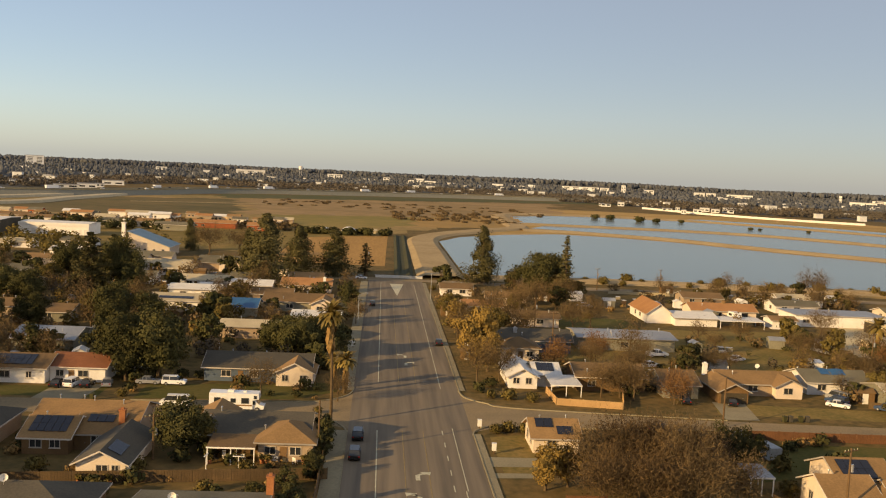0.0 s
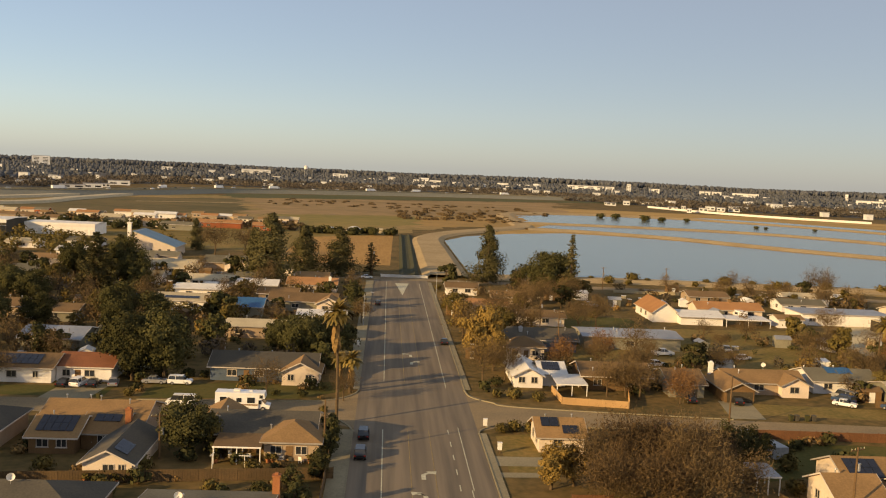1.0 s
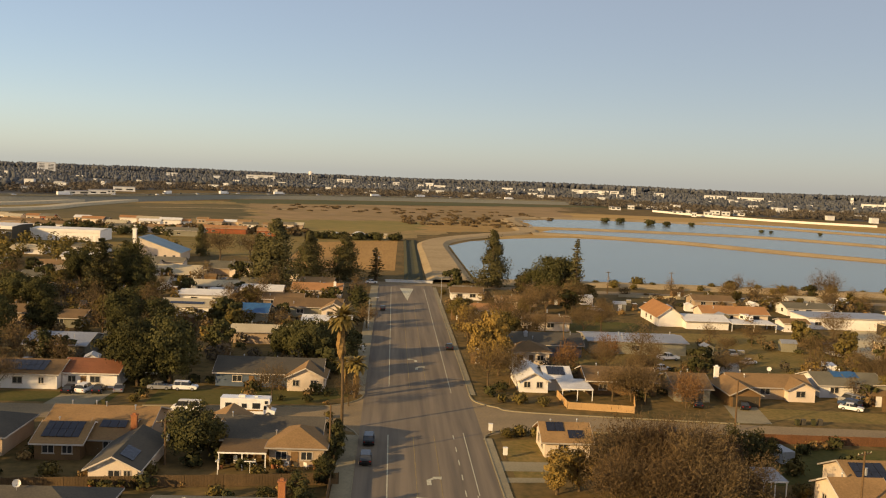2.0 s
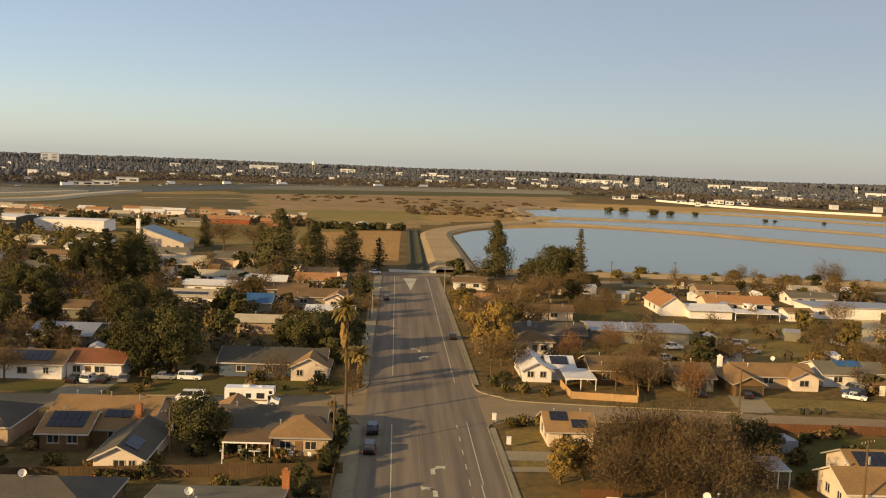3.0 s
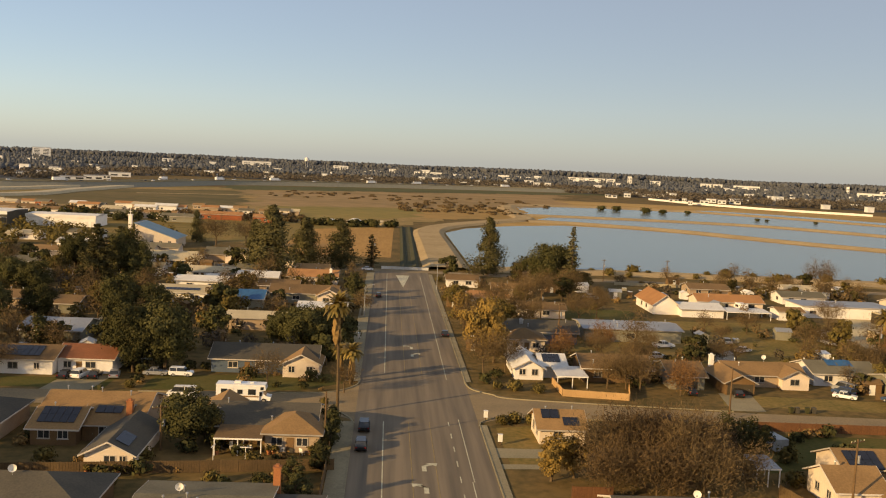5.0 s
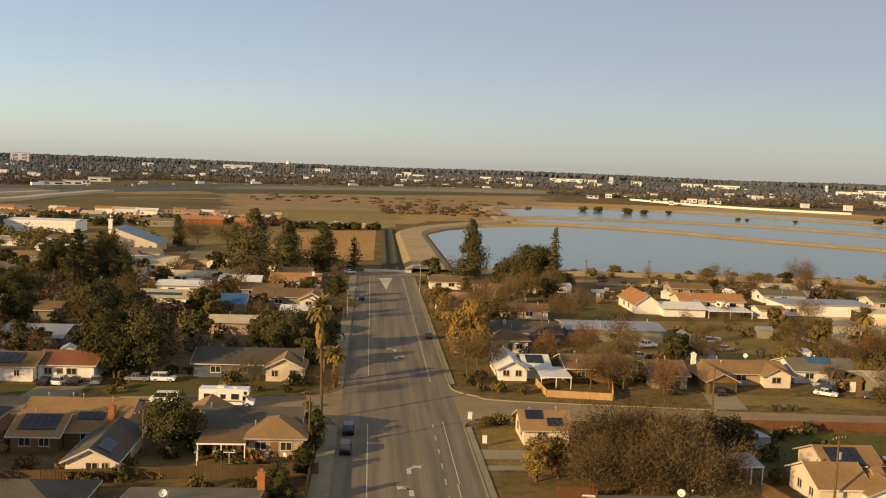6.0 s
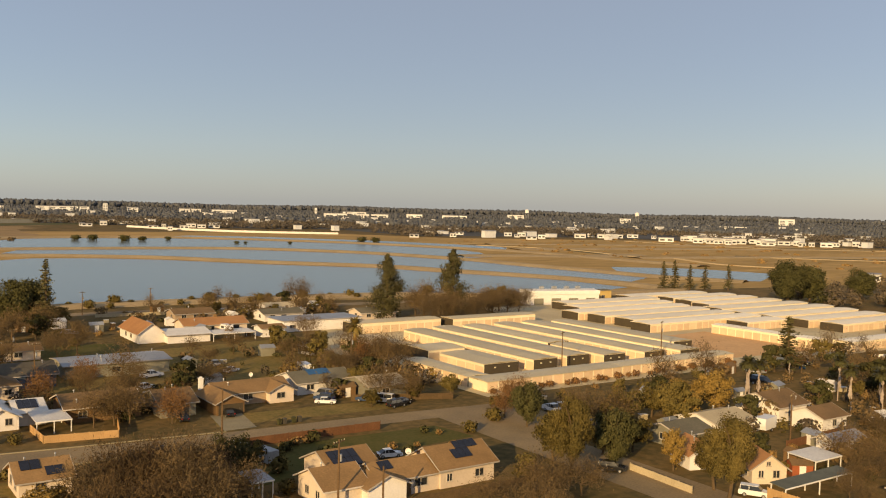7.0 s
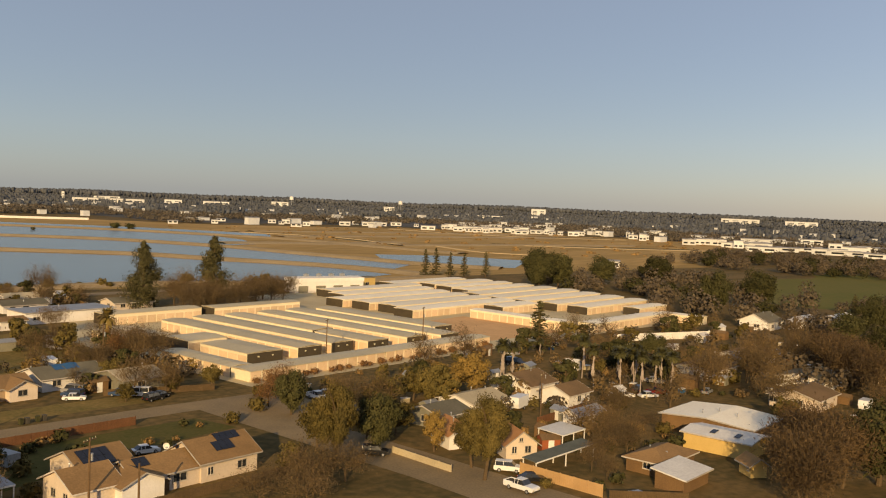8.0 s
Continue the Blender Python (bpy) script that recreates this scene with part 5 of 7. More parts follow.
# open carport drawn as a dark panel, its inner shade as colour
house("dark house with an open carport", [(53.5, 60, 164.4, 174.4, 2.6, "gx", 1.7)], GREY, R_BROWN, doors=[(0, "S", 1.2, 4.0, 2.1, R_DARK, "garage_door")])
house("brown house among bare trees", [(38, 51, 168.3, 178.3, 2.7, "gx", 1.6)], BROWNWALL, R_BROWN, wins=[(0, "S", 2, 1.6), (0, "S", 8, 1.6)])
house("small cream house with solar panels on a tan roof", [(23.2, 29.8, 128.6, 136.2, 2.4, "gx", 1.7)], CREAM, R_TAN, wins=[(0, "W", 1.5, 1.4), (0, "W", 4.6, 1.4), (0, "S", 2, 1.4)], solar=[(0, "S", 0.5, 2.6, 1.7, 1.9), (0, "S", 3.5, 2.4, 0.3, 1.7)])
house("cream house with several tan roofs and solar panels", [(55.55, 61.65, 104.5, 112.5, 2.7, "gx", 1.8), (59.3, 66.3, 109.2, 118.2, 3.2, "gx", 1.9), (63.9, 74.9, 104.65, 111.15, 2.6, "gx", 1.6), (73.65, 83.15, 104.3, 112.3, 2.9, "gx", 2.1), (61, 67, 102.85, 108.35, 2.5, "gy", 1.3)], [CREAM, CREAM, CREAM, CREAM, WHITE], R_TAN,
      wins=[(3, "S", 6.0, 1.6), (3, "S", 1.0, 1.0), (2, "S", 5.5, 2.2), (2, "S", 1.2, 1.6), (0, "W", 1.5, 1.2), (0, "W", 4.6, 1.2)], doors=[(2, "S", 4.0)], solar=[(1, "S", 0.6, 4.4, 0.6, 3.3), (3, "S", 3.2, 3.2, 1.0, 1.7), (3, "S", 4.4, 4.0, 2.7, 1.4), (2, "S", 1.0, 2.0, 1.4, 1.6)])
house("dark-roofed house under bare trees", [(26, 38, 90.9, 100.9, 2.7, "gx", 1.8)], GREY, R_DARK, vents=3)
house("tan house with a flat grey roof", [(40.9, 51.9, 88.2, 97.2, 2.6, "gx", 0.8)], TAN, R_GREY, vents=3)

# houses round the bend and to the south
house("cream cottage with a steep orange gable", [(116.0, 121.2, 81.0, 87.6, 2.4, "gy", 1.9)], CREAM, R_ORANGE, wins=[(0, "S", 0.9, 0.9), (0, "S", 3.1, 1.1), (0, "S", 2.1, 0.7, 2.7, 3.4), (0, "W", 1.6, 1.2), (0, "W", 4.4, 1.0)], chimneys=[(117.4, 85.5, 5.0, R_ORANGE)], vents=0, turn=-32)
house("white-walled house with an orange roof behind trees", [(113.0, 118.6, 91.2, 97.2, 2.4, "gy", 1.7)], WHITE, R_ORANGE, wins=[(0, "S", 0.8, 1.2), (0, "S", 3.4, 1.2)], turn=-20)
house("white house with a brown shingle roof", [(152.9, 161.9, 105.1, 115.1, 2.9, "gx", 1.9), (153.05, 160.55, 95.9, 102.9, 2.6, "gx", 1.4)], WHITE, [R_BROWN, R_BROWN], wins=[(0, "S", 3, 2), (0, "W", 4, 2.4), (1, "W", 2, 1.4), (1, "S", 3, 1.2)])
house("yellow metal building with a white roof and skylights", [(143.6, 151, 55.8, 67.2, 2.7, "gy", 0.5)], YELLOW, R_WHITE, vents=0, category="shed", name="metal_building", solar=[(0, "W", 2.2, 1.0, 1.0, 1.8), (0, "W", 6.4, 1.0, 1.0, 1.8)])
house("wide tan-grey flat-roofed house", [(154, 167.5, 59.5, 76.5, 2.5, "gx", 0.6)], BROWNWALL, PALEROOF, wins=[(0, "W", 3, 1.6), (0, "W", 8, 1.6)], vents=3)
house("cream house with a tan hip roof", [(124.2, 134.6, 61, 67.2, 2.1, "hip", 1.3)], BROWNWALL, R_TAN, wins=[(0, "W", 2, 1.4)])
house("workshop with a white metal roof", [(119.4, 127.4, 55.4, 59.9, 2.0, "shed_s", 0.8)], BROWNWALL, R_WHITE, vents=0, category="shed", name="workshop")
house("brown-roofed house behind bare trees", [(189, 201, 60, 70, 2.5, "gx", 1.4)], CREAM, R_BROWN, wins=[(0, "W", 3, 2), (0, "W", 8, 2), (0, "S", 3, 2)])
house("small yellow shed with two gables", [(135.5, 138.1, 50.7, 54.3, 2.0, "gy", 0.9)], YELLOW, R_TAN, category="shed", name="shed", vents=0, wins=[(0, "W", 0.5, 0.7)], turn=-40)
house("small white shed with metal roof", [(140.4, 148.4, 85.65, 89.15, 2.3, "gx", 0.8)], WHITE, METAL, category="shed", name="shed", vents=0)
house("grey-roofed house by the storage yard", [(95.1, 104.1, 160.7, 170.7, 2.6, "gx", 1.2)], GREY, R_PALE, wins=[(0, "S", 3, 1.8)])
house("white house with long sheds far off", [(305.5, 318.5, 114.8, 124.8, 3.0, "gx", 2.4), (317.8, 340.8, 110.4, 116.4, 2.6, "gx", 0.8)], WHITE, [R_GREY, R_WHITE], wins=[(0, "S", 3, 2), (0, "W", 3, 2)])
house("long white stable building in a paddock", [(343.1, 361.1, 103.8, 109.8, 2.6, "gx", 0.9)], WHITE, R_WHITE, category="shed", name="stable", vents=0)
for x0, x1, y0, y1, rm, wm in ((132.2, 142.2, 102.9, 111.9, R_PALE, WHITE), (120.5, 128.5, 101.3, 109.3, R_GREY, GREY), (203, 217, 88.8, 98.8, R_BROWN, WHITE), (212.1, 225.1, 66, 77, R_GREY, WHITE), (232.4, 245.4, 89.8, 99.8, R_TAN, WHITE), (157.2, 171.2, 271.9, 280.9, R_GREY, CREAM), (126, 140, 281.9, 290.9, R_GREY, WHITE), (100, 113, 293.6, 302.6, R_BROWN, TAN), (135, 146, 299.5, 307.5, R_PALE, WHITE), (36, 48, 238.8, 246.8, R_BROWN, CREAM), (24, 35, 256.4, 264.4, R_ORANGE, CREAM), (33, 45, 276, 284, R_TAN, TAN), (20, 30, 293.6, 300.6, R_BROWN, WHITE)):
    house("small house with a low gable roof", [(x0, x1, y0, y1, 2.4, "gx", 1.25)], wm, rm, wins=[(0, "S", 2, 1.7), (0, "S", 6, 1.9), (0, "W", 3, 1.6)], group="small houses")


def carport(x0, x1, y0, y1, h, roof, label, slope=0.3):
    cx, cy = (x0 + x1) / 2, (y0 + y1) / 2
    t = thing("carport", (cx, cy, 0), label, "carport")
    w, d = (x1 - x0) / 2, (y1 - y0) / 2
    part("roof", B().slab([(-w, -d, h), (w, -d, h), (w, d, h + slope), (-w, d, h + slope)], 0.12), roof, t)
    part("fascia", B().box(-w, w, -d - 0.05, -d - 0.004, h - 0.2, h + 0.01), TRIM, t)
    for x in (-w + 0.15, 0, w - 0.15):
        for y in (-d + 0.15, d - 0.15):
            part("post", B().box(x - 0.07, x + 0.07, y - 0.07, y + 0.07, -0.1, h - 0.12 + (slope if y > 0 else 0.0)), TRIM, t)
    return t


carport(-21.8, -15.4, 119.75, 125.25, 2.45, R_BROWN, "covered patio with white posts and a brown roof")
carport(32.0, 37.8, 162.8, 170.2, 2.2, R_WHITE, "open carport with a white metal roof")
carport(48.9, 52.2, 112.8, 117.7, 2.5, METAL, "small open shelter with a white metal roof")
carport(125.6, 132.6, 79.6, 84.6, 2.6, R_WHITE, "open carport with a flat white roof")
carport(110.6, 127, 74.4, 77, 2.2, LEANROOF, "long low lean-to with a green-grey roof")
carport(95.2, 108, 247.5, 254, 2.2, R_WHITE, "open shed with a long white metal roof")
tp = thing("tarpaulin", pose(90.5, 175.75, 3.80), "blue tarpaulin folded over a roof", "tarpaulin")
part("sheet", B().poly([(-2.6 + 1.05 * i, y, z + 0.08 * math.sin(i * 2.1)) for y, z in ((-2.2, -0.25), (-1, 0.12), (0.05, 0.48), (1, 0.14)) for i in range(6)], [(6 * j + i, 6 * j + i + 1, 6 * j + i + 7, 6 * j + i + 6) for j in range(3) for i in range(5)]), TARP, tp)

# ---- storage rows ----
storage_block(120.6, 126.4, 161.4, 187.5, 2.2, label="narrow storage building along the yard's edge")
storage_block(120.6, 161.5, 154.4, 161, 2.2, label="storage building along the street", dark=False)
storage_block(162, 203.8, 154.6, 161, 2.2, label="storage building along the street", dark=False)
storage_block(131.65, 142.15, 169.8, 188.2)
storage_block(131.25, 142.75, 192.7, 202.7)
storage_block(122, 134, 204.6, 222.6)
for x, y0, y1 in ((146.6, 169.4, 228.4), (158.1, 170, 230), (167.8, 166.7, 187.2), (168.9, 189.4, 229.4), (181.2, 165.3, 229.3), (192.4, 162.9, 228.9), (203.2, 174.5, 226.5)):
    storage_block(x, x + 7.6, y0, y1)
storage_block(138.5, 170.5, 243.45, 250.95, 3.1, "long storage building at the back")
storage_block(173.5, 208.5, 240.8, 247.8, 3.1, "long storage building at the back")
for y, x0, x1 in ((193.5, 262, 284), (204.6, 226.6, 284.6), (216.3, 230.9, 284.9), (228, 229.4, 285.4), (239.7, 227.7, 287.7), (252.1, 239.9, 291.9), (264.6, 245.2, 298.2), (274.9, 291.5, 341.5)):
    storage_block(x0, x1, y, y + 8.6, roof_mat=PALEROOF)
for y, x0, x1 in ((175.4, 289.3, 336.3), (188.1, 288.7, 338.7), (200.8, 287.1, 341.1), (213.4, 286.5, 344.5), (226, 289.8, 345.8), (238.6, 298.1, 346.1), (251.2, 302.5, 346.5), (262.9, 304.9, 346.9)):
    storage_block(x0, x1, y, y + 8.6, roof_mat=PALEROOF)
storage_block(304.5, 326, 162.4, 169.2, roof_mat=PALEROOF)
storage_block(299.6, 305.4, 136.5, 152.5, label="storage building beside a dirt lot", dark=False, roof_mat=PALEROOF)
storage_block(245.9, 251.9, 157.5, 195.5, label="storage building beside a dirt lot", dark=False, roof_mat=PALEROOF)
storage_block(250.95, 298.45, 149.3, 155.3, label="storage building beside a dirt lot", dark=False, roof_mat=PALEROOF)
big_shed(244.4, 276.0, 280.3, 290.7, 5.6, WHITE, R_WHITE, "large white flat-roofed building by the pond", 4, turn=-16)
for x, y in ((252, 287.6), (257.5, 286), (263, 284.4), (268, 283)):
    u = thing("roof_unit", (x, y, 6.2), "grey roof ventilation unit on a white roof", "ventilation unit", "roof units")
    part("casing", B().box(-0.9, 0.9, -0.7, 0.7, -0.05, 1.1), METAL, u)
    part("fan_guard", B().tube((0, 0, 1.1), (0, 0, 1.25), 0.5, 0.5, 12), GREY, u)
house("yellow equipment container by the pond", [(286.6, 294.6, 289.4, 293.4, 4.2, "flat", 0)], YELLOW, R_GREY, category="container", name="container", vents=0, wins=[(0, "S", 2, 2)])

# ---- fences ----
fence("weathered brown board fence behind the back yards", (-48, 110.1), (-5.6, 115), 1.6)
fence("weathered brown board fence along the pavement", (-6.6, 97.9), (-6.6, 121.4), 1.8)
fence("fresh pale board fence round the corner yard", (32.0, 156.7), (43.3, 154.9), 1.3, NEWWOOD)
fence("fresh pale board fence round the corner yard", (31.9, 157.0), (31.6, 165.5), 1.3, NEWWOOD)
fence("fresh pale board fence round the corner yard", (43.5, 155.2), (45.6, 164), 1.3, NEWWOOD)
fence("red-stained board fence along the street", (56.5, 138.7), (84, 138.0), 1.5, REDWOOD)
fence("weathered board fence behind the shelter", (50.2, 108.7), (52.1, 99.9), 1.9)
fence("orange board fence under bare trees", (23.5, 106.2), (28.5, 106.3), 1.9, REDWOOD)
fence("brown fence in front of the cream house", (55, 100.3), (85.2, 99.6), 1.3)
fence("fresh pale board fence by the parked truck", (110.2, 77.0), (109.8, 62.8), 1.8, NEWWOOD)
fence("pale weathered board fence by a drive", (104.3, 97.3), (103.2, 84.4), 1.1, R_PALE)
fence("red board fence in a back yard", (136.8, 92.3), (157.3, 93.5), 1.5, REDWOOD)
fence("brown fence beside the workshop", (108.4, 60.9), (115.5, 52.9), 1.8)
fence("white wall at the yard's far side", (239.7, 135.8), (273.4, 121), 2.2, WHITE)
fence("wire-and-post fence by the storage buildings", (91.1, 161.1), (110.4, 152.7), 1.3)

for i, (x0, x1) in enumerate(((80, 103), (105, 128))):
    fence("low pale block wall along the pond street", (x0, 318.5 - 0.05 * x0), (x1, 318.5 - 0.05 * x1), 1.1, R_PALE, 3.0)

# ---- vehicles ----
def park(proto, rows, group=""):
    for i, (x, y, turn) in enumerate(rows):
        ob = proto if i == 0 else copy_thing(proto, pose(x, y, 0))
        ob.matrix_basis = pose(x, y, 0.03, 0, 0, turn) @ Matrix.Scale(0.9, 4)
        if group:
            ob["group"] = group


rv = motorhome()
rv.matrix_basis = pose(-22, 147.2, 0.03, 0, 0, 0)
park(car("van", P_WHITE, "white van parked at the kerb", "van"), [(-32.2, 148.6, 180), (95.9, 156.9, 130)])
park(car("suv", P_WHITE, "white sport utility vehicle on a drive"), [(-35.5, 163, 0), (-52, 159.8, 80), (110, 79, -60)])
park(car("sedan", P_BLACK, "black saloon car with dark windows"), [(14.3, 209, 90), (-49.6, 159.9, 90), (-54.4, 159.4, 85), (46, 141.5, 5), (64.9, 160.8, 85), (108.4, 73.6, -40), (56.5, 161, 80), (98.7, 153.5, 20), (-1.7, 266.3, 90)])
park(car("suv", P_BLACK, "black sport utility vehicle parked at the kerb"), [(-2.2, 133.6, 90), (-2.4, 124.5, 90), (101.3, 98.3, -50), (178.8, 94.8, 20), (96.2, 152, 10)])
park(car("sedan", P_SILVER, "silver saloon car parked by houses"), [(-46.5, 160.8, 100), (-40, 163.1, 0), (112.2, 58.9, 70)])
park(car("sedan", P_WHITE, "white saloon car on a shaded drive"), [(76, 122, -12), (85.4, 161.3, -35), (175.3, 90.5, -30), (-6.5, 329.5, 5), (59, 191.9, 20), (82, 201.7, 30)])
park(car("pickup", P_WHITE, "white crew-cab pickup truck with open bed", "pickup truck"), [(104, 72.3, -92), (170, 93.6, -30), (64, 203.6, 10)])
park(car("van", P_SILVER, "grey panel van parked in a yard", "van"), [(70, 197.8, 30), (88, 166.4, 120)])
park(car("pickup", P_RED, "red pickup truck under palms", "pickup truck"), [(179.7, 90.4, -30)])
park(car("suv", P_BLUE, "dark blue sport utility vehicle in a yard"), [(86.5, 164, 120), (93.5, 159.1, 125)])

def lorry(label):
    t = thing("lorry", (0, 0, 0), label, "lorry", "freeway lorries")
    part("trailer_box", B().box(-8.5, 4.6, -1.3, 1.3, 1.1, 4.1), P_WHITE, t)
    part("cab", prism(B(), [(5.0, 0.7), (7.6, 0.7), (7.6, 1.9), (7.0, 3.1), (5.0, 3.3)], -1.2, 1.2, 0.1), P_SILVER, t)
    part("windscreen", B().poly([(7.62, -1.0, 1.95), (7.62, 1.0, 1.95), (7.08, 0.95, 3.0), (7.08, -0.95, 3.0)], [(0, 1, 2, 3)]), GLASS, t)
    part("chassis", B().box(-8.0, 7.0, -0.5, 0.5, 0.6, 1.05), R_DARK, t)
    wheels(t, (-7.4, -6.2, 4.9, 6.6), 1.25, 0.5, 0.3)
    return t


def on_freeway(proto, rows):
    """Sets vehicles on the raised deck: place along the line 0 to 1, and metres to its right."""
    for i, (u, o) in enumerate(rows):
        k = u * (len(fw) - 1)
        a, c = Vector(fw[int(k)]), Vector(fw[int(k) + 1])
        d = (c - a).normalized()
        p = a.lerp(c, k - int(k)) + Vector((d.y, -d.x)) * o
        ob = proto if i == 0 else copy_thing(proto, pose(0, 0, 0))
        ob.matrix_basis = pose(p.x, p.y, 5.07, 0, 0, math.degrees(math.atan2(d.y, d.x)) + (180 if o < 0 else 0))


on_freeway(lorry("white articulated lorry on the freeway"), [(0.19, 4), (0.27, -6), (0.33, 9), (0.41, 4), (0.55, 9), (0.62, -5), (0.74, 4)])
on_freeway(car("suv", P_WHITE, "white car on the distant freeway"), [(0.17, 9), (0.22, -5), (0.25, 4), (0.3, 4), (0.36, -9), (0.39, 9), (0.47, 4), (0.51, -5), (0.59, 9), (0.66, 4), (0.7, -9), (0.8, 9)])
on_freeway(car("sedan", P_BLACK, "dark car on the distant freeway"), [(0.2, 4), (0.24, 9), (0.29, -9), (0.34, 4), (0.44, 9), (0.49, 9), (0.57, 4), (0.64, 9)])

# ---- poles, mailboxes, street lamps ----
for x, y, h, arms in ((-29, 121.4, 6.2, 1), (40, 205.2, 9.2, 1), (57.5, 145.1, 8.6, 0), (102.5, 181.7, 10.8, 1), (56.6, 103, 9.6, 1), (60, 97.5, 7, 0), (-7.4, 124.3, 8, 0), (139.7, 93.6, 9, 1), (151.8, 165, 10, 1), (-4.6, 337.8, 11, 1), (78, 323.1, 8, 1), (101, 323.1, 8.5, 1), (184.9, 163, 11, 1), (40, 230.1, 9, 1)):
    p = utility_pole(h, arms)
    p.matrix_basis = pose(x, y, 0, 0, 0, 25)


def street_lamp(x, y, turn):
    t = thing("street_lamp", pose(x, y, 0.1, 0, 0, turn), "grey steel street lamp at the kerb", "street lamp", "street lamps")
    part("pole", B().tube((0, 0, -0.2), (0, 0, 8.0), 0.1, 0.06, 8), METAL, t)
    part("arm", B().tube((0, 0, 7.9), (1.8, 0, 8.4), 0.05, 0.04, 6), METAL, t)
    part("lamp_head", B().box(1.6, 2.3, -0.15, 0.15, 8.34, 8.5), ALU, t)


street_lamp(-4.9, 230.1, 0)
street_lamp(16.2, 283.9, 180)


def mailbox(x, y):
    t = thing("utility_cabinet", (x, y, 0), "small white roadside cabinet on a post", "cabinet", "roadside cabinets")
    part("post", B().box(-0.08, 0.08, -0.08, 0.08, -0.1, 0.5), POLE, t)
    part("box", B().box(-0.3, 0.3, -0.25, 0.25, 0.5, 1.5), TRIM, t)
    part("lid", B().box(-0.34, 0.34, -0.29, 0.29, 1.5, 1.58), TRIM, t)


for x, y in ((17.4, 127.8), (16.6, 140.2), (-5.2, 201.7), (-5, 162.5)):
    mailbox(x, y)


# ---- trees and shrubs ----
put_copies(broadleaf("tree", 1, 12, 5.6, LEAFDARK, "tall evergreen tree with a dark olive crown", 64, 200, 0.23, 0.1), [
    # (-72, 100) to (-90, 145) are added out of view to shade the left foreground
    (-39, 166, 1.15, 0.95), (-44.5, 165, 0.95, 0.85), (-61, 214, 1.0, 0.9), (-47.5, 172.3, 1.0), (-76.2, 272.4, 1.5, 1.0), (-100.4, 303, 1.05), (-71, 268.7, 1.2, 0.8), (-86, 205.6, 0.8), (-92, 217.3, 0.75), (-60, 209.5, 0.7), (-78, 211.5, 0.75), (-84, 184.1, 0.85), (-95, 191.9, 0.8), (-78, 174.3, 0.7), (-90, 240.8, 0.9), (-100, 249.6, 0.9), (-62, 221.3, 0.75), (-54, 215.4, 0.8), (-46, 182.1, 0.8), (-62, 104.8, 1.2), (-58, 113.6, 1.0), (-72, 100, 1.1), (-76, 116, 1.15), (-68, 122, 0.9), (-82, 131, 1.1), (-90, 145, 1.0), (108.5, 126.7, 0.73, 0.6), (103, 99.4, 0.83, 0.62), (352, 240, 1.7, 1.4), (361, 248, 1.6, 1.4), (373, 243, 1.5, 1.3), (405, 238, 1.3), (421, 216, 1.4), (334, 146, 1.5, 1.2), (378, 147, 1.4), (324, 86, 1.2), (196, 108, 0.7), (214, 110, 0.7), (48.5, 121.5, 0.62, 0.55), (52, 122.5, 0.55, 0.5), (262.0, 67.5, 1.00, 1.00), (145.8, 36.9, 1.10, 1.10), (286.0, 83.3, 1.00, 1.00), (-26, 123.6, 0.7, 0.68), (-16.5, 188, 0.85, 0.8), (-12.5, 192.5, 0.75, 0.7), (-21, 191, 0.7, 0.65)], "evergreen trees")
put_copies(broadleaf("tree", 17, 12, 5.6, LEAFDARK, "small dark evergreen beside a road or wall", 34, 70, 0.42, 0.06), [
    (-66, 180.1, 0.65), (-6.9, 124.5, 0.33, 0.26), (-6.9, 128.5, 0.38, 0.28), (-7.0, 132.5, 0.36, 0.28), (-7.6, 118.5, 0.26, 0.24), (-7.7, 114.8, 0.3, 0.26), (-10.5, 111.0, 0.24, 0.3), (-13.5, 107.0, 0.22, 0.28), (-9.2, 103.5, 0.3, 0.35), (-8.8, 180.5, 0.55, 0.5), (-9.2, 195.5, 0.6, 0.7), (-8, 256.5, 0.6, 0.5), (-9, 269.2, 0.6, 0.5), (-8, 237.9, 0.55, 0.45), (-15.5, 197.8, 0.55, 0.85), (-22, 195.8, 0.5, 0.7), (-36, 198.7, 0.65), (148, 130, 0.5)], "small roadside evergreens")
put_copies(broadleaf("tree", 51, 15.5, 8.6, LEAFDARK, "broad dome-shaped evergreen tree with a dense crown", 90, 190, 0.3, 0.16), [(53.5, 297, 1.0)])
put_copies(broadleaf("tree", 2, 9, 4.2, LEAF, "olive-green garden tree with rounded crown", 40, 150, 0.24, 0.12), [
    (219, 274, 1.15, 1.2), (-24, 126.3, 0.6), (-98, 235, 0.8), (-70, 231, 0.8), (-52, 186, 0.9), (-100, 283.9, 0.8), (-118, 256.5, 0.9), (-56, 227.1, 0.7), (-42, 227.1, 0.7), (-40, 266.3, 0.7), (-72, 276.1, 0.8), (-90, 293.7, 0.9), (-105, 323.1, 0.9),
    (28, 217.3, 0.9), (20, 249.6, 0.8), (112.5, 104.5, 0.7), (124.9, 119, 0.8), (134.7, 120.6, 0.7), (97.5, 107.3, 0.9, 0.7), (133.2, 113.6, 1.0, 0.9), (170.5, 59.8, 0.7),
    (92, 154.5, 0.4), (103, 156, 0.45), (98.3, 170.6, 0.6), (112.5, 156.5, 0.5), (66, 308.4, 0.6, 0.9), (62, 305.4, 0.5, 0.7)], "garden trees")
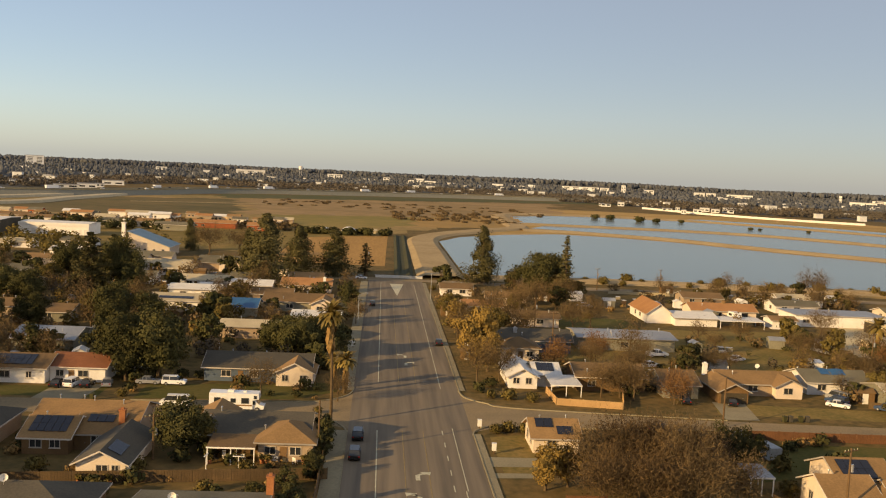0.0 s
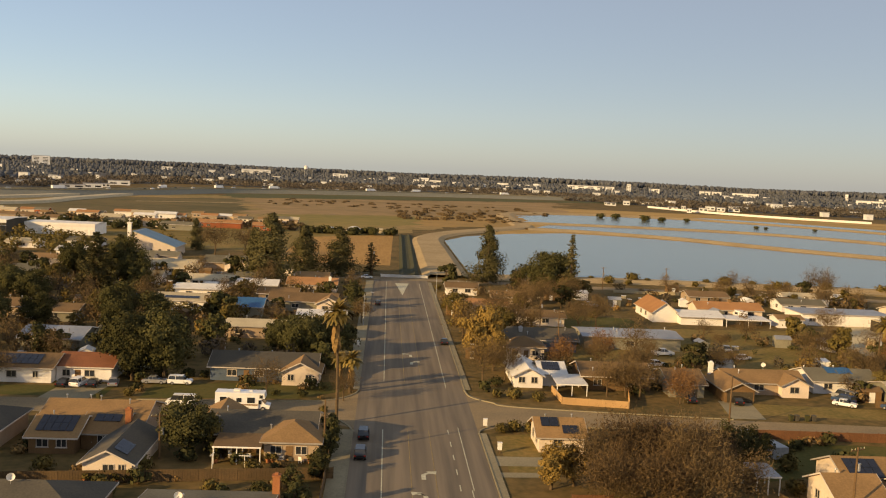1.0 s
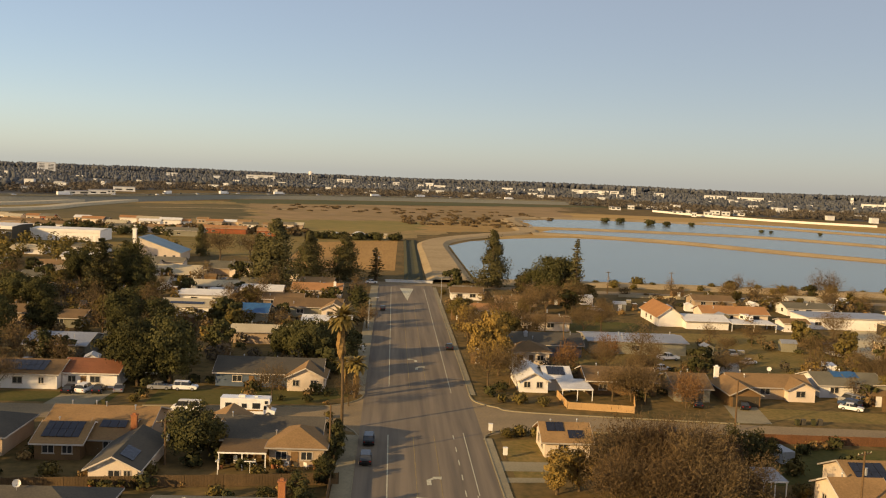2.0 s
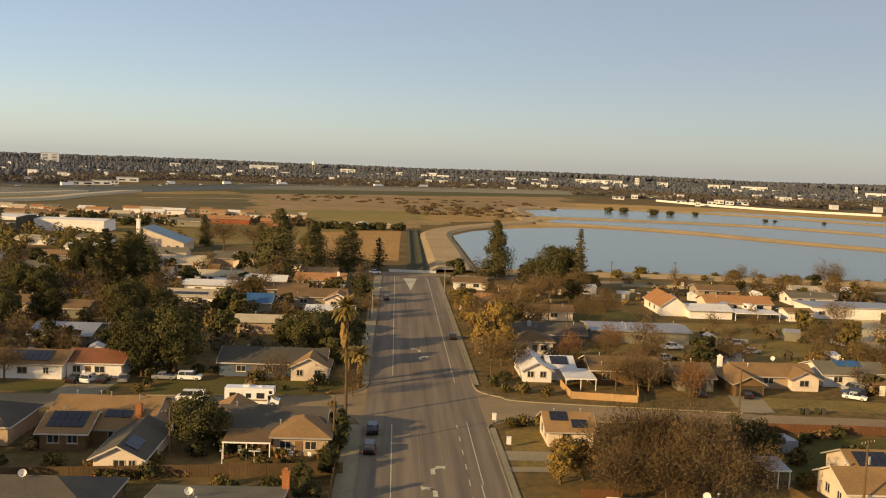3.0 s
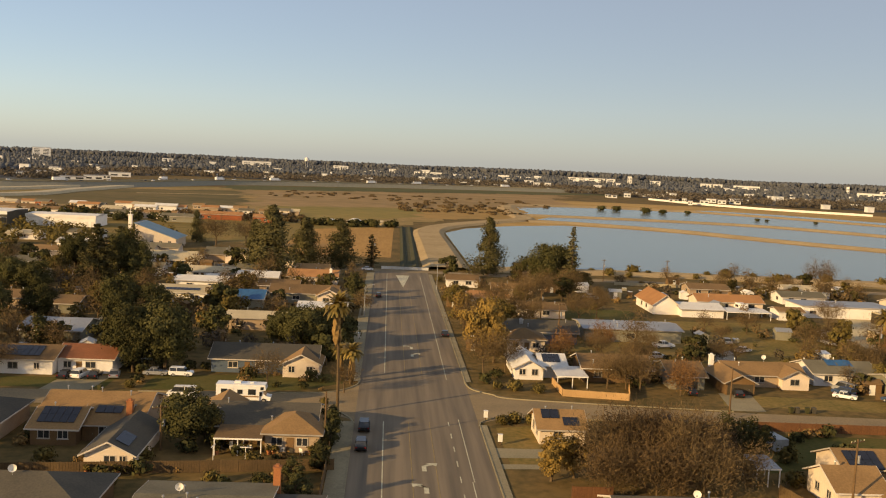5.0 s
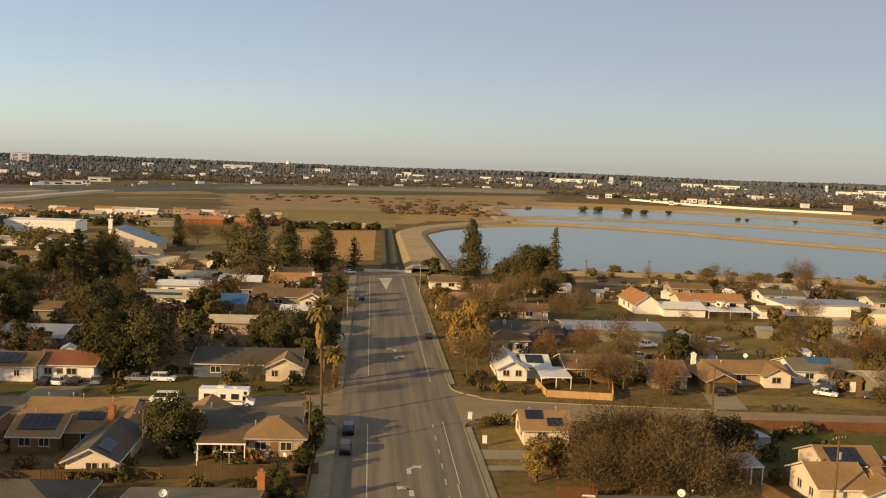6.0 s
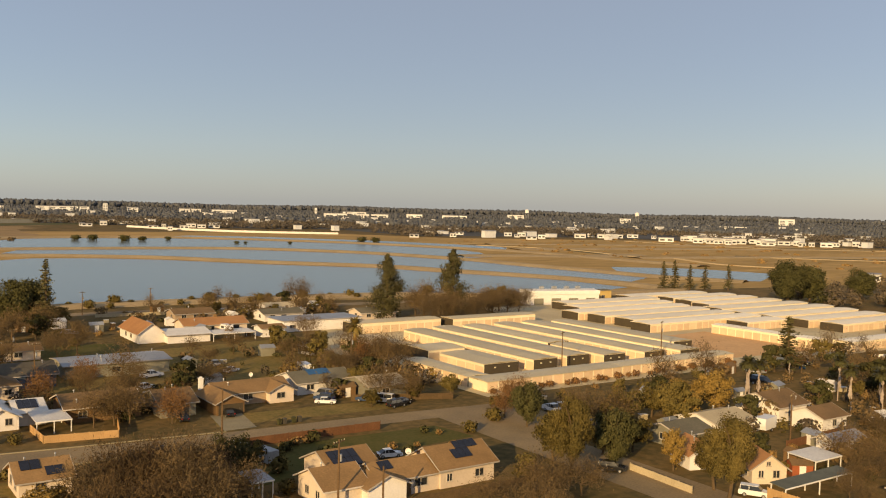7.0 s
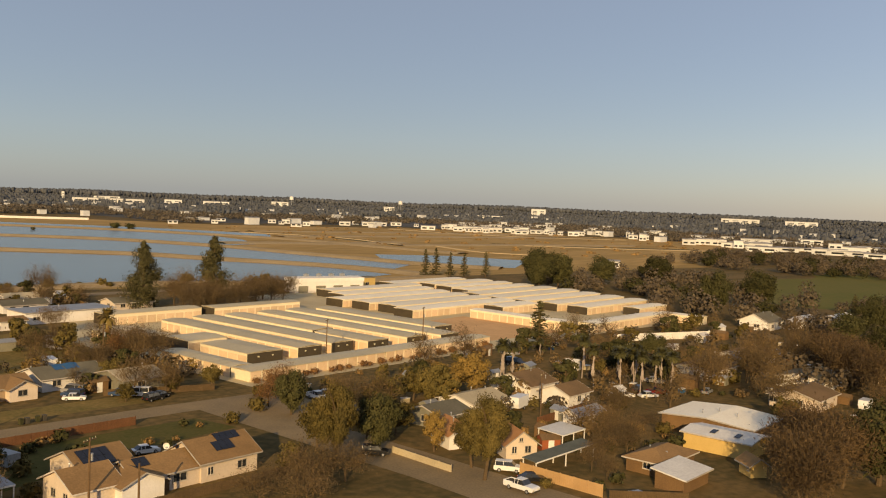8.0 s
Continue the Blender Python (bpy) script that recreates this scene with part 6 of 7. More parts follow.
put_copies(broadleaf("tree", 21, 11.7, 4.3, LEAF, "tall olive-brown tree with a fine drooping crown", 70, 420, 0.14, 0.22), [
    (91.7, 97.3, 1.12, 0.8), (104, 78.8, 1.08, 0.82), (107.5, 84.0, 0.7, 0.65)], "tall olive trees")
put_copies(broadleaf("tree", 3, 8.5, 3.8, LEAFGOLD, "tree with golden autumn leaves", 34, 130, 0.21, 0.15), [
    (20.6, 188.9, 1.5, 1.2), (22.5, 182.1, 1.0, 0.9), (24.5, 200.7, 1.1), (22.2, 113.1, 0.72, 0.7), (25.5, 114.5, 0.65), (109.8, 93.5, 0.8, 0.6), (-95, 328, 0.9), (20, 223.2, 1.0), (146.8, 115.4, 1.1), (139.5, 116.9, 0.9), (106.9, 105.9, 0.6), (141.6, 120.4, 0.8), (149.4, 121.1, 0.7), (-12, 174.3, 0.5), (136.5, 114.7, 0.9)], "golden trees")
put_copies(bare_tree("tree", 4, 9, 5.0, TWIG, BARK, "bare winter tree with fine brown twigs", 3300), [
    (47, 161.5, 0.75), (41.5, 163.5, 0.65), (51, 183.1, 0.55), (45, 188, 0.6), (63, 182.1, 0.5), (24, 174.3, 0.7), (19.5, 172.3, 0.8), (95.4, 157.1, 0.75), (100.7, 154.9, 0.6), (75, 188, 0.5), (80, 210.5, 0.5), (92, 225.2, 0.55), (100, 209.5, 0.6), (111.8, 197.5, 0.9), (115.2, 181.8, 0.8), (118, 235, 0.8),
    (83.5, 93, 0.6, 0.8), (81.1, 91.1, 0.5, 0.7), (77, 86.4, 0.5, 0.7), (88.9, 91.8, 0.5, 0.7), (111.1, 115.6, 0.7), (117.2, 122.2, 0.7), (73.3, 91.4, 0.5, 0.7),
    (119.5, 70.4, 0.42), (125.4, 72.1, 0.45), (131.2, 71, 0.5), (117.4, 66.5, 0.35), (137.5, 74.3, 0.5, 0.6), (134.6, 77.9, 0.45, 0.6), (147.5, 76.3, 0.42, 0.6), (141, 80, 0.5), (153, 85, 0.6), (188.2, 83.8, 1.0), (198.1, 87.3, 0.9), (203.7, 77.4, 1.0), (209.7, 83.1, 0.9), (183.8, 66.3, 0.9), (222.5, 85.6, 1.1), (237, 80.2, 1.1), (176.6, 267.7, 1.0), (184.3, 263.6, 0.9), (190.3, 267.3, 1.0), (201.9, 264.9, 1.0), (209.8, 266.6, 1.05), (182.6, 271.4, 1.2), (153, 313.3, 1.1),
    (-19.5, 157.1, 0.6), (-66, 158.6, 0.7), (-88, 156.6, 0.7), (-6.2, 154.7, 0.5), (30, 225.2, 0.9), (36, 223.2, 0.8), (22, 210.5, 0.8), (50, 231, 0.8), (57, 240.8, 0.8), (30, 244.8, 0.9), (40, 256.5, 0.9), (46, 266.3, 0.9), (56, 274.1, 0.9), (-72, 391.6, 1.3), (-60, 396.5, 1.2), (-5.5, 233, 0.6), (58, 195.8, 0.55)], "bare winter trees")
put_copies(bare_tree("tree", 14, 8.6, 4.8, THICKET, BARK, "bare winter tree with dense brown twigs", 9000), [
    (33, 112, 1.05, 0.85), (42.5, 113.5, 0.9, 0.75), (36, 116.5, 0.9, 0.7), (28.5, 107, 0.75), (34, 106, 0.8), (131.3, 42.6, 1.05), (140, 40.4, 1.15), (149, 47.9, 1.0), (124.4, 40.9, 1.0), (220.9, 63.8, 1.2), (214, 56, 1.2), (241, 73.9, 1.1)], "bare winter trees")
put_copies(bare_tree("tree", 15, 8.6, 4.6, TWIGTAN, BARK, "bare winter tree with pale tan twigs", 6500), [(38.5, 110.0, 1.1, 0.8), (29.5, 114.0, 0.85), (39.8, 106, 0.8, 0.75), (44.0, 108.5, 0.75)] + [(45, 163.5, 0.7), (54, 186, 0.5), (70, 187, 0.5), (203.0, 258.0, 0.95), (213.0, 262.0, 1.05), (222.0, 266.0, 1.00), (194.0, 256.0, 0.90), (186.0, 258.0, 0.85), (178.0, 259.0, 0.90), (105, 207, 0.6), (113, 186, 0.9), (100, 181, 0.7)], "bare winter trees")
put_copies(bare_tree("tree", 5, 6, 3.4, TWIGRED, BARK, "small russet tree with bare twigs", 2400), [
    (109.3, 134.2, 0.8), (54, 159.6, 0.9), (48, 195.8, 0.9), (109.6, 187.9, 1.0), (114.5, 190.6, 1.1), (116.8, 140.4, 0.9), (154.5, 54.0, 1.05), (157, 50.5, 1.0), (37, 186, 0.9)], "russet trees")
put_copies(conifer("conifer", 6, 22, 7.6, "tall dark cedar with drooping branches", 1.7, 0.03, 0.55, 0.4), [
    (-92, 323.1, 0.6, 0.6), (-81, 262.5, 0.85, 0.8)], "cedars")
put_copies(cypress("conifer", 61, 22, 6.4, "tall dense dark conifer with a ragged outline", 80, 150, 0.28), [(168, 272.9, 1.06, 1.1), (197.3, 274.9, 1.12, 1.05)], "pond conifers")
put_copies(cypress("conifer", 62, 22, 6.8, "tall dark conifer with rising branches", 84, 150, 0.32, 0.15), [(-37.8, 305.4, 1.1, 1.35), (-29.5, 332.9, 0.85, 1.0), (-16.5, 335.8, 0.8, 1.05), (-83.8, 410.2, 0.66, 0.6), (-44, 311.3, 0.85, 0.8)], "roadside conifers")
put_copies(cypress("conifer", 63, 21.5, 8.6, "broad grey-green cedar with drooping lower branches", 84, 150, 0.34, 0.5), [(37.2, 330.9, 1.0)])
put_copies(conifer("conifer", 7, 22, 3.6, "slim ragged conifer with bare patches", 0.8, 0.1, 0.6), [
    (57.4, 279, 1.02), (203.8, 138.2, 0.65, 1.25), (346.2, 99.4, 0.55, 0.8), (-5.3, 341.2, 0.56, 1.0), (353.8, 311.8, 0.68, 0.8), (359.6, 309.7, 0.7, 0.8), (367.3, 306.5, 0.6, 0.75), (375, 303.3, 0.57, 0.75), (386.6, 298, 0.62, 0.75), (-178, 421, 0.8, 1.0)], "slim conifers")
put_copies(palm("palm_tree", 8, 17.4, "tall fan palm with a shaggy golden crown"), [(-6.6, 140.5, 1.0)], "")
put_copies(palm("palm_tree", 9, 6.0, "short fan palm with a shaggy crown", 110, 2.4, 0.2), [(-5.4, 160.6, 1.0), (-7.4, 163.5, 0.9), (111.8, 196.6, 1.6, 1.1)], "palms")
put_copies(palm("palm_tree", 10, 8.5, "slim palm with a dark crown and pale trunk", 120, 2.1, 0.4, PALEBARK, False, PALMLEAF, 0.14), [
    (161.8, 119.4, 1.0), (160.1, 117.2, 1.05), (163.5, 117.4, 0.95), (182.4, 111.2, 1.0), (173.9, 103.0, 1.0), (178.3, 99.5, 0.95), (175.6, 97.4, 1.0), (181.1, 97.2, 0.9), (176.8, 93.2, 0.95), (180.4, 91.4, 0.85), (184.8, 90.1, 0.9), (188, 94, 0.9), (185, 99, 0.95), (192.7, 130, 0.6)], "palms")
put_copies(shrub("shrub", 41, 1.3, 1.7, TWIGRED, "low russet shrub against a storage wall", 300, 0.2), [(121 + 3.4 * i + 0.9 * math.sin(i * 2.3), 152.6 + 0.3 * math.sin(i * 1.7), 0.75 + 0.3 * math.sin(i * 3.1)) for i in range(25)], "russet shrubs")
sh_rows = []
rng = random.Random(5)
for i in range(30):
    x = 60 + i * 6.2 + rng.uniform(-3, 3)
    sh_rows.append((x, 344 + rng.uniform(-6, 6), rng.uniform(0.7, 2.0)))
put_copies(shrub("shrub", 11, 1.6, 2.2, LEAF, "round olive-green shrub in dry grass"), sh_rows + [(19, 138, 0.7), (21, 139, 0.8), (23.5, 139, 0.7), (26, 138.5, 0.8), (28, 158.6, 0.8), (24, 159.6, 0.9), (21, 160.6, 0.7), (-10, 179.2, 1.0), (-42, 153.7, 0.6), (-9, 146.8, 0.5), (-16, 116.5, 0.8), (-30, 116.5, 0.9), (-42, 115.5, 0.9), (-20, 109.6, 0.7), (-32, 106.7, 1.0), (54.4, 113.5, 0.9), (52.7, 121.3, 0.9), (57.7, 123.1, 1.0), (60, 129.2, 0.8), (105.9, 133.3, 1.1), (114, 142.8, 1.0), (96.9, 128.7, 0.9), (87.3, 102.6, 0.9), (91.3, 106.4, 1.0), (46, 127.3, 1.0), (42, 131.2, 0.9), (123.8, 83.9, 0.8), (129.6, 83.7, 0.9), (134.6, 86.5, 0.8), (148.8, 73.3, 1.0), (159.1, 88.6, 1.2), (163.1, 90.4, 1.1), (107.7, 70.7, 0.6), (60, 256.5, 1.0), (-60, 238.9, 1.0), (-50, 235, 1.0), (-80, 235, 1.1), (-66, 262.4, 1.0), (-20, 279, 1.0), (-10, 239.9, 0.9), (-8, 217.3, 1.0), (17.8, 264.3, 0.8), (18, 235, 0.9), (18, 305.4, 0.8)], "shrubs")


def wood(name, rng, x, y, hgt, wid, label, leaf, per=14, kind="stuff", leaf_size=0.3):
    """Many small tree crowns as one object, for woods that nobody could count."""
    n = len(x)
    k = np.repeat(np.arange(n), per)
    d = unit(rng.normal(size=(len(k), 3))) * rng.uniform(0.3, 1, (len(k), 1)) ** 0.5
    p = np.stack([x[k] + d[:, 0] * wid[k] / 2, y[k] + d[:, 1] * wid[k] / 2, hgt[k] * (0.52 + 0.46 * d[:, 2])], 1)
    u, v = leaf_axes(rng, len(k), 1.0, 0.8, out=d + np.array([0, 0, 0.25]))
    s = (wid[k] * leaf_size)[:, None]
    return tagged(part(name, quad_mesh(name, p, u * s, v * s), leaf), label, "woods", kind=kind)



def far_crowns(name, rng, x, y, hgt, wid, label, leaf):
    """Whole distant woods as one object of small uneven crowns, each one a lumpy closed shape."""
    g = (1 + 5 ** 0.5) / 2
    ico = unit(np.array([(-1, g, 0), (1, g, 0), (-1, -g, 0), (1, -g, 0), (0, -1, g), (0, 1, g), (0, -1, -g), (0, 1, -g), (g, 0, -1), (g, 0, 1), (-g, 0, -1), (-g, 0, 1)]))
    tri = np.array([(i, j, k) for i in range(12) for j in range(i + 1, 12) for k in range(j + 1, 12) if np.linalg.norm(ico[i] - ico[j]) < 1.1 and np.linalg.norm(ico[j] - ico[k]) < 1.1 and np.linalg.norm(ico[i] - ico[k]) < 1.1])
    for q, (i, j, k) in enumerate(tri):
        if np.dot(np.cross(ico[j] - ico[i], ico[k] - ico[i]), ico[i]) < 0:
            tri[q] = (i, k, j)
    n = len(x)
    p = ico[None] * rng.uniform(0.6, 1.3, (n, 12, 1)) * np.stack([wid / 2, wid / 2, hgt * 0.55], 1)[:, None, :]
    p += np.stack([x, y, hgt * 0.5], 1)[:, None, :]
    f = (tri[None] + 12 * np.arange(n)[:, None, None]).reshape(-1)
    me = bpy.data.meshes.new(name)
    me.vertices.add(12 * n)
    me.vertices.foreach_set("co", p.astype(np.float32).ravel())
    me.loops.add(len(f))
    me.loops.foreach_set("vertex_index", f.astype(np.int32))
    me.polygons.add(len(f) // 3)
    me.polygons.foreach_set("loop_start", np.arange(0, len(f), 3, dtype=np.int32))
    me.update(calc_edges=True)
    me.shade_smooth()
    return tagged(part(name, me, leaf), label, "woods", kind="stuff")


# ---- small garden trees, shrubs and yard clutter, scattered between the houses ----
OCC += [(72, 112, 230, 250), (40, 74, 222, 262), (60, 100, 196, 206), (17, 118, 139, 164), (-4.5, 16, -92.7, 342.3), (-140, -4, 140.8, 152.8), (16, 118, 139.9, 152.9), (94.7, 109.7, 49.3, 144.3), (-30, -14, 142.8, 156.8), (117.5, 353.5, 147, 287), (203.5, 246.5, 154.3, 200.3), (60, 69, 149.6, 163.6), (-57, -46, 149.7, 162.7), (15, 24, 115.4, 127.4), (99, 112, 66.7, 86.7), (48, 73, 228.7, 261.7), (-70, 20, 319, 338)]
rs = random.Random(77)


def free(x, y, r):
    return all(not (a - r < x < b + r and c - r < y < d + r) for a, b, c, d in OCC)


def spots(n, boxes, r, gap):
    out = []
    for _ in range(n * 12):
        a, b, c, d = rs.choice(boxes)
        x, y = rs.uniform(a, b), rs.uniform(c, d)
        if free(x, y, r) and all((x - p) ** 2 + (y - q) ** 2 > gap * gap for p, q in out):
            out.append((x, y))
            if len(out) == n:
                break
    return out


NEARYARDS = [(-60, -8, 103, 138), (-60, -8, 103, 138), (-45, -8, 154, 176), (45, 96, 112, 137), (18, 60, 154, 200), (106, 150, 62, 100)]
YARDS = [(-135, -9, 172.7, 324.7), (-135, -9, 172.7, 324.7), (18, 116, 152.9, 319.9), (18, 116, 178.7, 319.7), (111.5, 249.5, 83.3, 147.3), (187.3, 297.3, 49.7, 139.7), (118, 160, 257.8, 318.8)]
TREEYARDS = [(86, 118, 152, 200), (-135, -9, 174.6, 324.6), (-135, -9, 174.6, 324.6), (-135, -9, 174.6, 324.6), (18, 116, 178.7, 319.7), (111.4, 249.4, 81.3, 147.3), (187.3, 297.3, 49.7, 139.7), (118, 160, 257.8, 318.8)]
put_copies(bare_tree("tree", 31, 6, 3.0, TWIG, BARK, "small bare garden tree with brown twigs", 1100), [(x, y, rs.uniform(0.6, 1.25)) for x, y in spots(100, TREEYARDS, 0.6, 7)], "small bare trees")
put_copies(broadleaf("tree", 32, 5.5, 2.5, LEAF, "small olive-green tree beside a house", 16, 46, 0.34, 0.15), [(x, y, rs.uniform(0.6, 1.3)) for x, y in spots(35, TREEYARDS, 0.5, 7)], "small garden trees")
put_copies(broadleaf("tree", 33, 7, 3.0, LEAFDARK, "dark evergreen garden tree beside a house", 18, 50, 0.38, 0.12), [(x, y, rs.uniform(0.6, 1.3)) for x, y in spots(50, TREEYARDS, 0.5, 7)], "small evergreen trees")
for lf, n_, lo_, hi_ in ((TWIG, 330, 2.0, 5.0), (GREYTWIG, 120, 2.0, 5.5), (LEAF, 110, 1.5, 4.5), (LEAFGOLD, 40, 2.0, 4.5)):
    sp = np.array(spots(n_, TREEYARDS, 0.3, 4))
    wood("garden_growth", np.random.default_rng(n_), sp[:, 0], sp[:, 1], np.array([rs.uniform(lo_, hi_) for _ in sp]), np.array([rs.uniform(2.0, 5.0) for _ in sp]), "tangled garden growth between the houses", lf, 110, leaf_size=0.09)
put_copies(shrub("shrub", 34, 1.1, 1.5, LEAFDARK, "low dark shrub in a yard", 130, 0.24), [(x, y, rs.uniform(0.6, 1.5)) for x, y in spots(80, NEARYARDS, 0.2, 2.2)], "dark shrubs")
put_copies(shrub("shrub", 35, 1.1, 1.3, DEADFROND, "low dry straw-coloured shrub in a yard", 110, 0.22), [(x, y, rs.uniform(0.5, 1.3)) for x, y in spots(50, NEARYARDS, 0.2, 2.2)], "dry shrubs")


for lf, n_ in ((LEAFDARK, 170), (DEADFROND, 120)):
    sp = np.array(spots(n_, YARDS, 0.2, 3))
    wood("yard_shrubs", np.random.default_rng(n_ + 1), sp[:, 0], sp[:, 1], np.array([rs.uniform(0.8, 2.0) for _ in sp]), np.array([rs.uniform(1.0, 3.0) for _ in sp]), "low shrubs scattered over the yards", lf, 70, leaf_size=0.11)


def garden_shed(wall, roof, label):
    t = thing("garden_shed", (0, 0, 0), label, "shed", "garden sheds")
    part("wall", wall_mesh("gx", -1.6, 1.6, -1.2, 1.2, 1.9, 0.6), wall, t)
    part("roof", roof_mesh("gx", -1.6, 1.6, -1.2, 1.2, 1.9, 0.6, 0.15, 0.08), roof, t)
    part("door", B().box(-0.5, 0.5, -1.24, -1.204, 0.0, 1.75), TRIM, t)
    return t


def trailer(paint, label):
    t = thing("trailer", (0, 0, 0), label, "trailer", "trailers")
    part("box", prism(B(), [(-2.0, 0.5), (1.9, 0.5), (2.1, 1.2), (1.9, 2.3), (-2.0, 2.3)], -1.0, 1.0, 0.04), paint, t)
    part("hitch", B().box(2.0, 3.0, -0.06, 0.06, 0.45, 0.55), ALU, t)
    part("window", B().box(-0.8, 0.6, -1.03, -0.985, 1.3, 1.9), GLASS, t)
    wheels(t, (-0.3,), 1.02, 0.32)
    return t


def bin_stack(mat, label):
    t = thing("yard_crate", (0, 0, 0), label, "crate", "yard crates")
    part("box", B().box(-0.7, 0.7, -0.5, 0.5, -0.02, 0.9), mat, t)
    part("lid", B().box(-0.74, 0.74, -0.54, 0.54, 0.9, 1.0), TRIM, t)
    return t


def put_clutter(ob, n, gap):
    for i, (x, y) in enumerate(spots(n, YARDS, 1.0, gap)):
        o = ob if i == 0 else copy_thing(ob, pose(x, y, 0))
        k = rs.uniform(0.85, 1.25)
        o.matrix_basis = pose(x, y, 0, 0, 0, rs.choice([0, 90, 180, 270]) + rs.uniform(-12, 12)) @ Matrix.Diagonal((k, k, k, 1))


o = garden_shed(REDWALL, R_BROWN, "small red wooden shed beside a carport")
o.matrix_basis = pose(125.0, 81.9, 0, 0, 0, -35)
put_clutter(garden_shed(WHITE, R_WHITE, "small white garden shed in a yard"), 26, 9)
put_clutter(garden_shed(BROWNWALL, R_BROWN, "small brown garden shed in a yard"), 24, 9)
put_clutter(garden_shed(GREY, METAL, "small grey metal garden shed"), 20, 9)
put_clutter(trailer(P_WHITE, "white travel trailer parked in a yard"), 16, 12)
for x, y, r in ((56.2, 134, 80), (58, 128.5, 100)):
    o = trailer(METAL, "grey box trailer parked on a shaded lawn")
    o.matrix_basis = pose(x, y, 0, 0, 0, r)
put_clutter(bin_stack(R_PALE, "pale yard crate with a lid"), 36, 4)
put_clutter(bin_stack(TARP, "blue plastic yard crate with a lid"), 16, 6)
put_clutter(bin_stack(BROWNWALL, "brown wooden yard crate with a lid"), 30, 4)
put_clutter(car("sedan", P_SILVER, "silver saloon car standing in a yard"), 16, 12)
put_clutter(car("suv", P_BLACK, "black sport utility vehicle standing in a yard"), 14, 12)
put_clutter(car("pickup", P_WHITE, "white pickup truck standing in a yard", "pickup truck"), 10, 14)


cg = B()
for i in range(54):  # the built-up ground under the distant city
    ring = []
    for j in (i, i + 1):
        azd = -31 + 107 * j / 54
        near = float(np.interp(azd, [-31, -22, -13, -3, 7, 17, 24, 28, 33, 45, 52, 58, 66, 76], [1020, 1060, 1510, 1450, 1570, 1390, 1340, 1400, 1170, 1290, 1260, 1310, 1110, 1010]))
        ring += [(math.sin(radians(azd)) * q, math.cos(radians(azd)) * q, 0.07) for q in (near, 4800)]
    cg.poly(ring, [(0, 2, 3, 1)])
setting("city_ground", cg, CITYGROUND, "grey built-up ground under the distant city", "ground")
rng2 = np.random.default_rng(21)
az = rng2.uniform(radians(-31), radians(76), 26000)
edge = np.interp(np.degrees(az), [-31, -22, -13, -3, 7, 17, 24, 28, 33, 45, 52, 58, 66, 76], [1010, 1050, 1500, 1440, 1560, 1380, 1330, 1390, 1160, 1280, 1250, 1300, 1100, 1000])
rr = edge * np.exp(rng2.uniform(0, 1, len(az)) ** 1.3 * np.log(4700 / edge))
keep = np.array([noise.noise((math.sin(a) * r / 170, math.cos(a) * r / 170, 0.3)) > -0.3 for a, r in zip(az, rr)])
az, rr = az[keep], rr[keep]
near = rr < edge[keep] * 1.3
wood("city_edge_trees", rng2, np.sin(az[near]) * rr[near], np.cos(az[near]) * rr[near], rng2.uniform(4, 10, near.sum()), rng2.uniform(5, 11, near.sum()), "brown and olive trees at the city's edge", CITYTREES, 26, leaf_size=0.13)
az, rr = az[~near], rr[~near]
slim = rng2.random(len(az)) > 0.9  # poplars and palms stand above the rest
far_crowns("city_woods", rng2, np.sin(az) * rr, np.cos(az) * rr, rng2.uniform(4, 10, len(az)) * (1 + 0.8 * slim), rng2.uniform(5, 14, len(az)) * (1 - 0.45 * slim), "distant wooded city of dark, haze-tinted trees", WOODSHAZE)
az = rng2.uniform(radians(-34), radians(80), 9000)
rr = rng2.uniform(4150, 4780, len(az))
rise = 19 + 7 * np.array([noise.noise((a * 9, 0.7, 2.1)) for a in az])
# backdrop of crowns closing the horizon, haze painted in their colour
far_crowns("horizon_woods", rng2, np.sin(az) * rr, np.cos(az) * rr, rise + rng2.uniform(-5, 4, len(az)), rng2.uniform(10, 24, len(az)), "haze-tinted backdrop of woods along the horizon", WOODSHAZE)
n = 640
xs, ys = rng2.uniform(305, 760, n), rng2.uniform(60, 330, n)
ok = (xs > 356) & (xs < 480) & (ys > 200) & (ys < 256) | (xs > 312 + (ys - 137) * 0.63) & (xs < 400) & (ys > 122) & (ys < 205) | (xs > 600) & (ys > 120)
for nm, lf, half in (("far_wood", LEAFDARK, (0,)), ("far_wood", GREYTWIG, (1, 2, 3, 4))):
    pick = ok & np.isin(np.arange(n) % 5, half)
    wood(nm, rng2, xs[pick], ys[pick], rng2.uniform(5, 12.5, pick.sum()), rng2.uniform(7, 12, pick.sum()), "belt of dark and bare trees beyond the storage yard", lf, 260, leaf_size=0.06)
n = 700
xs, ys = rng2.uniform(-300, -95, n), rng2.uniform(200, 430, n)
ok = (xs < -130) | (ys > 370)
wood("garden_wood", rng2, xs[ok][:260], ys[ok][:260], rng2.uniform(4, 9, 260), rng2.uniform(5, 9, 260), "garden trees among distant houses", LEAF, 150, leaf_size=0.08)
n = 260
xs, ys = rng2.uniform(210, 420, n), rng2.uniform(30, 150, n)
ok = (ys < 118) & (ys < 20 + xs * 0.34) & ~((xs < 260) & (ys < 60))
wood("garden_wood", rng2, xs[ok], ys[ok], rng2.uniform(3, 8, ok.sum()), rng2.uniform(4, 8, ok.sum()), "bare garden trees among houses", GREYTWIG, 160, leaf_size=0.075)
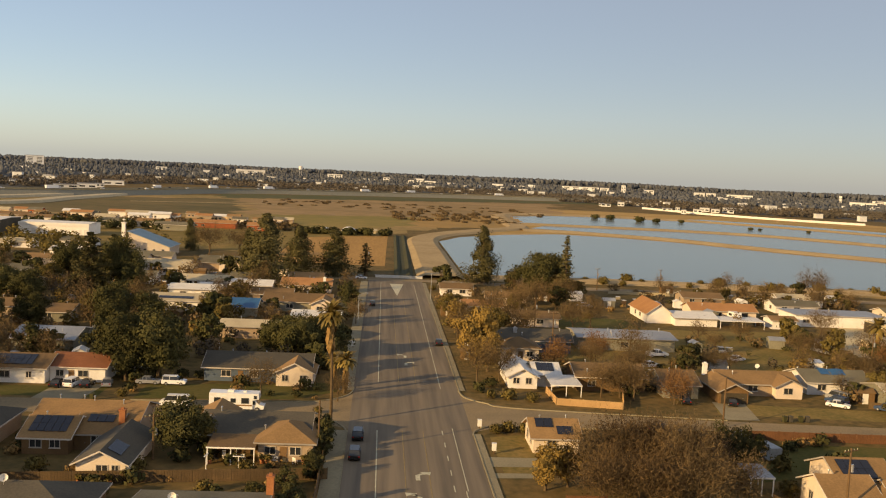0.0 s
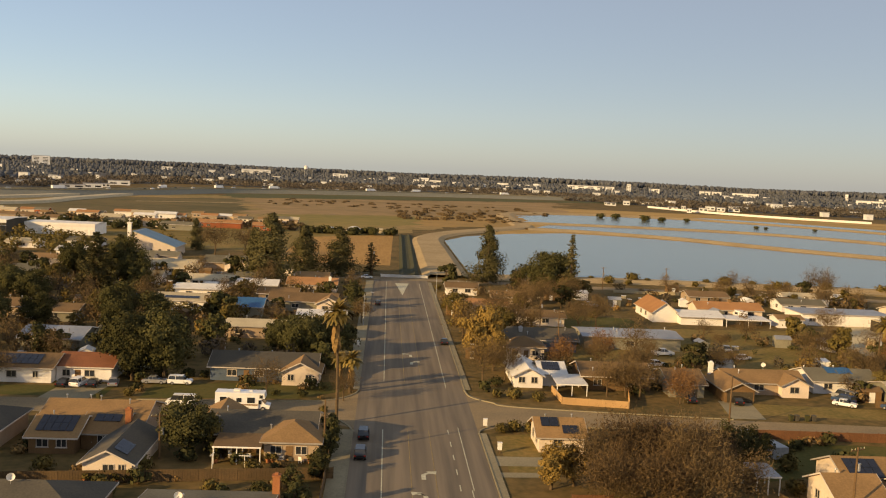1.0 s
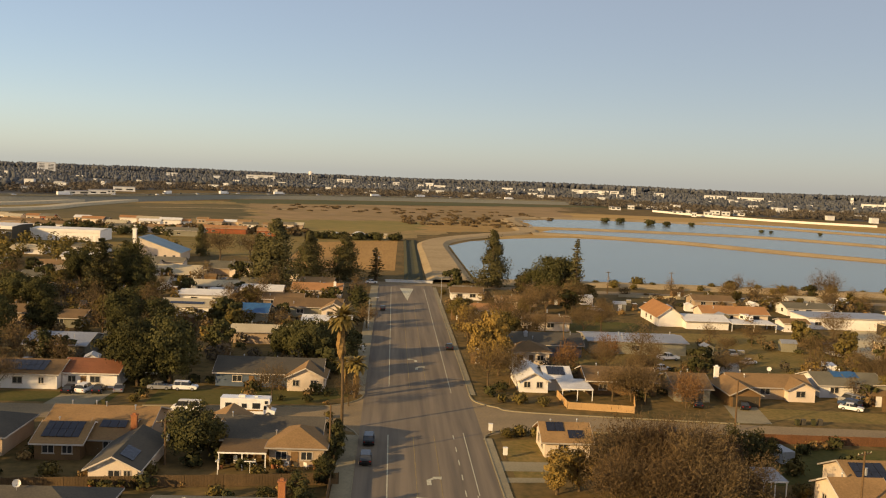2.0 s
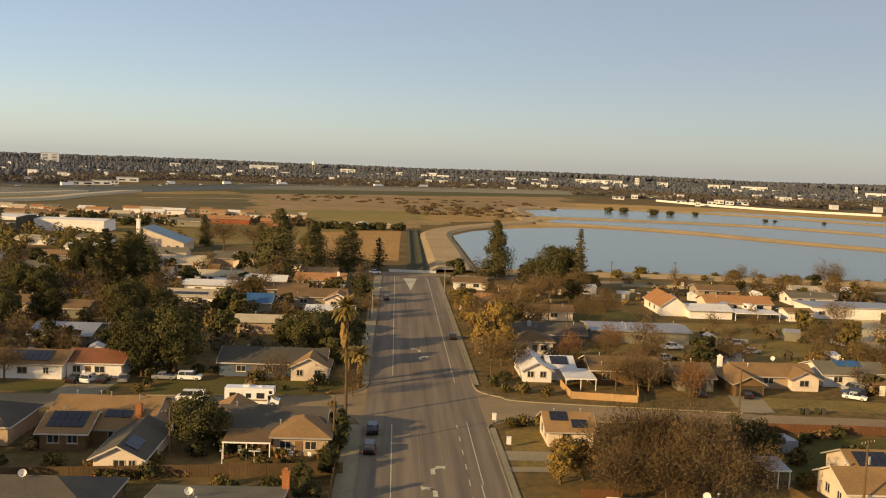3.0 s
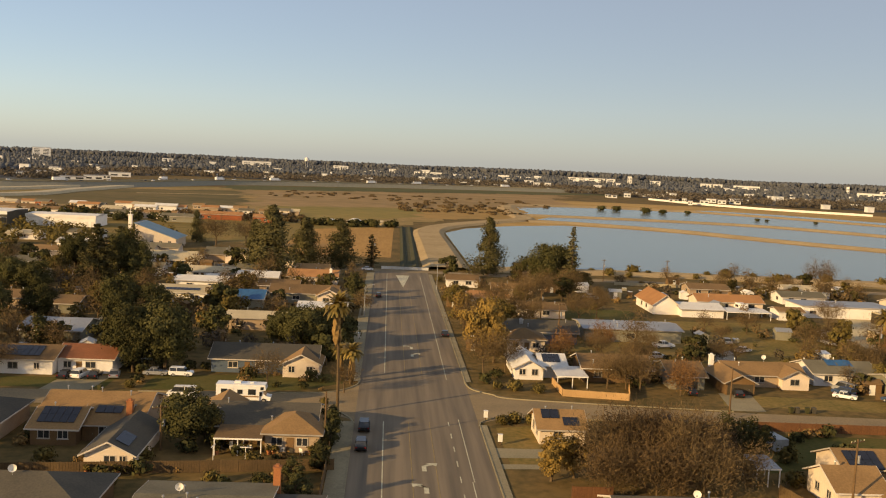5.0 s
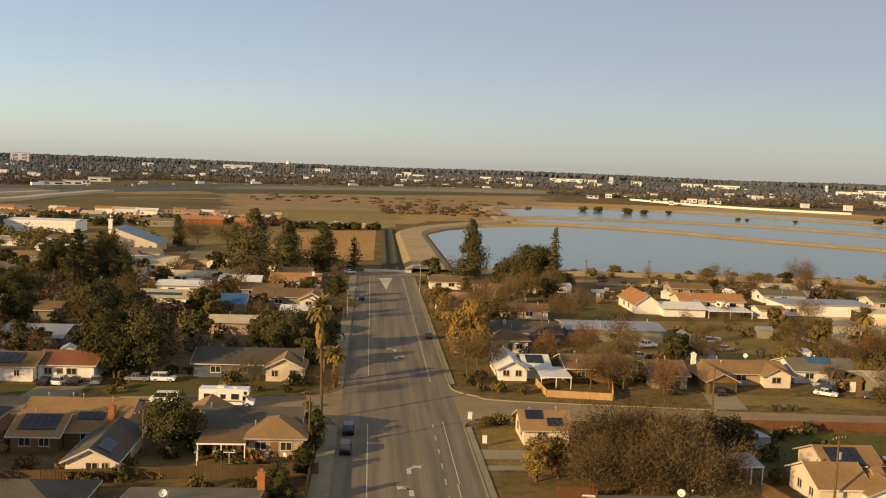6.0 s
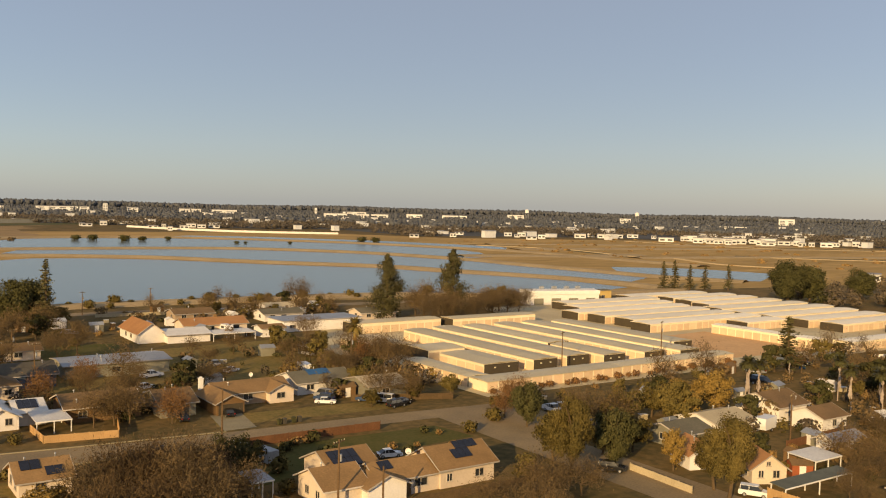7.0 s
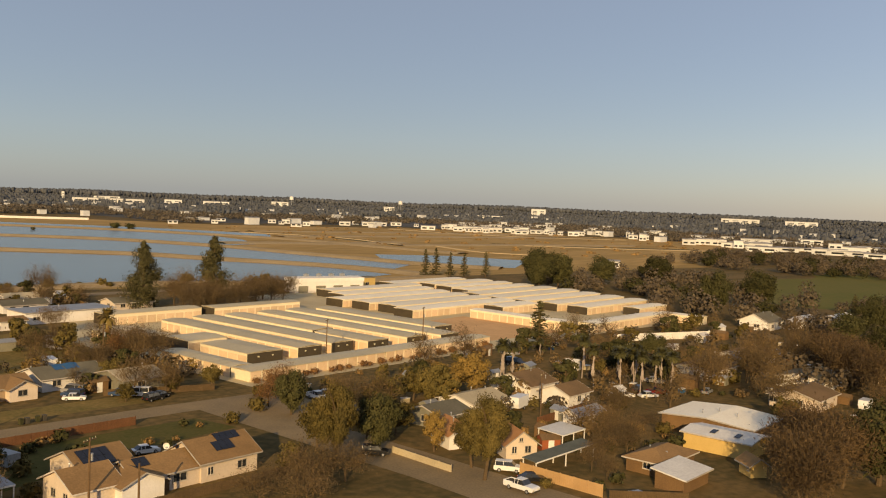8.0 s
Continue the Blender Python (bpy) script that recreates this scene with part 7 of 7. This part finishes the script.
for nm, lf, n, x0, x1, y0, y1, h0, h1 in (("field_hedge", LEAFDARK, 46, -50, 6, 536, 550, 2.5, 5), ("field_thicket", TWIGTAN, 90, -120, 160, 880, 1030, 0.5, 1.5), ("field_hedge", TWIG, 110, -240, -50, 553, 576, 2, 5), ("field_thicket", TWIGTAN, 90, 10, 110, 720, 860, 0.7, 2.6), ("field_hedge", LEAFDARK, 60, -260, -120, 505, 530, 3, 7)):
    wood(nm, rng2, rng2.uniform(x0, x1, n), rng2.uniform(y0, y1, n), rng2.uniform(h0, h1, n), rng2.uniform(4, 8, n), "rough line of trees and bushes across the fields", lf, 60, leaf_size=0.13)
n = 260
xs, ys = rng2.uniform(380, 1050, n), rng2.uniform(330, 880, n)
ok = (xs > 540) | (ys < 350)
wood("marsh_scrub", rng2, xs[ok], ys[ok], rng2.uniform(0.2, 0.7, ok.sum()), rng2.uniform(2, 9, ok.sum()), "low straw-coloured scrub in the marsh", DEADFROND, 14, leaf_size=0.2)
setting("pasture", sheet(rough([(404, 104), (629, 116), (660, 200), (470, 196), (404, 160)], 8, 8), 0.03), PASTURE, "green pasture beyond the storage yard", "field")


# ---- distant buildings ----
def far_building(azd, dist, w, h, wall, label, d=25):
    a = radians(azd)
    t = thing("building", pose(math.sin(a) * dist, math.cos(a) * dist, 0, 0, 0, -azd), label, "building", "distant buildings")
    part("wall", B().box(-w / 2, w / 2, 0, d, -0.1, h), wall, t)
    part("roof", B().box(-w / 2 - 0.5, w / 2 + 0.5, -0.5, d + 0.5, h, h + 0.6), CITYROOF, t)
    n = max(2, int(w / 26))
    for s in range(max(1, int(h / 4.5))):
        for i in range(n):
            x = -w / 2 + w * (i + 0.5) / n
            part("window", B().box(x - w / n * 0.3, x + w / n * 0.3, -0.1, -0.01, 1.6 + 4.2 * s, 3.4 + 4.2 * s), GLASS, t)
    return t


for azd, dist, w, h in ((-20.2, 3000, 50, 29), (-8.1, 2800, 85, 17), (-3.0, 2800, 45, 15), (2.4, 2500, 75, 11), (2.2, 2520, 26, 16), (0.2, 2600, 20, 14), (12.5, 2600, 130, 14), (14.8, 2600, 12, 24), (16.3, 2600, 30, 14), (19.6, 2700, 60, 13),
                        (21.6, 2700, 70, 12), (27.1, 2900, 8, 22), (29.5, 2700, 70, 14), (28.3, 2400, 60, 12), (30.5, 2400, 90, 12), (33.2, 2600, 45, 12), (35.7, 2600, 70, 11), (39.5, 2800, 50, 15), (46.2, 2600, 30, 14), (52.5, 2000, 55, 9), (55.5, 2900, 45, 22), (67.5, 2900, 110, 17), (70.9, 2900, 90, 16), (-13.3, 2700, 30, 15), (-10.7, 2500, 18, 13), (7.1, 2500, 30, 12), (9.2, 2600, 20, 13)):
    far_building(azd, dist, w, h, COOLWHITE, "pale office block beyond distant trees")
for azd, dist, h in ((-5.1, 2800, 33), (40.2, 2900, 31), (46.9, 2800, 30)):
    a = radians(azd)
    t = thing("water_tower", (math.sin(a) * dist, math.cos(a) * dist, 0), "white water tower above distant trees", "water tower", "water towers")
    for sx, sy in ((-4, -4), (4, -4), (4, 4), (-4, 4)):
        part("leg", B().tube((sx, sy, -0.2), (sx * 0.8, sy * 0.8, h - 8), 0.5, 0.5, 6), METAL, t)
    part("tank", B().tube((0, 0, h - 9), (0, 0, h), 6, 6, 14), WHITE, t)
    part("cap", B().tube((0, 0, h), (0, 0, h + 2.5), 6.2, 0.5, 14), WHITE, t)
rf = random.Random(9)
for lo, hi, dist, n, w, h in ((49.6, 57, 1225, 34, 15, 5.5), (49.8, 56.5, 1300, 14, 22, 7), (57.5, 60, 1250, 9, 16, 5.5), (61, 63.2, 1180, 9, 14, 7), (64.5, 69.5, 1085, 16, 24, 7), (67.5, 76, 1000, 9, 40, 5), (68, 76, 1060, 8, 30, 9), (33, 36.5, 1140, 5, 13, 5), (38.6, 41.5, 1195, 5, 17, 5), (17, 22, 1260, 8, 14, 4.5), (-21.5, -15.5, 1180, 7, 24, 5), (13, 17, 1380, 6, 16, 5), (43, 49, 1245, 7, 16, 5), (59, 60.5, 590, 2, 12, 4)):
    for i in range(n):
        azd = lo + (hi - lo) * (i + rf.uniform(0.2, 0.8)) / n
        far_building(azd, dist * rf.uniform(0.95, 1.13), w * rf.uniform(0.4, 1.2), h * rf.uniform(0.6, 1.2), COOLWHITE, "pale building at the edge of the city", 12)
wall_line = [(math.sin(radians(a)) * r, math.cos(radians(a)) * r) for a, r in ((16, 1330), (19, 1230), (22.3, 1180), (25, 1165), (28.5, 1165))]
setting("boundary_wall", ribbon(wall_line, [(-0.3, 0.0), (-0.3, 2.6), (0.3, 2.6), (0.3, 0.0)]), WHITE, "long pale boundary wall beyond the ponds", "wall")
put_copies(shrub("shrub", 12, 4.0, 4.5, LEAFDARK, "dark willow clump standing in the shallow pond", 500, 0.6), [(208, 886, 1.1), (222, 883.1, 1.2), (245, 861.5, 1.3), (262, 863.5, 1.0), (292, 881.1, 0.8), (330, 802.8, 0.6), (338, 800.8, 0.5), (380, 794.9, 0.5), (470.7, 816.8, 1.3), (483.2, 810.5, 1.2)], "pond willows")

# the city's small houses, too many and too far to count
hb, hr = B(), B()
for i in range(230):
    a = radians(rf.uniform(-30, 75))
    r = float(np.interp(math.degrees(a), [-31, -13, 7, 24, 33, 52, 66, 76], [1010, 1500, 1560, 1330, 1160, 1250, 1100, 1000])) * rf.uniform(0.99, 1.9)
    x, y, w, h = math.sin(a) * r, math.cos(a) * r, rf.uniform(6, 20), rf.uniform(3.5, 9)
    hb.box(x - w / 2, x + w / 2, y, y + 8, -0.1, h)
    hr.box(x - w / 2 - 0.4, x + w / 2 + 0.4, y - 0.4, y + 8.4, h, h + 0.5)
tagged(part("city_houses", hb, COOLWHITE), "pale houses scattered through the distant city", "houses", kind="stuff")
tagged(part("city_roofs", hr, CITYROOF), "grey roofs scattered through the distant city", "houses", kind="stuff")


# ---- small things on patios, roofs and kerbs ----
def patio_chair(mat, label):
    t = thing("patio_chair", (0, 0, 0), label, "chair", "patio chairs")
    part("seat", B().box(-0.27, 0.27, -0.25, 0.27, 0.4, 0.45), mat, t)
    part("backrest", B().slab([(-0.27, 0.25, 0.45), (0.27, 0.25, 0.45), (0.27, 0.36, 1.0), (-0.27, 0.36, 1.0)], 0.05), mat, t)
    for x in (-0.23, 0.23):
        for y in (-0.21, 0.23):
            part("leg", B().tube((x, y, -0.02), (x, y, 0.4), 0.025, 0.025, 6), mat, t)
    return t


def planter(mat, label):
    t = thing("plant_pot", (0, 0, 0), label, "plant pot", "plant pots")
    part("pot", B().tube((0, 0, -0.02), (0, 0, 0.5), 0.24, 0.34, 12), mat, t)
    part("rim", B().tube((0, 0, 0.5), (0, 0, 0.56), 0.38, 0.38, 12), mat, t)
    rngp = np.random.default_rng(3)
    u, v = leaf_axes(rngp, 90, 0.2)
    part("foliage", quad_mesh("foliage", rngp.normal(size=(90, 3)) * 0.22 + np.array([0, 0, 0.85]), u, v), LEAF, t)
    return t


def patio_table():
    t = thing("patio_table", (0, 0, 0), "round white patio table under a covered patio", "table")
    part("tabletop", B().tube((0, 0, 0.7), (0, 0, 0.75), 0.6, 0.6, 18), TRIM, t)
    part("pedestal", B().tube((0, 0, 0.02), (0, 0, 0.7), 0.06, 0.06, 8), ALU, t)
    part("base", B().tube((0, 0, -0.02), (0, 0, 0.04), 0.3, 0.28, 12), ALU, t)
    return t


def satellite_dish():
    t = thing("satellite_dish", (0, 0, 0), "white satellite dish on a house roof", "satellite dish", "satellite dishes")
    part("mast", B().tube((0, 0, -0.35), (0, 0, 0.5), 0.03, 0.03, 6), ALU, t)
    b = B()
    ring = lambda r, y: [(r * math.cos(6.2832 * i / 14), y, 0.6 + r * math.sin(6.2832 * i / 14)) for i in range(14)]
    b.poly(ring(0.1, 0.06) + ring(0.3, 0.0) + ring(0.45, -0.1) + ring(0.44, -0.06) + ring(0.1, 0.1), [(14 * k + i, 14 * k + (i + 1) % 14, 14 * (k + 1) + (i + 1) % 14, 14 * (k + 1) + i) for k in range(4) for i in range(14)] + [tuple(range(13, -1, -1)), tuple(range(56, 70))])
    part("dish", b, TRIM, t)
    part("feed_arm", B().tube((0, -0.04, 0.25), (0, -0.5, 0.5), 0.02, 0.02, 5), ALU, t)
    part("receiver", B().box(-0.06, 0.06, -0.58, -0.48, 0.45, 0.57), ALU, t)
    return t


def wheelie_bin(mat, label):
    t = thing("wheelie_bin", (0, 0, 0), label, "bin", "wheelie bins")
    part("bin_body", B().poly([(-0.26, -0.3, 0.05), (0.26, -0.3, 0.05), (0.26, 0.3, 0.05), (-0.26, 0.3, 0.05), (-0.32, -0.36, 1.0), (0.32, -0.36, 1.0), (0.32, 0.36, 1.0), (-0.32, 0.36, 1.0)], [(3, 2, 1, 0), (4, 5, 6, 7), (0, 1, 5, 4), (1, 2, 6, 5), (2, 3, 7, 6), (3, 0, 4, 7)]), mat, t)
    part("lid", B().box(-0.34, 0.34, -0.4, 0.38, 1.0, 1.07), mat, t)
    for sg in (-1, 1):
        part("wheel", B().tube((sg * 0.24, 0.32, 0.1), (sg * 0.3, 0.32, 0.1), 0.12, 0.12, 10), TYRE, t)
    return t


def scatter(ob, rows):
    for i, (x, y, z, turn) in enumerate(rows):
        o = ob if i == 0 else copy_thing(ob, pose(x, y, z))
        o.matrix_basis = pose(x, y, z, 0, 0, turn)


scatter(patio_chair(TRIM, "white plastic patio chair on a patio"), [(-19.8, 122.6, 0, 30), (-17.2, 122.0, 0, 170), (-12.9, 121.2, 0, 200), (-10.2, 121.0, 0, 150)])
scatter(patio_chair(R_DARK, "dark metal patio chair on a patio"), [(-20.6, 121.2, 0, 80), (-16.2, 123.2, 0, 10), (-11.6, 120.9, 0, 180)])
def washing_post():
    t = thing("washing_post", (0, 0, 0), "white T-shaped washing line post in a back yard", "post", "washing posts")
    part("post", B().tube((0, 0, -0.1), (0, 0, 1.9), 0.06, 0.05, 7), TRIM, t)
    part("crossbar", B().box(-0.75, 0.75, -0.05, 0.05, 1.9, 2.0), TRIM, t)
    for x in (-0.6, 0.0, 0.6):
        part("hook", B().tube((x, 0, 2.0), (x, 0, 2.1), 0.02, 0.02, 5), ALU, t)
    return t


scatter(washing_post(), [(-17.2, 117.6, 0, 0), (-21.4, 117.9, 0, 80)])
scatter(patio_table(), [(-18.6, 121.8, 0, 0)])
scatter(planter(BRICK, "terracotta plant pot with a small plant"), [(-14.6, 121.0, 0, 0), (-13.8, 120.8, 0, 50), (-9.0, 121.0, 0, 90), (-21.4, 120.3, 0, 10), (-31.8, 111.4, 0, 0), (-35.4, 111.5, 0, 70)])
scatter(satellite_dish(), [(-38.8, 97.6, 4.9, 20), (-21, 96.5, 3.7, 10), (35, 95.5, 4.6, -30), (46, 92.5, 3.7, -30), (70.5, 108, 4.45, -40), (74, 171.8, 4.55, -20)])
scatter(wheelie_bin(CANAL, "dark green wheelie bin at the kerb"), [(70.1, 149.9, 0, 10), (73.0, 150.0, 0, -5), (-46.0, 150.9, 0, 170)])
scatter(wheelie_bin(R_DARK, "dark grey wheelie bin at the kerb"), [(71.2, 150.0, 0, 5), (74.2, 150.1, 0, 0)])
